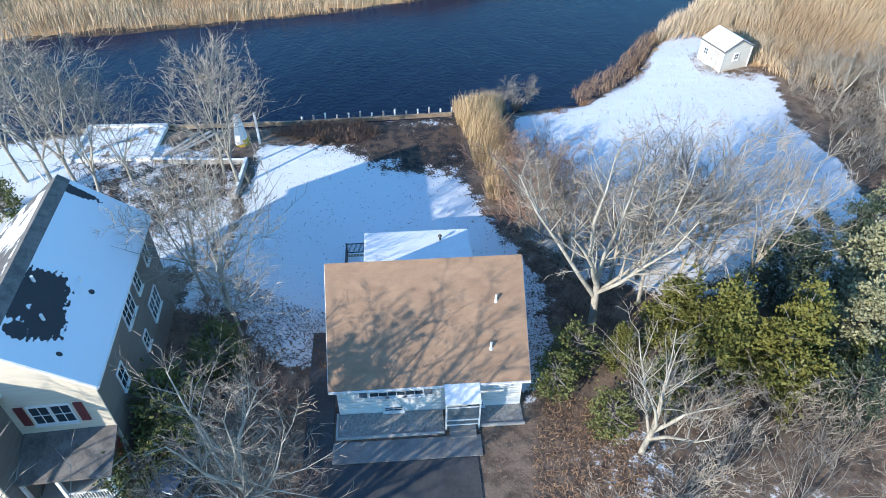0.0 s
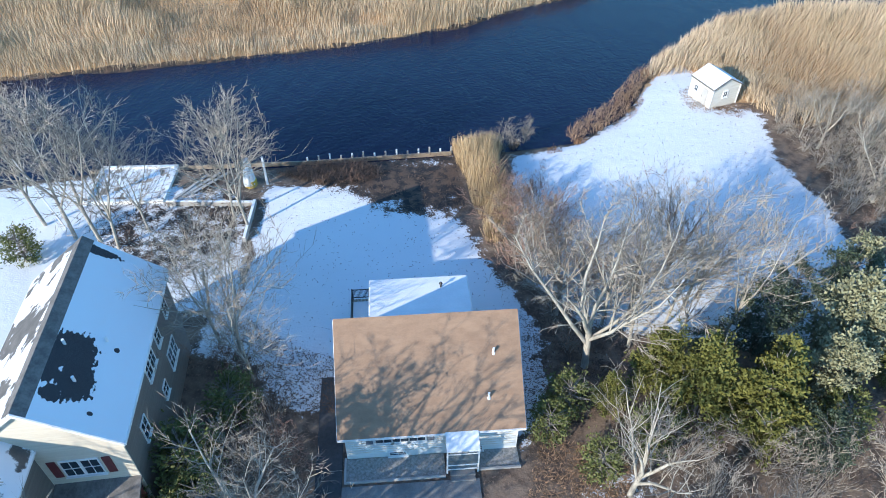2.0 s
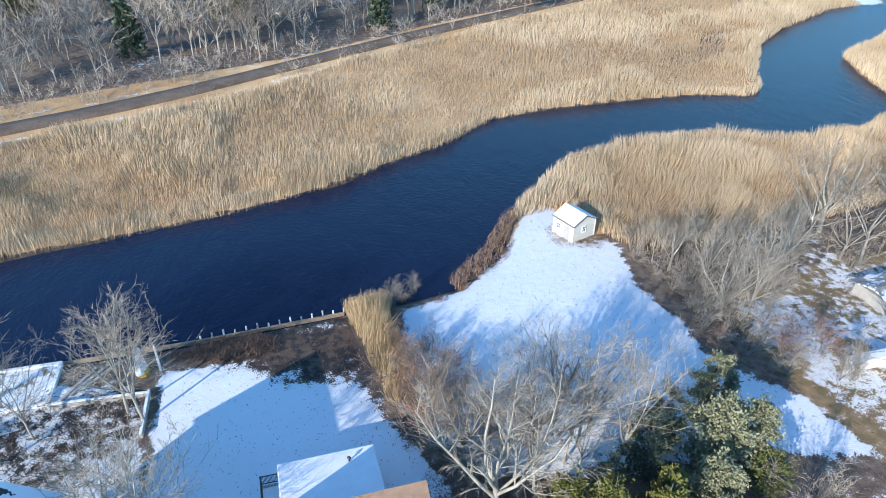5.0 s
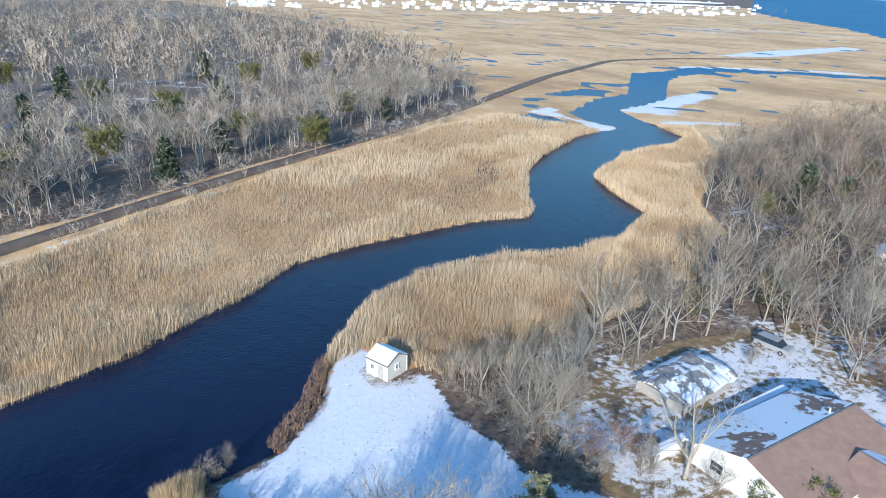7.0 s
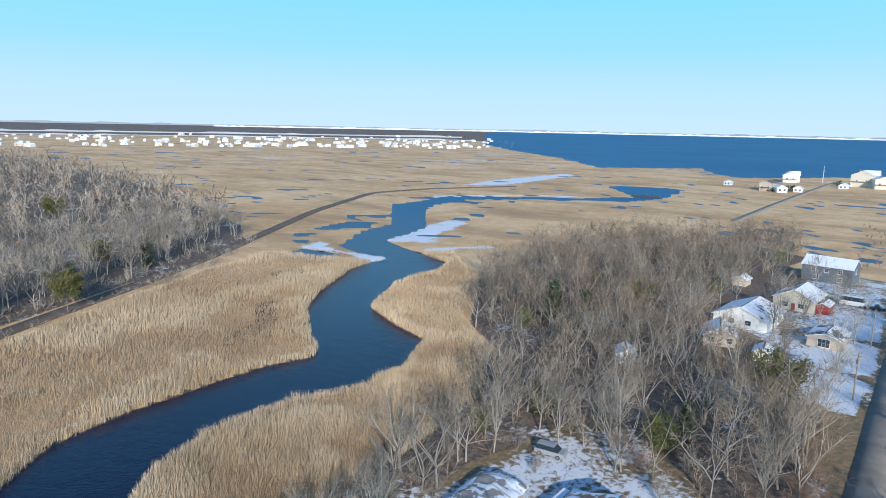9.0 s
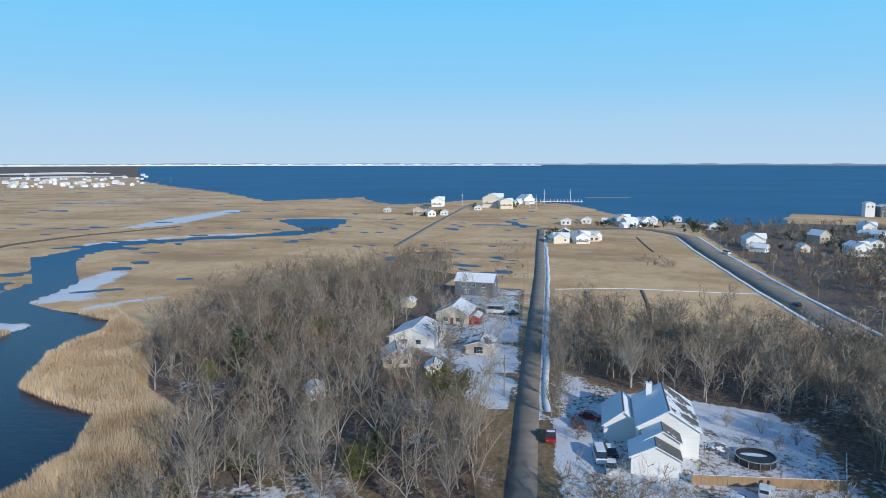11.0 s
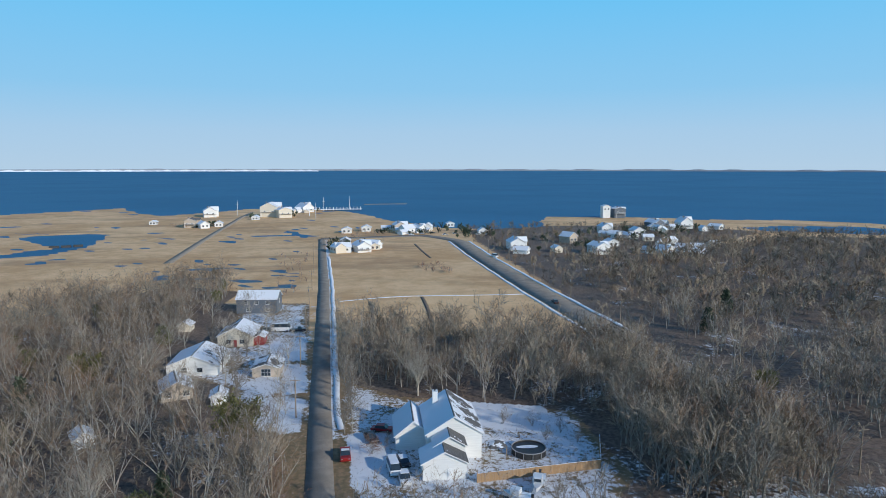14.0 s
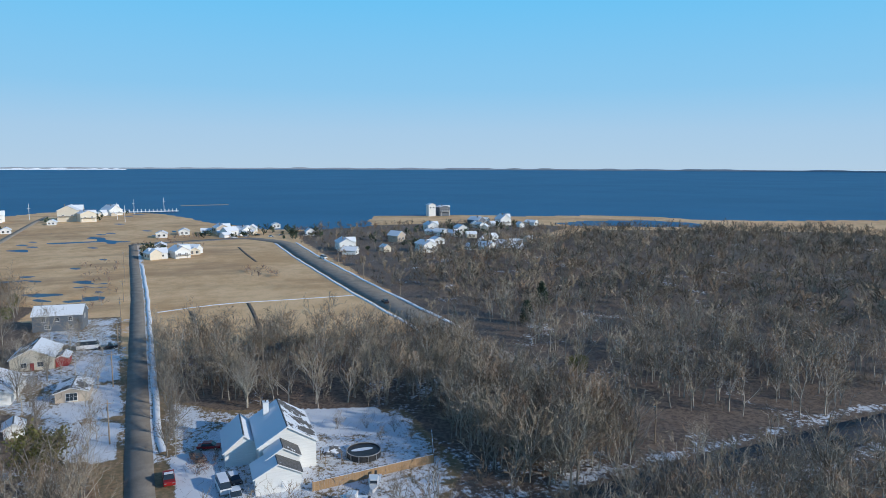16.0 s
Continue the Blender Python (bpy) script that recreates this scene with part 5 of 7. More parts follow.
def tangle(name, label, outline, n, length, material, lift=0.1, category="debris"):
    """Sticks and matted stalks lying about in an area."""
    p = spread(n, outline)
    g, e = RNG.uniform(0, 2 * math.pi, n), RNG.uniform(0, lift, n)
    l = length * RNG.uniform(.3, 1.2, n)
    w = .03 + .05 * RNG.random(n)
    dx, dy = np.cos(g) * l / 2, np.sin(g) * l / 2
    z = Z + .02 + RNG.random(n) * lift
    v = np.stack([np.stack([p[:, 0] - dx - dy / l * w, p[:, 1] - dy + dx / l * w, z], -1), np.stack([p[:, 0] - dx + dy / l * w, p[:, 1] - dy - dx / l * w, z], -1), np.stack([p[:, 0] + dx, p[:, 1] + dy, z + e * 2], -1)], 1).reshape(-1, 3)
    f = np.arange(n * 3).reshape(-1, 3)
    return tagged(new(name, mesh_from(name, v, f, material)), label, category, kind="stuff")


M_WRACK = surface("tide_wrack", (.03, .025, .022), (.20, .12, .08), .8, 6, .9, 0, island=.6)
tangle("wrack", "dark matted tide wrack behind the bulkhead", [(-13.5, 51.2), (-10, 52.6), (-5, 53.2), (-3, 51.5), (-5, 49.8), (-9, 49.6)], 2300, .9, M_WRACK, .3)
tangle("wrack", "thin wrack on black mud", MUD, 900, .7, M_WRACK, .1)
tangle("brush_litter", "brown sticks and cut brush on the snow", BARE_W, 1500, 1.1, M_WRACK, .3)
tangle("bank_grass", "russet flattened grass along the snowy bank", [(15, 58.5), (15.5, 56.5), (19, 59), (22, 62), (25, 68), (27, 71.5), (25, 71.5), (20, 63.5)], 1500, 1.0, M_RUST, .5)
tangle("leaf_litter", "scattered dead leaves at the yard's edge", [(-12, 33), (-7, 30), (-3, 29), (-3.5, 25), (-8, 24.5), (-13, 28)], 2600, .3, M_WRACK, .06)
tangle("leaf_litter", "fallen leaves on snow beside the house", [(7.5, 33), (10.5, 36), (15, 35), (14, 27), (8, 24)], 2600, .35, M_WRACK, .08)
tangle("leaf_litter", "flattened straw round the shed", [(28.6, 67), (29, 63), (34, 61.5), (36, 64), (33, 70)], 900, .6, M_RUST, .1)
tangle("leaf_litter", "reddish leaf litter on the front bank", [(6, 8), (8, 21), (9, 23.5), (14, 22), (13, 10)], 5200, .35, M_RUST, .08)

# ---- evergreens and shrubs ----
def leafy(name, label, seed, height, radius, material, blades=2600, form="cone", size=.3, stem=.14, gaps=.35, category="tree", low=.12):
    """A trunk with boughs, and a crown of many small sprays that leaves gaps."""
    rng = np.random.default_rng(seed)
    ob = thing(name, label, category)
    segs = [(Vector((0, 0, -.2)), Vector((0, 0, height * .5)), stem, stem * .6, 0), (Vector((0, 0, height * .5)), Vector((.1, 0, height * .95)), stem * .6, .02, 0)]
    tufts = []
    nb = 46
    for k in range(nb):
        u = low + (1 - low) * (k / nb) ** .9
        wide = {"cone": (1 - u) ** .75 * 1.15 + .06, "round": math.sqrt(max(.05, 1 - (2 * u - 1.05) ** 2)), "flat": .35 + .75 * u}[form] * radius
        g = k * 2.4 + rng.uniform(-.4, .4)
        tip = Vector((math.cos(g) * wide * rng.uniform(.6, 1.1), math.sin(g) * wide * rng.uniform(.6, 1.1), height * u + rng.uniform(-.2, .3) * radius * .6))
        root = Vector((0, 0, max(.1, height * u * .82)))
        segs.append((root, tip, stem * .3, .012, 1))
        tufts.append((root, tip))
    part("trunk", limb_mesh("trunk", segs, M_BARK2, 5), None, ob)
    n = blades
    i = rng.integers(0, nb, n)
    a = np.array([[*t[0], *t[1]] for t in tufts])[i]
    s = rng.uniform(.35, 1.08, n) ** .7
    c = a[:, :3] + (a[:, 3:] - a[:, :3]) * s[:, None] + rng.normal(0, 1, (n, 3)) * radius * .13 * np.array([1, 1, .8])
    keep = value_noise(c[:, 0] + 50 + c[:, 2] * .7, c[:, 1] + 50 - c[:, 2] * .7, radius * .35, seed) > gaps
    c = c[keep]
    n = len(c)
    out = c - np.array([0, 0, height * .35])
    out /= np.linalg.norm(out, axis=1)[:, None] + 1e-6
    d = out * .6 + rng.normal(0, .6, (n, 3))
    d /= np.linalg.norm(d, axis=1)[:, None]
    t = np.cross(d, rng.normal(0, 1, (n, 3)))
    t /= np.linalg.norm(t, axis=1)[:, None]
    l = size * rng.uniform(.6, 1.4, n)[:, None]
    v = np.stack([c - t * l * .32, c + t * l * .32, c + d * l * .9 + t * l * .2, c + d * l - t * l * .2], 1).reshape(-1, 3)
    k = np.arange(n)[:, None] * 4
    f = np.concatenate([k + np.array([0, 1, 2]), k + np.array([0, 2, 3])])
    part("crown", mesh_from("crown", v, f, material), None, ob)
    return ob


def set_at(ob, x, y, turn=0, size=1.0):
    ob.matrix_basis = at(x, y, turn)
    ob.scale = (size, size, size)
    return ob


cedar = set_at(leafy("cedar_tree", "yellow-green cedar with ragged upright sprays", 1, 8.2, 2.3, M_CEDAR, 13000, "cone", .19, 0.14), 18.6, 24.6)
for x, y, t, s in ((16.4, 26.6, 70, .85), (21.6, 23.4, 140, 1.05), (23.4, 25.6, 200, .8), (13.3, 25.2, 20, .5)):
    copy_at(cedar, x, y, t, s)
holly = set_at(leafy("holly_tree", "dark glossy evergreen tree", 2, 7.0, 2.6, M_HOLLY, 11000, "round", .16, gaps=.45), 24.5, 30.6, 0, .85)
for x, y, t, s in ((27.6, 33.4, 50, .8), (31.8, 34.6, 110, .8), (20.6, 29.0, 160, .6), (25.0, 21.5, 20, .7)):
    copy_at(holly, x, y, t, s)
pale = set_at(leafy("pine_tree", "pale grey-green bushy pine", 3, 8.0, 2.2, M_PINE, 11000, "round", .2), 29.3, 29.2)
copy_at(pale, 33.5, 36.0, 90, .7)
copy_at(pale, 27.2, 26.0, 150, .8)
copy_at(pale, 33.2, 30.2, 40, .75)
oliveb = set_at(leafy("evergreen_shrub", "olive-green evergreen shrub with ragged outline", 4, 3.2, 1.5, M_BUSH, 3800, "round", .14, category="shrub"), -10.7, 24.6, 0, 1.15)
for x, y, t, s in ((-12.2, 20.4, 40, 1.35), (-11.0, 18.2, 90, 1.1), (-12.8, 17.0, 140, 1.0), (9.2, 23.4, 20, .9), (10.6, 25.2, 60, 1.0), (12.0, 20.8, 30, .9), (15.5, 22.6, 70, 1.1), (27.2, 23.5, 10, 1.2), (33, 27.5, 10, 1.1), (57, 25, 30, 1.2), (54, 28, 130, 1.1), (-31, 39, 0, 1.0)):
    copy_at(oliveb, x, y, t, s)
yellow = set_at(leafy("pine_tree", "yellow-green pine with a broad crown above bare trees", 5, 11.5, 4.4, M_PITCH, 3600, "flat", .42, .2, .3, low=.5), 117, 25.6)
for x, y, t, s in ((60, 176, 30, .9), (44, 190, 90, .9), (8, 178, 10, 1.0), (-14, 160, 200, 1.0), (-22, 190, 60, 1.0), (84, 216, 10, .9), (30, 230, 70, 1), (-60, 170, 10, 1), (160, 70, 0, .8), (-40, 230, 10, 1.1), (10, 260, 60, 1.1), (70, 290, 100, 1.1), (-20, 320, 150, 1.1), (110, 330, 200, 1.1), (138, -92, 40, .6)):
    copy_at(yellow, x, y, t, s)
darkp = set_at(leafy("pine_tree", "dark green pine among bare trees", 6, 10.5, 3.0, M_HOLLY, 1700, "cone", .7, .18, .3), 141, 84)
for x, y, t, s in ((146, 78, 60, .8), (122, 70, 10, .7), (20, 165, 20, 1.0), (-8, 175, 50, 1.1), (-34, 150, 80, 1.1), (66, 190, 0, .9), (36, 182, 90, 1.0), (98, 214, 60, .9), (-50, 200, 10, 1.2), (-10, 230, 60, 1.2), (30, 215, 100, 1.1), (50, 250, 130, 1.2), (-70, 260, 10, 1.2), (100, 270, 90, 1.1), (0, 300, 20, 1.2), (130, 300, 60, 1.0), (-90, 210, 140, 1.2), (60, 340, 20, 1.2), (184, -70, 0, .7), (200, -110, 40, .8), (225, -130, 80, .9), (100, 34, 0, .6), (104, -58, 30, .7)):
    copy_at(darkp, x, y, t, s)

# single bare trees
ash = set_at(bare_tree("bare_tree", "bare pale-barked tree with wide crooked limbs", 41, 10.5, leaders=6, boughs=9, twigs=9, sprigs=3, r=.26, fork=.33, spread=.9, jig=.15, rise=.06), 12.4, 28.8, 30, 1.2)
for x, y, t, s in ((50.5, 34.5, 200, .95), (45.5, 48.5, 90, .85), (13.6, 19.4, 140, .8), (42.5, 53.0, 250, .7), (90, 42, 10, .9), (108, 34, 120, 1), (98, 56, 200, 1.0), (124, 62, 300, 1.0), (112, -52, 60, 1.1), (90, -60, 160, 1.15)):
    copy_at(ash, x, y, t, s)
tall_t = set_at(bare_tree("bare_tree", "slender bare tree with a twiggy crown", 43, 9.8, leaders=5, boughs=8, twigs=9, sprigs=4, r=.13, fork=.34, spread=.6, bark=M_BARK), -14.0, 43.2, 0, 1.15)
for x, y, t, s in ((-15.6, 44.6, 120, 1.1), (-25.9, 41.4, 40, 1.35), (-24.2, 40.6, 200, 1.2), (-28.2, 41.8, 300, 1.35), (-31.5, 43.5, 10, 1.3), (-22.5, 43.0, 80, .9), (-13.2, 30.6, 10, 1.1), (-11.6, 29.6, 150, 1.15), (-10.2, 27.4, 80, .9), (15.8, 30.6, 10, 1.1), (20.6, 34.2, 60, 1.15), (22.8, 31.6, 130, 1.15), (17.2, 36.4, 190, 1.0), (14.2, 32.6, 240, 1.05), (-12.6, 33.6, 260, .7), (18.8, 32.6, 90, .9), (19.4, 31.2, 200, .8), (15.2, 34.4, 20, .75), (43.5, 46.6, 60, .8), (48.2, 50.4, 160, .95), (38.8, 58, 250, .55), (146, 22, 60, .8), (163, 25, 10, .9), (176, 24, 90, .9), (190, 31, 30, .9), (205, 26, 150, .8), (222, 30, 250, .8), (186, 58, 0, 1.1), (166, 57, 60, 1.1), (228, 56, 10, 1.0), (168, 8, 20, 1.0), (182, 9, 120, 1.0), (200, 11, 220, .9), (216, 13, 20, .8), (240, 14, 90, .7), (131, 24, 0, .7), (134, 21, 100, .7), (140, 20, 200, .7), (84, 47.6, 0, 1), (87, 53, 80, 1.1), (76, 54, 120, 1.1), (70, 56, 250, 1.0), (93, 46, 40, 1), (150, 5, 200, .9), (160, 8, 90, 1), (127, 5, 20, .75), (86, -84, 50, 1), (80, -70, 100, 1), (72, -90, 0, 1)):
    copy_at(tall_t, x, y, t, s)
bush = set_at(bare_tree("bare_shrub", "bare grey many-stemmed shrub", 45, 4.0, leaders=3, boughs=5, twigs=7, sprigs=2, r=.045, fork=.14, stems=4, spread=.8, jig=.14, bark=M_BARK2), 10.8, 33.5, 0)
for x, y, t, s in ((12.8, 35.2, 40, 1.1), (9.8, 36.8, 90, 1.0), (11.4, 38.6, 150, 1.05), (8.8, 40.8, 200, .9), (13.8, 37.6, 250, 1.0), (10.2, 42.6, 20, .9), (16.6, 35.8, 300, 1.0), (8.6, 45.5, 70, .9), (8.4, 55.4, 70, .8), (10.6, 57.0, 130, .6), (38.4, 52.6, 10, .9), (38.8, 48.2, 60, 1.0), (40.5, 45.4, 110, 1.1), (41.0, 56.5, 160, 1.0), (39.5, 62.2, 210, .9), (43.5, 58.5, 260, 1.1), (46.0, 61.0, 310, 1.1), (48.5, 56.5, 30, 1.0), (36.9, 58.6, 80, .7), (14.8, 16.5, 80, 1.2), (17.5, 18.2, 130, 1.2), (20.5, 16.0, 180, 1.3), (23.5, 18.6, 230, 1.2), (26.5, 16.2, 280, 1.3), (29.5, 19.2, 330, 1.2), (32.5, 22.0, 20, 1.2), (17.0, 21.2, 60, 1.1), (35.0, 25.0, 60, 1.2), (-8.6, 20.6, 0, 1.1), (-6.2, 18.0, 50, 1.1), (-9.4, 17.4, 100, 1.2), (-7.2, 15.4, 160, 1.2), (-10.6, 15.0, 220, 1.2), (-8.0, 23.2, 280, 1.0), (22, 21, 10, 1.2), (12.0, 14.4, 10, 1.1), (34, 17, 70, 1.3), (38, 20, 100, 1.3), (-12.4, 31.4, 10, .8), (47, 52, 10, 1.2), (52, 58, 70, 1.1), (39.8, 50.2, 30, 1.1), (42.2, 48.6, 80, 1.2), (43.8, 54.6, 140, 1.2), (41.8, 60.6, 190, 1.0), (46.5, 47.0, 240, 1.2), (50.5, 50.5, 290, 1.2), (44.2, 44.6, 340, 1.0), (38.2, 55.6, 20, .9), (49.5, 59.8, 60, 1.1), (54.5, 55.0, 110, 1.0), (58, 60, 150, 1.2), (51.5, 31.5, 200, 1.1), (48, 36.5, 260, 1.0)):
    copy_at(bush, x, y, t, s)
russet = set_at(bare_tree("bare_shrub", "russet thicket shrub with dead leaves", 47, 3.2, leaders=3, boughs=5, twigs=7, sprigs=2, r=.04, fork=.12, stems=5, spread=.9, jig=.14, bark=M_BARK2, twig=M_TWIG_RED), 45.0, 42.5, 0)
for x, y, t, s in ((47.5, 40.5, 60, 1.1), (43.0, 40.0, 120, 1.0), (49.0, 43.0, 200, 1.0), (-12.6, 29.0, 20, .8), (-6.8, 21.6, 60, .9), (-5.4, 16.8, 120, 1.0), (11.4, 30.2, 250, .7), (86, 36, 20, 1.1), (88, 40, 90, 1.2), (82, 18, 10, 1.3), (92, 16, 60, 1.4), (97, 15, 110, 1.4), (103, 16.5, 170, 1.4), (108, 18, 220, 1.4), (88, 13, 300, 1.3), (38.6, 43.2, 0, .7), (118, 1, 0, 1.2)):
    copy_at(russet, x, y, t, s)
oak = set_at(bare_tree("bare_tree", "bare grey oak with a broad rounded crown", 48, 12.0, leaders=7, boughs=9, twigs=9, sprigs=2, r=.22, fork=.32, spread=.85, bark=M_BARK2, twig=M_TWIG_MID), 72, 60.5, 0, 1.0)
for x, y, t, s in ((11.0, 33.6, 20, .8), (16.2, 33.0, 140, .9), (19.6, 36.8, 260, .75), (9.6, 38.6, 80, .6), (22.0, 35.4, 200, .7)):
    copy_at(oak, x, y, t, s)
for x, y, t, s in ((8.0, 44.0, 10, 1.3), (9.4, 41.0, 90, 1.4), (10.4, 46.0, 170, 1.2), (12.6, 40.6, 230, 1.4), (8.8, 37.6, 300, 1.3), (13.8, 36.6, 30, 1.4), (11.8, 44.0, 120, 1.1), (7.6, 47.4, 60, 1.1)):
    copy_at(russet, x, y, t, s)
for x, y, t, s in ((140, 31, 10, .75), (150.5, 32.5, 80, .8), (167, 37, 150, .8), (187, 37, 220, .75), (172, 40.5, 290, .85), (197, 49, 30, .8), (213, 45, 100, .75), (232, 36, 170, .7), (128, 6.5, 0, .75), (137, 5.4, 60, .9), (146, 6.4, 120, .85), (156, 7.2, 180, .95), (166, 6.6, 240, .9), (176, 8.4, 300, .9), (190, 8.8, 30, .85), (204, 9.6, 100, .8), (112, 20, 10, .9), (104, 22, 90, .9), (96, 20, 160, .8)):
    copy_at(oak, x, y, t, s)
inner = clear_of_roads(spread(34, WOOD_E, CLEAR), 7)
for k, (x, y) in enumerate(inner):
    copy_at(oak if k % 2 else ash, x, y, 47 * k, .8 + .07 * (k % 6))
for k, (x, y) in enumerate(clear_of_roads(spread(12, WOOD_E, CLEAR), 9)):
    copy_at(oliveb, x, y, 61 * k, 1.4 + .15 * (k % 4))
for k, (x, y) in enumerate(clear_of_roads(spread(22, WOOD_S, CLEAR), 6)):
    copy_at(oak if k % 2 else ash, x, y, 53 * k, .75 + .07 * (k % 5))
for k, (x, y) in enumerate(clear_of_roads(spread(22, [(104, -112), (205, -96), (230, -100), (200, -170), (120, -180)]), 8)):
    copy_at(oak if k % 2 else ash, x, y, 59 * k, .8 + .08 * (k % 5))
for x, y, t, s in ((40.2, 41.5, 20, 1.1), (38.4, 45.8, 80, 1.2), (39.6, 52.4, 140, 1.1), (41.8, 51.0, 200, 1.3), (45.8, 56.2, 260, 1.2), (44.6, 51.8, 320, 1.2), (42.4, 38.4, 50, 1.0), (46.6, 36.8, 110, 1.0), (37.4, 60.8, 170, 1.0)):
    copy_at(bush, x, y, t, s)
for x, y, t, s in ((41.2, 47.4, 20, .7), (44.6, 50.2, 130, .75), (39.8, 56.0, 230, .6), (52.0, 53.5, 70, .8)):
    copy_at(ash, x, y, t, s)
for x, y, t, s in ((164, 38, 0, 1.0), (190, 44, 70, 1.1), (188, 34, 140, 1.0), (232, 44, 210, 1.1), (164, 56, 280, 1.0), (144, 44, 40, 1.1), (216, 36, 90, .9), (150, 56, 160, 1.0), (194, 56, 230, 1.0), (137, 38, 300, 1.1)):
    copy_at(tall_t, x, y, t, s)
tangle("leaf_litter", "dead leaves and twigs scattered on the snowy point", POINT, 420, .35, M_WRACK, .05)
tangle("leaf_litter", "dead leaves and twigs scattered on the yard snow", YARD, 300, .3, M_WRACK, .05)
tangle("brush_litter", "dark twigs and weeds poking through the yard snow", YARD_WH, 2600, 1.0, M_WRACK, .35)
tangle("brush_litter", "sticks and leaves on the patchy snow round the low house", YARD_HIP, 2600, .8, M_WRACK, .25)
tangle("brush_litter", "dark weeds in the snowy front lawns", YARD_N, 2600, 1.0, M_WRACK, .3)
tangle("leaf_litter", "specks of wrack and leaves on the snowy yard", YARD, 900, .16, M_WRACK, .04)
tangle("leaf_litter", "twigs scattered over the snowy point", POINT, 700, .3, M_WRACK, .05)
for x, y, t, s in ((121, -34, 0, .8), (124, -38, 90, .9), (119, -40, 30, .7), (128, -33, 140, .9), (130, -27, 60, .9), (122, -2, 20, .6), (109, -38, 20, .5), (99, -14, 80, .7), (98, -30, 10, .8), (60, 52, 10, 1), (75, 46, 60, .8), (79, 52, 10, 1), (90, 30, 50, 1.1), (80, 30, 90, 1.0)):
    copy_at(bush, x, y, t, s)
# trees across the street, known by the shade they cast
for x, y, t, s in ((-14.5, 5.0, 90, 1.45), (-6.6, 15.6, 0, .9), (-22, 6, 40, 1.3)):
    copy_at(ash, x, y, t, s)
shade_pine = set_at(leafy("pine_tree", "tall open pine with clumped boughs across the street", 9, 15.6, 2.1, M_HOLLY, 3400, "round", .3, .2, .60, low=.5), -17.0, 7.2)

# ---- vehicles ----
def vehicle(name, label, paint, L=4.6, W=1.85, tall=1.5, kind_of="car", snow=False):
    c = thing(name, label, "car" if kind_of != "van" else "van")
    hood = {"car": .30, "suv": .27, "truck": .28, "van": .10}[kind_of]
    tail = {"car": .82, "suv": .98, "truck": .55, "van": .99}[kind_of]
    belt = tall * .58
    bm = bmesh.new()
    prof = [(-L / 2, .35), (-L / 2, belt * .9), (-L / 2 + .15, belt), (L / 2 - .1, belt), (L / 2, belt * .85), (L / 2, .35)]
    a = [bm.verts.new((x, -W / 2, z)) for x, z in prof]
    b = [bm.verts.new((x, W / 2, z)) for x, z in prof]
    bm.faces.new(a)
    bm.faces.new(b[::-1])
    for i in range(len(prof)):
        bm.faces.new((a[i], b[i], b[(i + 1) % len(prof)], a[(i + 1) % len(prof)]))
    bmesh.ops.recalc_face_normals(bm, faces=bm.faces[:])
    part("body", bm, paint, c, "", .05)
    x0, x1 = -L / 2 + L * hood, -L / 2 + L * tail
    bm = bmesh.new()
    low = [(x0 - .35, -W / 2 + .06), (x1, -W / 2 + .06), (x1, W / 2 - .06), (x0 - .35, W / 2 - .06)]
    top = [(x0 + .35, -W / 2 + .22), (x1 - .25, -W / 2 + .22), (x1 - .25, W / 2 - .22), (x0 + .35, W / 2 - .22)]
    lo = [bm.verts.new((x, y, belt - .01)) for x, y in low]
    hi = [bm.verts.new((x, y, tall - .06)) for x, y in top]
    bm.faces.new(hi)
    for i in range(4):
        bm.faces.new((lo[i], lo[(i + 1) % 4], hi[(i + 1) % 4], hi[i]))
    bmesh.ops.recalc_face_normals(bm, faces=bm.faces[:])
    part("glazing", bm, M_GLASS, c, "dark glass")
    bm = bmesh.new()
    box(bm, (x0 + x1) / 2 + .05, 0, tall - .03, x1 - x0 - .55, W - .42, .08)
    part("roof", bm, M_SNOW if snow else paint, c, "snow-covered roof" if snow else "", .03)
    for sx in (-L * .31, L * .31):
        for sy in (-W / 2 + .08, W / 2 - .08):
            bm = bmesh.new()
            rod(bm, (sx, sy - .11, .34), (sx, sy + .11, .34), .34, 14)
            w = part("wheel", bm, M_DARK, c, "black tyre")
            bm = bmesh.new()
            rod(bm, (sx, sy - .125, .34), (sx, sy + .125, .34), .18, 10)
            part("rim", bm, M_STEEL, w)
    for sy in (-W * .33, W * .33):
        bm = bmesh.new()
        box(bm, -L / 2 - .01, sy, belt * .78, .06, .35, .14)
        part("headlight", bm, M_STEEL, c)
        bm = bmesh.new()
        box(bm, L / 2 + .01, sy, belt * .78, .06, .3, .16)
        part("tail_light", bm, M_RED, c)
    return c


def paint(name, c, rough=.3):
    return surface(name, c, tuple(min(1, v * 1.15) for v in c), 1, 20, rough, 0, .2)


P_SILVER, P_WHITE, P_BLACK, P_REDC, P_BLUE = paint("silver_paint", (.34, .35, .37)), paint("white_car_paint", (.72, .72, .72)), paint("black_car_paint", (.02, .02, .025)), paint("red_car_paint", (.30, .02, .02)), paint("blue_car_paint", (.16, .24, .38))


def park(v, x, y, turn, z=Z + .1):
    v.matrix_basis = pose(x, y, z, 0, 0, turn)
    return v


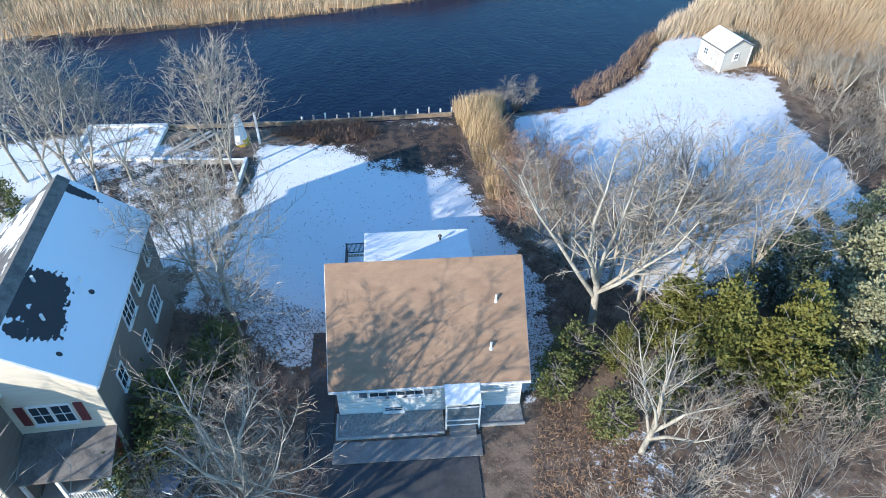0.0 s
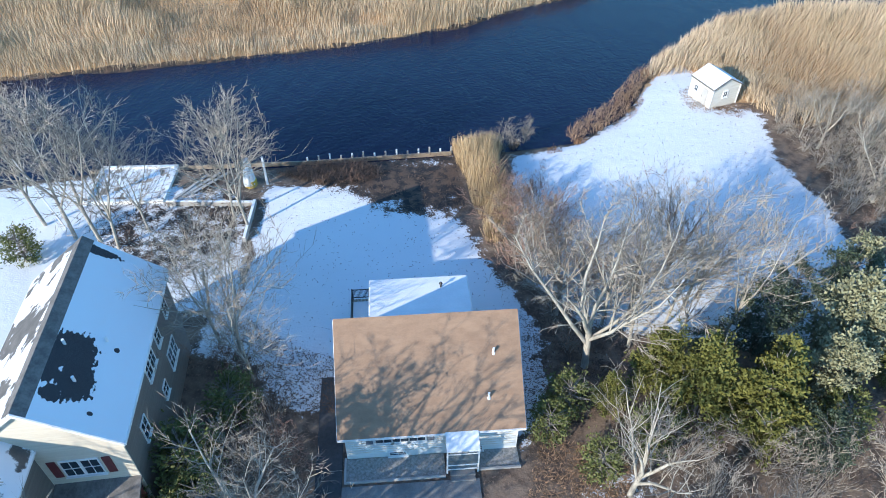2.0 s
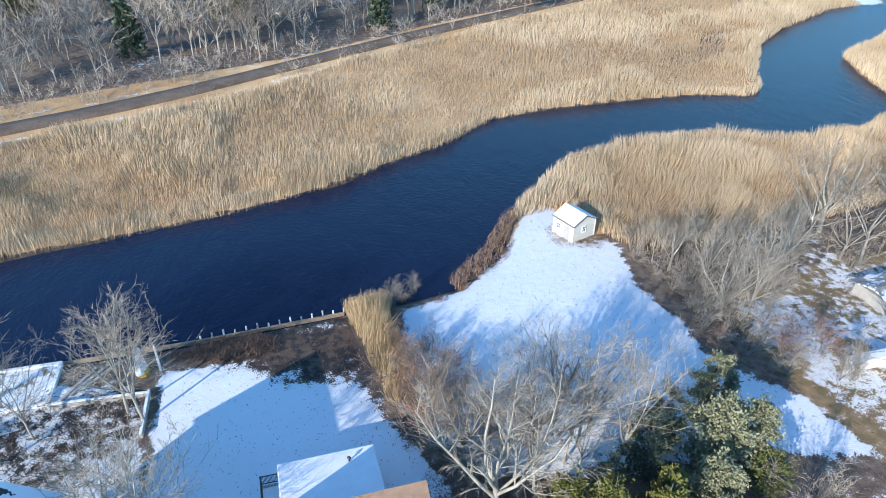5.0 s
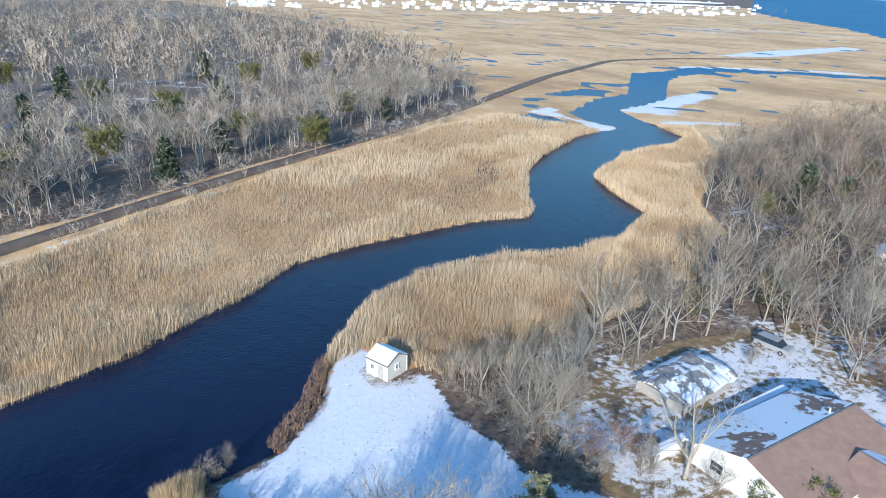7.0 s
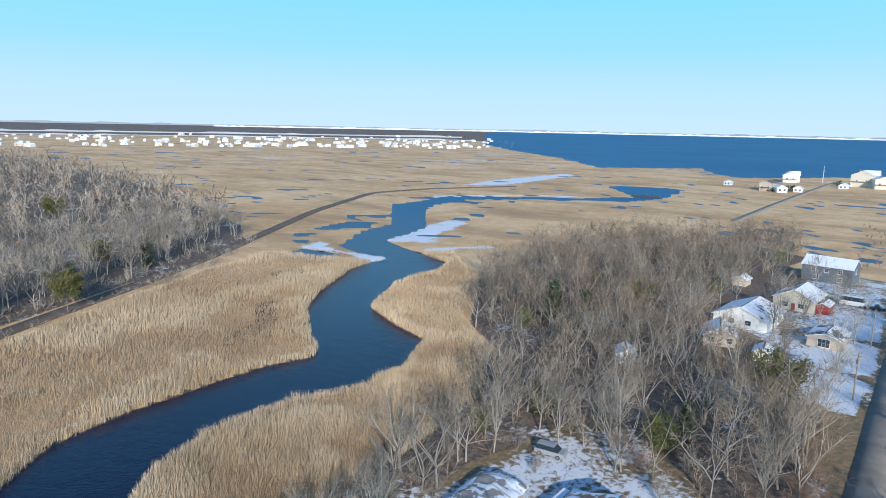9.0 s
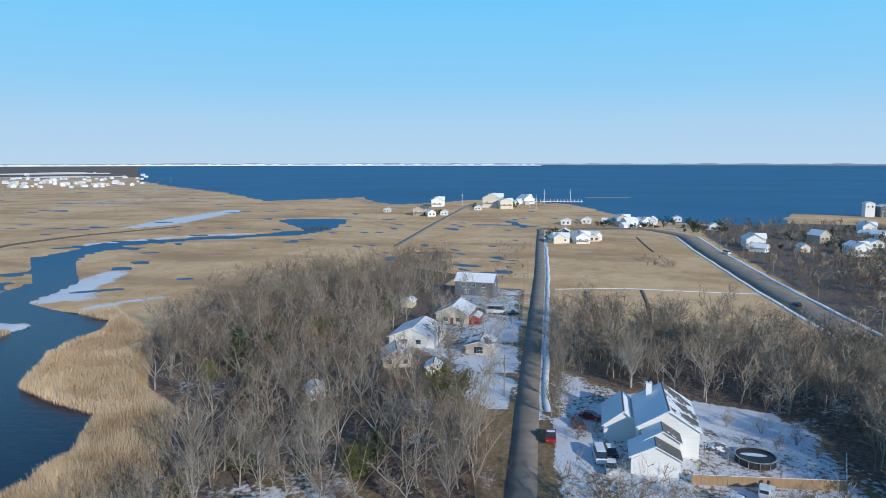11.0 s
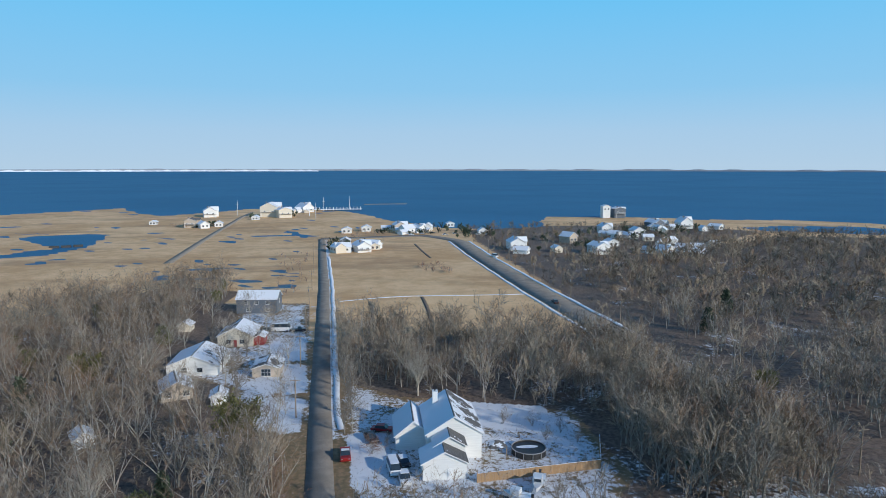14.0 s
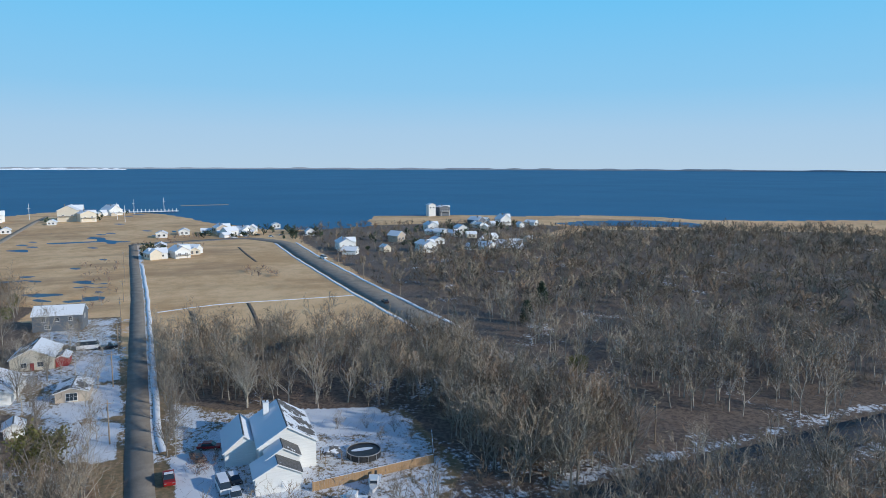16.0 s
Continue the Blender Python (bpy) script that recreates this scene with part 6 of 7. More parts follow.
suv = park(vehicle("car", "silver sport utility car parked among trees", P_SILVER, 4.7, 1.9, 1.75, "suv"), 81.2, 47.2, 100, Z)
van = park(vehicle("van", "white van with snow on its roof", P_WHITE, 5.2, 2.0, 2.2, "van", True), 110.0, -3.0, 8)
park(vehicle("car", "black car with a snow-covered roof", P_BLACK, 4.6, 1.85, 1.5, "car", True), 112.5, -4.9, 12)
park(vehicle("car", "white pickup truck under snow", P_WHITE, 5.3, 1.95, 1.7, "truck", True), 106.3, -4.8, 4)
park(vehicle("car", "dark red car beside a snowy lawn", P_REDC, 4.5, 1.8, 1.45), 128.5, -1.2, 75)
park(vehicle("car", "dark car in a snowy yard", P_BLACK, 4.6, 1.8, 1.5), 124, 1.0, 20)
truck = park(vehicle("car", "red pickup truck at the roadside", P_REDC, 5.2, 1.95, 1.8, "truck", True), 116.6, 5.9, 4)
park(vehicle("car", "pale blue car half hidden in shrubs", P_BLUE, 4.5, 1.8, 1.5), -11.2, 16.6, 75)
camper = park(vehicle("van", "white motor home parked in a drive", P_WHITE, 6.5, 2.3, 2.8, "van"), 216, 31, 90)
park(vehicle("car", "black pickup truck in a drive", P_BLACK, 5.4, 1.95, 1.8, "truck"), 215, 25.5, 95)
park(vehicle("car", "dark car on the wide road", P_BLACK, 4.6, 1.85, 1.5), 208, -77, 184)
park(vehicle("car", "black car driving on the wide road", P_BLACK, 4.6, 1.85, 1.5), 252, -72.5, 184)
park(vehicle("car", "dark car on the side road", P_BLACK, 4.6, 1.85, 1.5), 88, -122, 95)
park(vehicle("car", "light blue van near the wide road", P_WHITE, 5.4, 2, 2.2, "van"), 388, -73, 20)
for k in range(7):
    park(vehicle("car", "small parked car near the beach", (P_WHITE, P_SILVER, P_BLACK)[k % 3], 4.5, 1.85, 1.5), 520 + 7 * (k % 3), -30 - 9 * k, 90)

# ---- houses along the street and shore ----
W2 = [("f", 0, 4.4, 1.0, 1.3), ("f", -2, 1.7, 1.0, 1.3), ("f", 2, 1.7, 1.0, 1.3), ("b", -2, 1.7, 1.2, 1.3), ("b", 2, 1.7, 1.2, 1.3), ("a", 0, 1.7, 1.2, 1.3)]
W1 = [("f", -2, 1.6, 1.4, 1.2), ("f", 2, 1.6, 1.4, 1.2), ("b", -2, 1.6, 1.4, 1.2), ("b", 2.5, 1.6, 1.4, 1.2), ("a", -2, 1.6, 1.4, 1.2)]
# low house with the wide white-edged roof and its flat garage
hip = house("house", "low white house with one snowy and one bare brown roof slope", 61.6, 30.3, 2, 17.0, 12.4, 2.75, 4.75, M_WHITE, R_BROWN_SNOW, R_CLAY, [("f", -3, 1.5, 1.4, 1.1), ("f", 3, 1.5, 1.4, 1.1), ("b", -5, 1.5, 1.4, 1.1), ("k", 2, 1.5, 1.4, 1.1)], [("a", -2, M_TRIM)], over=.5)
bm = bmesh.new()
rod(bm, (5.2, .5, 4.3), (5.2, .5, 5.3), .1)
part("vent_pipe", bm, M_TRIM, hip, "white roof vent pipe")
wing = house("house_wing", "brown-roofed wing of the low white house", 64.5, 22.8, 92, 6.0, 8.0, 2.6, 4.1, M_WHITE, R_CLAY, R_BROWN_SNOW, [("f", 0, 1.5, 1.6, 1.2)], over=.4)


def panel_fence(name, label, line, hgt, material, snow_top=False, step=2.4):
    """Posts with caps and a framed panel between each two."""
    f = thing(name, label, "fence")
    for (ax, ay), (bx_, by_) in zip(line, line[1:]):
        d = math.hypot(bx_ - ax, by_ - ay)
        n = max(1, round(d / step))
        g = math.degrees(math.atan2(by_ - ay, bx_ - ax))
        bm = bmesh.new()
        box(bm, 0, 0, hgt / 2, d / n - .14, .05, hgt - .2)
        box(bm, 0, 0, hgt - .08, d / n - .14, .09, .12)
        box(bm, 0, 0, .12, d / n - .14, .09, .12)
        me = finish(bm, "panel", material)
        bm = bmesh.new()
        box(bm, 0, 0, hgt / 2 + .04, .14, .14, hgt + .08)
        box(bm, 0, 0, hgt + .1, .18, .18, .05)
        mp = finish(bm, "post", material)
        for k in range(n):
            u = (k + .5) / n
            part("panel", me, None, f).matrix_basis = pose(ax + (bx_ - ax) * u, ay + (by_ - ay) * u, Z, 0, 0, g)
            u = k / n
            part("post", mp, None, f).matrix_basis = pose(ax + (bx_ - ax) * u, ay + (by_ - ay) * u, Z, 0, 0, g)
    return f


hf = panel_fence("fence", "white vinyl panel fence with a wide snowy cap", [(47.5, 37.4), (71.8, 38.9), (74.4, 24.6)], 1.5, M_TRIM)
for (ax, ay), (bx_, by_) in (((47.5, 37.4), (71.8, 38.9)), ((72.2, 38.4), (74.4, 24.6))):
    bm = bmesh.new()
    box(bm, (ax + bx_) / 2, (ay + by_) / 2, Z + 1.72, math.hypot(bx_ - ax, by_ - ay), 1.0, .14, math.atan2(by_ - ay, bx_ - ax))
    part("snow_cap", bm, M_SNOW, hf, "wide cap under snow", .04)
flat = thing("garage", "flat-roofed garage with a sagging snowy tarpaulin", "garage", pose(63, 46, Z, 0, 0, 8))
bm = bmesh.new()
box(bm, 0, 0, .7, 10.5, 6.4, 1.4)
part("wall", bm, M_GREYWOOD, flat)
bm = bmesh.new()
bmesh.ops.create_grid(bm, x_segments=16, y_segments=10, size=.5, matrix=Matrix.Translation((0, 0, 1.5)) @ Matrix.Diagonal((11.6, 7.4, 1, 1)))
for v in bm.verts:
    v.co.z += 1.1 * (1 - (v.co.y / 3.7) ** 2) * (1 - .5 * (v.co.x / 5.8) ** 2) + .35 * noise.noise(v.co * .5) + .14 * noise.noise(v.co * 1.7)
bmesh.ops.solidify(bm, geom=bm.faces[:], thickness=.12)
part("roof", bm, snowy("tarpaulin_snow", (.20, .19, .18), (.3, .28, .26), .5, .4), flat, "grey tarpaulin half under snow")
for k in range(4):
    bm = bmesh.new()
    rod(bm, (-5.2 + k * 3.3, -3.5, 1.75), (-4.9 + k * 3.3, -.2, 2.75 - .5 * (k in (0, 3))), .09, 6)
    part("batten", bm, M_GREYWOOD, flat)

# white house with stepped gables
wh1 = house("house", "white two-storey house with stepped gables and snow on its roofs", 121.5, -14.6, 0, 15, 10.4, 5.2, 8.4, M_WHITE, R_WHITE, R_SNOW_HALF, [("b", -4, 3.9, 1, 1.3), ("b", 1, 3.9, 1, 1.3), ("b", -2, 1.5, 1.8, 1.8), ("a", 0, 1.6, 1, 1.3)], chimney=(4.5, 2.6, 1.3, 9.3))
house("house_wing", "white middle wing with a snowy gable roof", 112.4, -13.3, 0, 5.0, 5.6, 4.6, 6.3, M_WHITE, R_WHITE, R_SNOW_LITTLE, [])
house("house_wing", "white garage wing with a snowy gable roof", 108.9, -11.9, 0, 6.0, 7.8, 3.2, 5.2, M_WHITE, R_WHITE, R_SNOW_LITTLE, [], [("f", -1.0, M_TRIM)])
house("house_wing", "white rear wing under smooth snow", 124.5, -7.2, 0, 11, 7.0, 3.0, 5.8, M_WHITE, R_WHITE, R_WHITE, [("a", -2, 1.6, 1.2, 1.2)])
pool = thing("pool", "round above-ground pool with a dark winter cover", "pool", pose(115.2, -29.2, Z))
bm = bmesh.new()
bmesh.ops.create_cone(bm, cap_ends=False, segments=36, radius1=3.3, radius2=3.3, depth=1.2, matrix=Matrix.Translation((0, 0, .6)))
bmesh.ops.solidify(bm, geom=bm.faces[:], thickness=.12)
part("wall", bm, M_DARK, pool)
bm = bmesh.new()
bmesh.ops.create_circle(bm, cap_ends=True, segments=36, radius=3.2, matrix=Matrix.Translation((0, 0, 1.0)))
part("cover", bm, M_DARK, pool, "black pool cover")
bm = bmesh.new()
bmesh.ops.create_circle(bm, cap_ends=True, segments=14, radius=1.0, matrix=Matrix.Translation((.6, .2, 1.02)) @ Matrix.Diagonal((.7, 2.2, 1, 1)))
part("ice", bm, M_SNOW, pool, "patch of snowy ice")
for k in range(12):
    g = k * math.pi / 6
    bm = bmesh.new()
    box(bm, 3.4 * math.cos(g), 3.4 * math.sin(g), .62, .12, .12, 1.3, g)
    part("upright", bm, M_STEEL, pool)
bm = bmesh.new()
bmesh.ops.create_cone(bm, cap_ends=False, segments=36, radius1=3.42, radius2=3.42, depth=.08, matrix=Matrix.Translation((0, 0, 1.22)))
bmesh.ops.solidify(bm, geom=bm.faces[:], thickness=.2)
part("rim", bm, M_GREYWOOD, pool)
gz = thing("canopy", "square garden canopy with a grey roof and open sides", "canopy", pose(114.6, -22.7, Z, 0, 0, 5))
bm = bmesh.new()
bmesh.ops.create_cone(bm, cap_ends=True, segments=4, radius1=2.6, radius2=.3, depth=.8, matrix=Matrix.Translation((0, 0, 2.7)) @ Matrix.Rotation(math.pi / 4, 4, "Z"))
part("roof", bm, R_SNOW_HALF, gz)
for sx in (-1, 1):
    for sy in (-1, 1):
        bm = bmesh.new()
        box(bm, sx * 1.6, sy * 1.6, 1.15, .12, .12, 2.4)
        part("post", bm, M_WOOD, gz)
fen = thing("fence", "stained wooden board fence round the snowy yard", "fence")
fpts = [(104.2, -17.4), (107.4, -40.8), (118.5, -44.4)]
for (ax, ay), (bx_, by_) in zip(fpts, fpts[1:]):
    n = int(math.hypot(bx_ - ax, by_ - ay) / .30)
    g = math.atan2(by_ - ay, bx_ - ax)
    bm = bmesh.new()
    box(bm, 0, 0, 0, .28, .035, 1.7)
    board = finish(bm, "board", M_FENCE)
    for k in range(n):
        u = (k + .5) / n
        b = part("board", board, M_FENCE, fen)
        b.matrix_basis = pose(ax + (bx_ - ax) * u, ay + (by_ - ay) * u, Z + .85 + .02 * math.sin(k * 2.3), 0, 0, math.degrees(g))
    for k in range(0, n + 1, 8):
        u = k / n
        bm = bmesh.new()
        box(bm, ax + (bx_ - ax) * u, ay + (by_ - ay) * u, Z + .9, .13, .13, 2.0)
        part("post", bm, M_FENCE, fen)
    bm = bmesh.new()
    box(bm, (ax + bx_) / 2, (ay + by_) / 2, Z + 1.73, math.hypot(bx_ - ax, by_ - ay), .14, .06, g)
    part("snow", bm, M_SNOW, fen)


def boat(name, label, L=6.5):
    b = thing(name, label, "boat")
    bm = bmesh.new()
    n = 9
    rings = []
    for i in range(n):
        u = i / (n - 1)
        w = 1.1 * (1 - u ** 3.2) + .02
        x = -L / 2 + L * u
        rings.append([bm.verts.new((x, s * w * k, z + .25 * u * u)) for s, k, z in ((-1, 1, 1.15), (-1, .75, .45), (1, 0, .2), (1, .75, .45), (1, 1, 1.15))])
    for r1, r2 in zip(rings, rings[1:]):
        for k in range(4):
            bm.faces.new((r1[k], r1[k + 1], r2[k + 1], r2[k]))
        bm.faces.new((r1[4], r1[0], r2[0], r2[4]))
    bm.faces.new(rings[0])
    bmesh.ops.recalc_face_normals(bm, faces=bm.faces[:])
    part("hull", bm, P_WHITE, b)
    bm = bmesh.new()
    box(bm, .2, 0, 1.7, 1.7, 1.5, .9)
    part("cabin", bm, P_WHITE, b, "", .1)
    bm = bmesh.new()
    box(bm, 1.0, 0, 1.75, .2, 1.2, .5)
    part("windscreen", bm, M_GLASS, b)
    bm = bmesh.new()
    box(bm, -L / 2 - .2, 0, 1.1, .45, .4, 1.1)
    part("outboard", bm, M_DARK, b, "black outboard motor", .05)
    for s in (-.7, .7):
        bm = bmesh.new()
        rod(bm, (-1, s - .1, .3), (-1, s + .1, .3), .3, 10)
        part("trailer_wheel", bm, M_DARK, b)
    return b


park(boat("boat", "white cabin boat on a trailer in the snow"), 101.5, -27.6, 160, Z)
park(boat("boat", "small white boat under snow near the fence", 5), 97.5, -23, 60, Z)


def utility_pole(x, y, turn, hgt=9.5, group="poles along the street"):
    p = thing("utility_pole", "weathered wooden utility pole with a crossarm", "utility pole", pose(x, y, Z - .2, 0, 0, turn), group)
    bm = bmesh.new()
    rod(bm, (0, 0, 0), (0, 0, hgt), .16, 8, .1)
    part("shaft", bm, M_WOOD, p)
    bm = bmesh.new()
    box(bm, 0, 0, hgt - .8, .12, 2.2, .12)
    part("crossarm", bm, M_WOOD, p)
    bm = bmesh.new()
    rod(bm, (.25, .1, hgt - 2.4), (.25, .1, hgt - 1.5), .22, 10)
    part("transformer", bm, M_STEEL, p)
    return p


for x, y in ((101, 17.2), (138, 17.5), (176, 20.5), (212, 22.5), (250, 25), (290, 27.5), (340, 31), (395, 36)):
    utility_pole(x, y, 4)
for x, y in ((216, -86), (262, -82), (310, -78), (360, -76), (410, -73), (100, -86), (82, -112)):
    utility_pole(x, y, 4, 9.5, "poles along the wide road")

# street houses
house("house", "pale yellow house with a snowy roof and red door wing", 205, 42.5, 0, 13, 10.5, 3.4, 6.0, M_CREAM, R_SNOW_HALF, R_WHITE, W1, [("f", 0, M_RED)])
house("house_wing", "red-walled lean-to beside the yellow house", 203, 35.6, 0, 6, 3.0, 2.5, 3.2, M_RED, R_SNOW_HALF, R_WHITE, [])
house("house", "slate-blue two-storey house with a white gable and snowy roof", 249, 43.5, 86, 15, 9.0, 5.6, 8.2, M_BLUESIDE, R_WHITE, R_WHITE, [("a", -4, 4.2, 1.2, 1.3), ("a", 0, 4.2, 1.2, 1.3), ("a", 4, 4.2, 1.2, 1.3), ("a", -4, 1.6, 1.2, 1.3), ("a", 3, 1.6, 1.6, 1.3), ("f", 0, 4.2, 1.2, 1.3)])
house("house", "low white house with a wide snowy hip roof", 178, 48, 0, 15, 13, 2.8, 5.4, M_WHITE, R_WHITE, R_SNOW_MOST, W1)
house("house", "small house half hidden by trees with snow on its roof", 156, 48, 20, 9, 7, 2.6, 4.6, M_TANSIDE, R_WHITE, R_SNOW_MOST, W1)
house("shed", "garden shed with a snowy roof", 150, 36.5, 10, 4.5, 3.6, 2.2, 3.2, M_TRIM, R_WHITE, R_WHITE, [], category="shed")
house("shed", "small pale shed behind the yellow house", 221, 63, 0, 5, 4, 2.3, 3.4, M_CREAM, R_WHITE, R_WHITE, [], category="shed")
house("shed", "white shed with snow on its roof among trees", 128, 58, 30, 5, 3.6, 2.2, 3.3, M_TRIM, R_WHITE, R_WHITE, [], category="shed")
house("garage", "low snow-roofed garage by the street", 172, 28.5, 0, 9, 7, 2.5, 3.6, M_TANSIDE, R_SNOW_HALF, R_SNOW_HALF, [("f", 0, 1.3, 2.4, 1.8)], category="garage")

# beach and marina houses
def shore_house(x, y, turn, L, W, eave, ridge, walls, label, roofs=None, stilts=0.0, group="houses by the bay"):
    h = house("house", label, x, y, turn, L, W, eave + stilts, ridge + stilts, walls, roofs or R_WHITE, roofs or R_WHITE,
              [("f", -W * .22, eave * .55 + stilts, 1.5, 1.5), ("f", W * .22, eave * .55 + stilts, 1.5, 1.5), ("b", -L * .25, eave * .55 + stilts, 1.6, 1.5), ("b", L * .2, eave * .55 + stilts, 1.6, 1.5)], over=.5, group=group)
    if L < 12:
        return h
    # a cross gable, a balcony and a small dormer
    z0, z1, w = eave + stilts, ridge + stilts - .3, min(W, L) * .42
    bm = bmesh.new()
    prism(bm, [(-w / 2, -.3), (w / 2, -.3), (w / 2, z0), (0, z1), (-w / 2, z0)], -W / 2 - 2.6, 0)
    bm.transform(Matrix.Translation((L * .18, 0, 0)) @ Matrix.Rotation(math.pi / 2, 4, "Z"))
    part("gable_wing", bm, walls, h)
    for s in (-1, 1):
        bm = bmesh.new()
        e = w / 2 + .4
        ze = z1 - (z1 - z0) / (w / 2) * e
        prism(bm, [(0, z1 + .05), (s * e, ze + .05), (s * e, ze + .25), (0, z1 + .25)], -W / 2 - 3.0, 0)
        bm.transform(Matrix.Translation((L * .18, 0, 0)) @ Matrix.Rotation(math.pi / 2, 4, "Z"))
        part("gable_roof", bm, roofs or R_WHITE, h)
    window(h, (L * .18, -W / 2 - 2.6, z0 * .7), (0, -1), 1.5, 1.5)
    bm = bmesh.new()
    box(bm, -L / 2 - 1.1, 0, z0 * .5, 2.1, W * .9, .25)
    deck_ = part("balcony", bm, M_GREYWOOD, h)
    bm = bmesh.new()
    box(bm, -L / 2 - 2.1, 0, z0 * .5 + 1.0, .12, W * .9, .14)
    for k in range(7):
        box(bm, -L / 2 - 2.1, W * .9 * (k / 6 - .5), z0 * .5 + .5, .12, .12, 1.0)
    part("railing", bm, M_TRIM, deck_)
    for k in (-.4, .4):
        bm = bmesh.new()
        box(bm, -L / 2 - 2.0, W * k, z0 * .25 - .2, .22, .22, z0 * .5)
        part("post", bm, M_TRIM, h)
    bm = bmesh.new()
    box(bm, -L * .22, W * .18, ridge + stilts + .2, 1.0, .8, 1.8)
    part("chimney", bm, M_CONCRETE, h)
    return h


SH = [(424, 8, 20, 13, 9, 4.4, 7, M_WHITE, "white bay house with a snowy roof"), (436, 0, 10, 9, 7, 2.8, 4.6, M_CREAM, "low cream cottage under snow"),
      (425, -94, 0, 15, 10, 5.6, 8.4, M_WHITE, "white two-storey beach house with decks"), (404, -93, 60, 9, 7, 2.8, 4.8, M_WHITE, "white cottage under snow by the road"),
      (400, -142, 10, 13, 9, 5.4, 7.6, M_WHITE, "white beach house with a long balcony"), (459, -140, 30, 10, 8, 5.2, 8.2, M_TANSIDE, "tan beach house with a steep roof"),
      (529, -192, 0, 13, 9, 5.4, 8, M_WHITE, "white bay house with many gables"), (392, -182, 20, 12, 9, 3.4, 6, M_WHITE, "low white house beside the woods"),
      (380, -196, 50, 11, 8, 3.2, 5.8, M_BLUESIDE, "grey-blue house with a snowy roof"), (563, -250, 20, 14, 10, 5.6, 8.4, M_BLUESIDE, "grey-blue house with a white roof on the shore"),
      (560, -276, 0, 13, 11, 6, 10.4, M_WHITE, "tall white house with a steep gable"), (548, -300, 30, 11, 8, 3.2, 5.2, M_WHITE, "low white house by the lagoon"),
      (488, -196, 0, 22, 7, 2.8, 4.4, M_WHITE, "long low white building under snow"), (734, 176, 15, 20, 13, 7, 11, M_WHITE, "large white bay house"),
      (735, 112, 0, 26, 18, 11, 15.5, M_CREAM, "large cream marina building with a lookout"), (720, 96, 20, 20, 14, 8.5, 11, M_CREAM, "cream marina house with balconies"),
      (806, 82, 30, 22, 14, 6, 11, M_WHITE, "white boat hall with a steep snowy roof"), (690, 120, 0, 9, 7, 3, 5, M_WHITE, "small white hut by the marsh road"),
      (600, 150, 30, 11, 8, 4, 6.4, M_WHITE, "white cottage beside the marsh road"), (615, 140, 10, 10, 7, 3.2, 5.2, M_WHITE, "small white cottage with snow on its roof"),
      (560, -22, 10, 14, 10, 5.4, 8, M_TANSIDE, "tan beach house with snowy roofs"), (545, -38, 30, 12, 9, 4.4, 7, M_WHITE, "white beach house near the car park"),
      (560, 6, 0, 10, 8, 3.4, 5.4, M_WHITE, "white shore cottage under snow"), (470, 20, 0, 9, 7, 2.8, 4.6, M_BLUESIDE, "grey-blue cottage by the street"),
      (525, -88, 0, 8, 7, 3.4, 5.8, M_WHITE, "small white gabled cottage"), (545, 22, 0, 9, 8, 3.4, 5.2, M_WHITE, "pale cottage at the end of the street"),
      (486, -150, 0, 9, 7, 3, 5, M_TANSIDE, "tan cottage among shrubs"), (440, -165, 0, 10, 8, 3.2, 5, M_WHITE, "white cottage among shrubs"), (640, 205, 0, 7, 6, 2.8, 4.2, M_WHITE, "tiny white hut on the marsh"),
      (598, -70, 0, 9, 7, 3, 4.6, M_WHITE, "white pavilion on the beach"), (505, -210, 0, 11, 9, 4.5, 7, M_WHITE, "white bay house with a balcony"), (575, -262, 40, 10, 8, 4.2, 6.6, M_WHITE, "white shore house behind others")]
for row in SH:
    shore_house(*row[:8], row[8])
shore_house(610, 163, 5, 15, 10, 6.5, 8.4, M_TANSIDE, "tall tan house with a dark roof on the marsh", R_GREY)
stilt = shore_house(684, -262, 0, 13, 12, 5.5, 7.2, M_BLUESIDE, "pale green stilt house on the point", R_WHITE, 4.5)
shore_house(684, -248, 0, 9, 8, 6.5, 8.2, M_WHITE, "white tower house on stilts at the point", R_WHITE, 6)
pier = thing("pier", "white wooden pier with pilings in the bay", "pier")
bm = bmesh.new()
box(bm, 836, 44, 1.2, 10, 60, .4, .1)
part("deck", bm, M_TRIM, pier)
for k in range(14):
    bm = bmesh.new()
    rod(bm, (838 - k * .4, 16 + k * 4.2, -2), (838 - k * .4, 16 + k * 4.2, 4.0), .35, 6)
    part("piling", bm, M_TRIM, pier)
brk = thing("breakwater", "thin pale breakwater in the bay", "breakwater")
bm = bmesh.new()
box(bm, 960, -18, 0, 4, 62, 1.6, .1)
part("wall", bm, M_CONCRETE, brk, "", .3)
barge = thing("barge", "row of dark barges moored in the marsh creek", "barge")
for k in range(3):
    bm = bmesh.new()
    box(bm, 463 + k * 3.2, 214 - k * 6.4, .6, 3.0, 6.0, 1.6, .45)
    part("hull", bm, M_DARK, barge, "", .15)
for x, y in ((736, 70), (752, 150), (815, 60), (700, 60), (850, 30)):
    p = thing("mast", "tall thin mast beside the marina", "mast", pose(x, y, 0))
    bm = bmesh.new()
    rod(bm, (0, 0, -1), (0, 0, 17), .28, 6, .12)
    part("shaft", bm, M_TRIM, p)
    bm = bmesh.new()
    box(bm, 0, 0, 12, .2, 3, .2)
    part("yard", bm, M_TRIM, p)

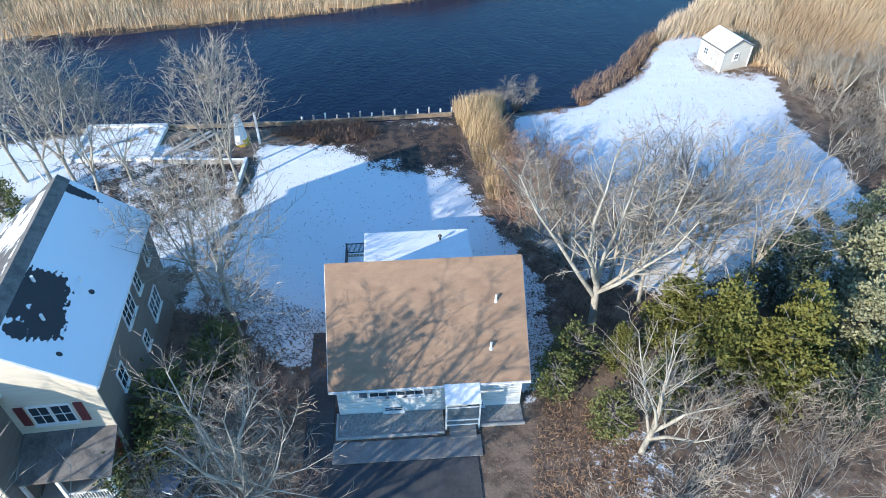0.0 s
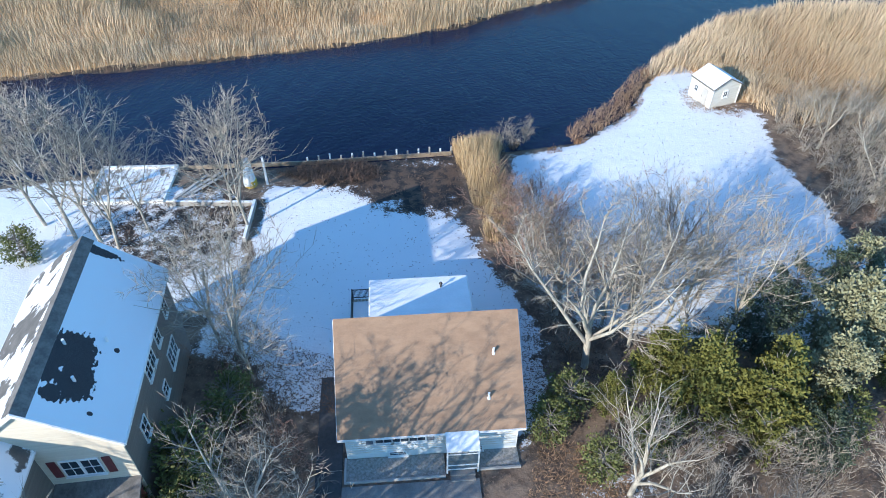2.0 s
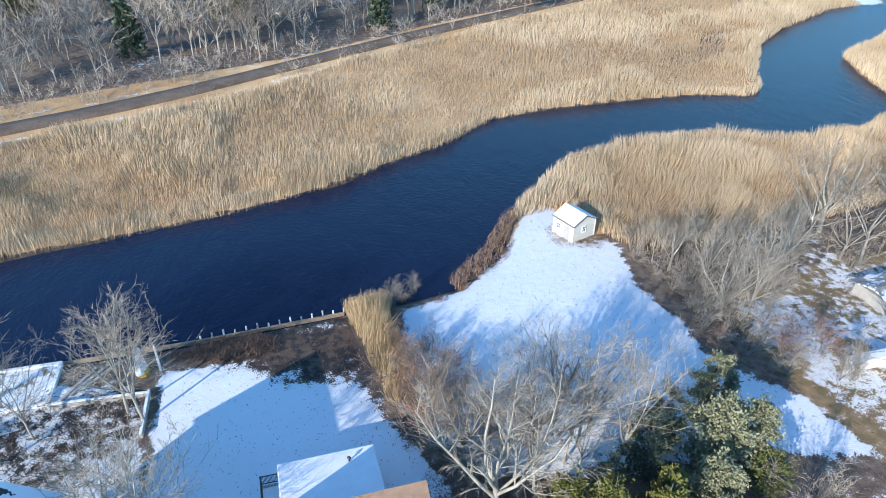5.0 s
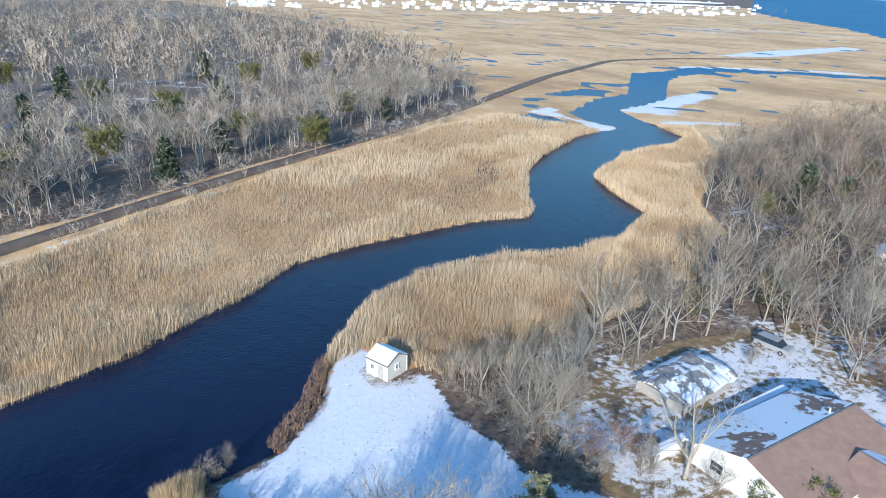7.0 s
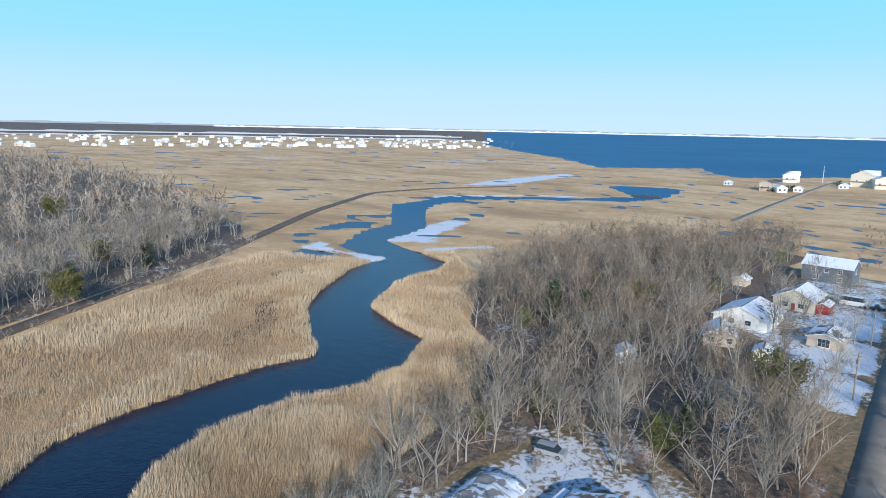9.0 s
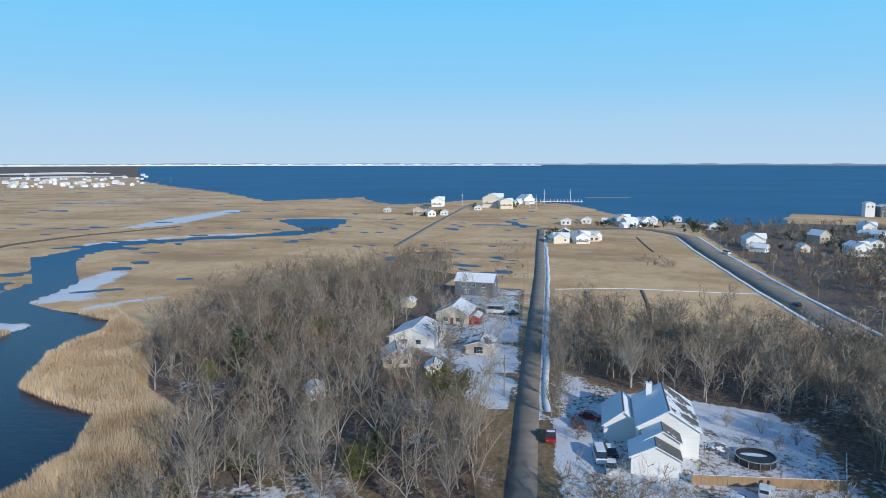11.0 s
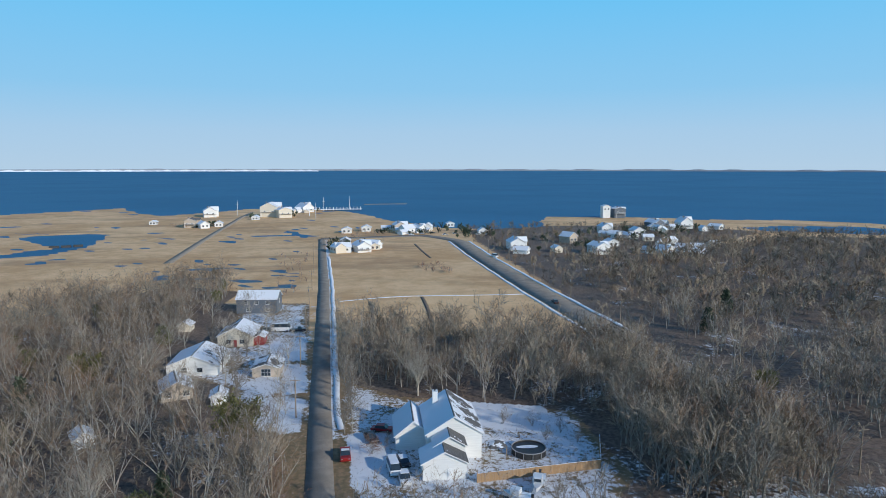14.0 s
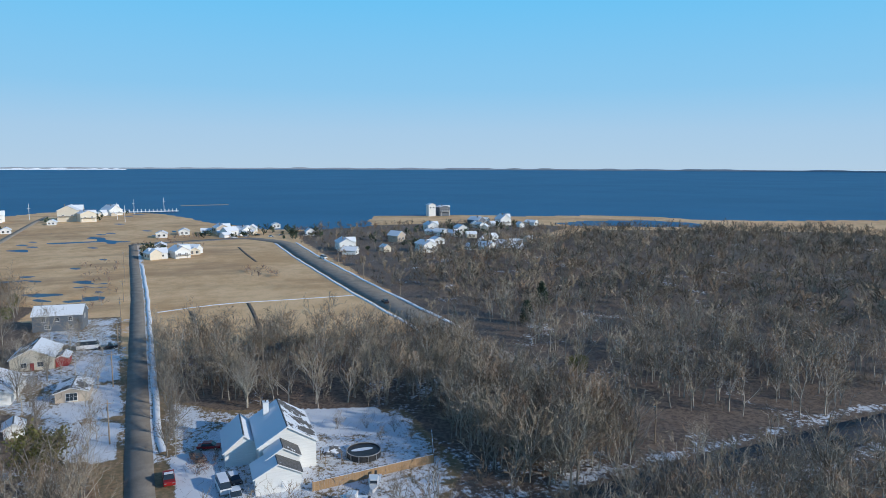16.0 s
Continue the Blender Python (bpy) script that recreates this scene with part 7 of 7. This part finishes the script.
# the town across the marsh
def far_house(label, L, W, eave, ridge, walls):
    h = thing("house", label, "house", group="houses of the far town")
    bm = bmesh.new()
    prism(bm, [(-W / 2, -1), (W / 2, -1), (W / 2, eave), (0, ridge - .1), (-W / 2, eave)], -L / 2, L / 2)
    part("wall", bm, walls, h)
    rise = (ridge - eave) / (W / 2)
    for s in (1, -1):
        bm = bmesh.new()
        prism(bm, [(0, ridge), (s * (W / 2 + .5), eave - .5 * rise), (s * (W / 2 + .5), eave - .5 * rise + .3), (0, ridge + .35)], -L / 2 - .5, L / 2 + .5)
        part("roof", bm, R_WHITE, h)
    for s in (-1, 1):
        bm = bmesh.new()
        box(bm, s * L * .22, -W / 2, eave * .55, 1.8, .12, 1.6)
        part("window", bm, M_GLASS, h)
    return h


TOWN = [far_house("white two-storey house with a snowy roof, far off", 14, 10, 5.5, 9, M_WHITE), far_house("pale far house under snow", 12, 9, 5, 8, M_CREAM), far_house("wide white far house with a low snowy roof", 18, 11, 4, 7.5, M_WHITE)]
trng = np.random.default_rng(5)
for k in range(250):
    u = trng.random()
    a = radians(12 + 41 * u)
    r = (1330 + 800 * trng.random() ** 1.5) / (.80 + .2 * math.cos(a - .3)) * (1 + .06 * u)
    if k % 9 == 0:
        r *= 1.35
    m = pose(r * math.sin(a), r * math.cos(a), 0, 0, 0, trng.uniform(0, 180))
    s = trng.uniform(.55, .95)
    if k < 3:
        TOWN[k].matrix_basis = m
    else:
        copy_thing(TOWN[k % 3], m).scale = (s, s, s)
tp = np.stack([(lambda a, r: (r * math.sin(a), r * math.cos(a)))(radians(5 + 50 * trng.random()), trng.uniform(1350, 2400)) for _ in range(500)])
wood("woodland", "dark trees among the houses of the far town", tp, (31, 32), 7, M_TWIG_DARK, .3, (3, 2, 3))
for k, (x, y) in enumerate(np.concatenate([spread(16, [(400, -105), (470, -120), (560, -230), (540, -290), (380, -215)]), spread(9, [(530, -5), (575, -10), (575, -55), (530, -50)]), spread(5, [(420, -5), (450, 0), (450, 22), (420, 24)]), spread(5, [(720, 90), (800, 70), (790, 110), (725, 130)])])):
    c = copy_thing(TOWN[k % 3], pose(x, y, Z - .1, 0, 0, 37 * k))
    tagged(c, "small pale house near the bay under snow", "house", "houses by the bay")
    s = trng.uniform(.5, .8)
    c.scale = (s, s, s)
bt = spread(170, [(400, -110), (480, -120), (560, -200), (540, -260), (420, -230), (380, -160)])
wood("brush", "bare shrubs between the beach houses", bt, (33, 34), 6, M_TWIG_BROWN, .1, (4, 3, 4), .9, (.6, 1.2), .15)
bt = spread(520, SCRUB)
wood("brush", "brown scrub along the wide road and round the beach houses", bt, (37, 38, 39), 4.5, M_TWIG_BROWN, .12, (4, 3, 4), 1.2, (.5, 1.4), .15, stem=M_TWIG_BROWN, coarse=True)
bt = np.concatenate([spread(70, [(400, -105), (470, -110), (590, -230), (560, -290), (390, -200)]), spread(26, [(530, 6), (590, -20), (585, -62), (525, -60)]), spread(14, [(415, -8), (470, -4), (470, 30), (415, 28)]), spread(16, [(596, 150), (640, 140), (640, 176), (600, 176)]), spread(12, [(700, 86), (815, 66), (800, 120), (720, 140)]), spread(26, [(500, -62), (560, -62), (560, -110), (500, -110)])])
wood("brush", "dark evergreen shrubs between the beach houses", bt, (40, 41, 42), 4.6, M_HOLLY, .42, (4, 4, 5), 1.0, (.5, 1.3), .1, stem=M_HOLLY, coarse=True)
bt = np.concatenate([spread(60, [(420, 20), (480, 40), (560, 20), (540, -10), (430, -6)]), spread(40, [(300, 30), (410, 40), (410, 60), (262, 40)]), spread(30, [(330, -40), (360, -36), (356, -22), (330, -26)]), spread(40, [(590, 140), (640, 150), (640, 190), (600, 180)])])
wood("brush", "low brown shrubs on the marsh", bt, (35, 36), 3.2, M_TWIG_RED, .08, (4, 3, 3), 1.0, (.6, 1.2), .12)
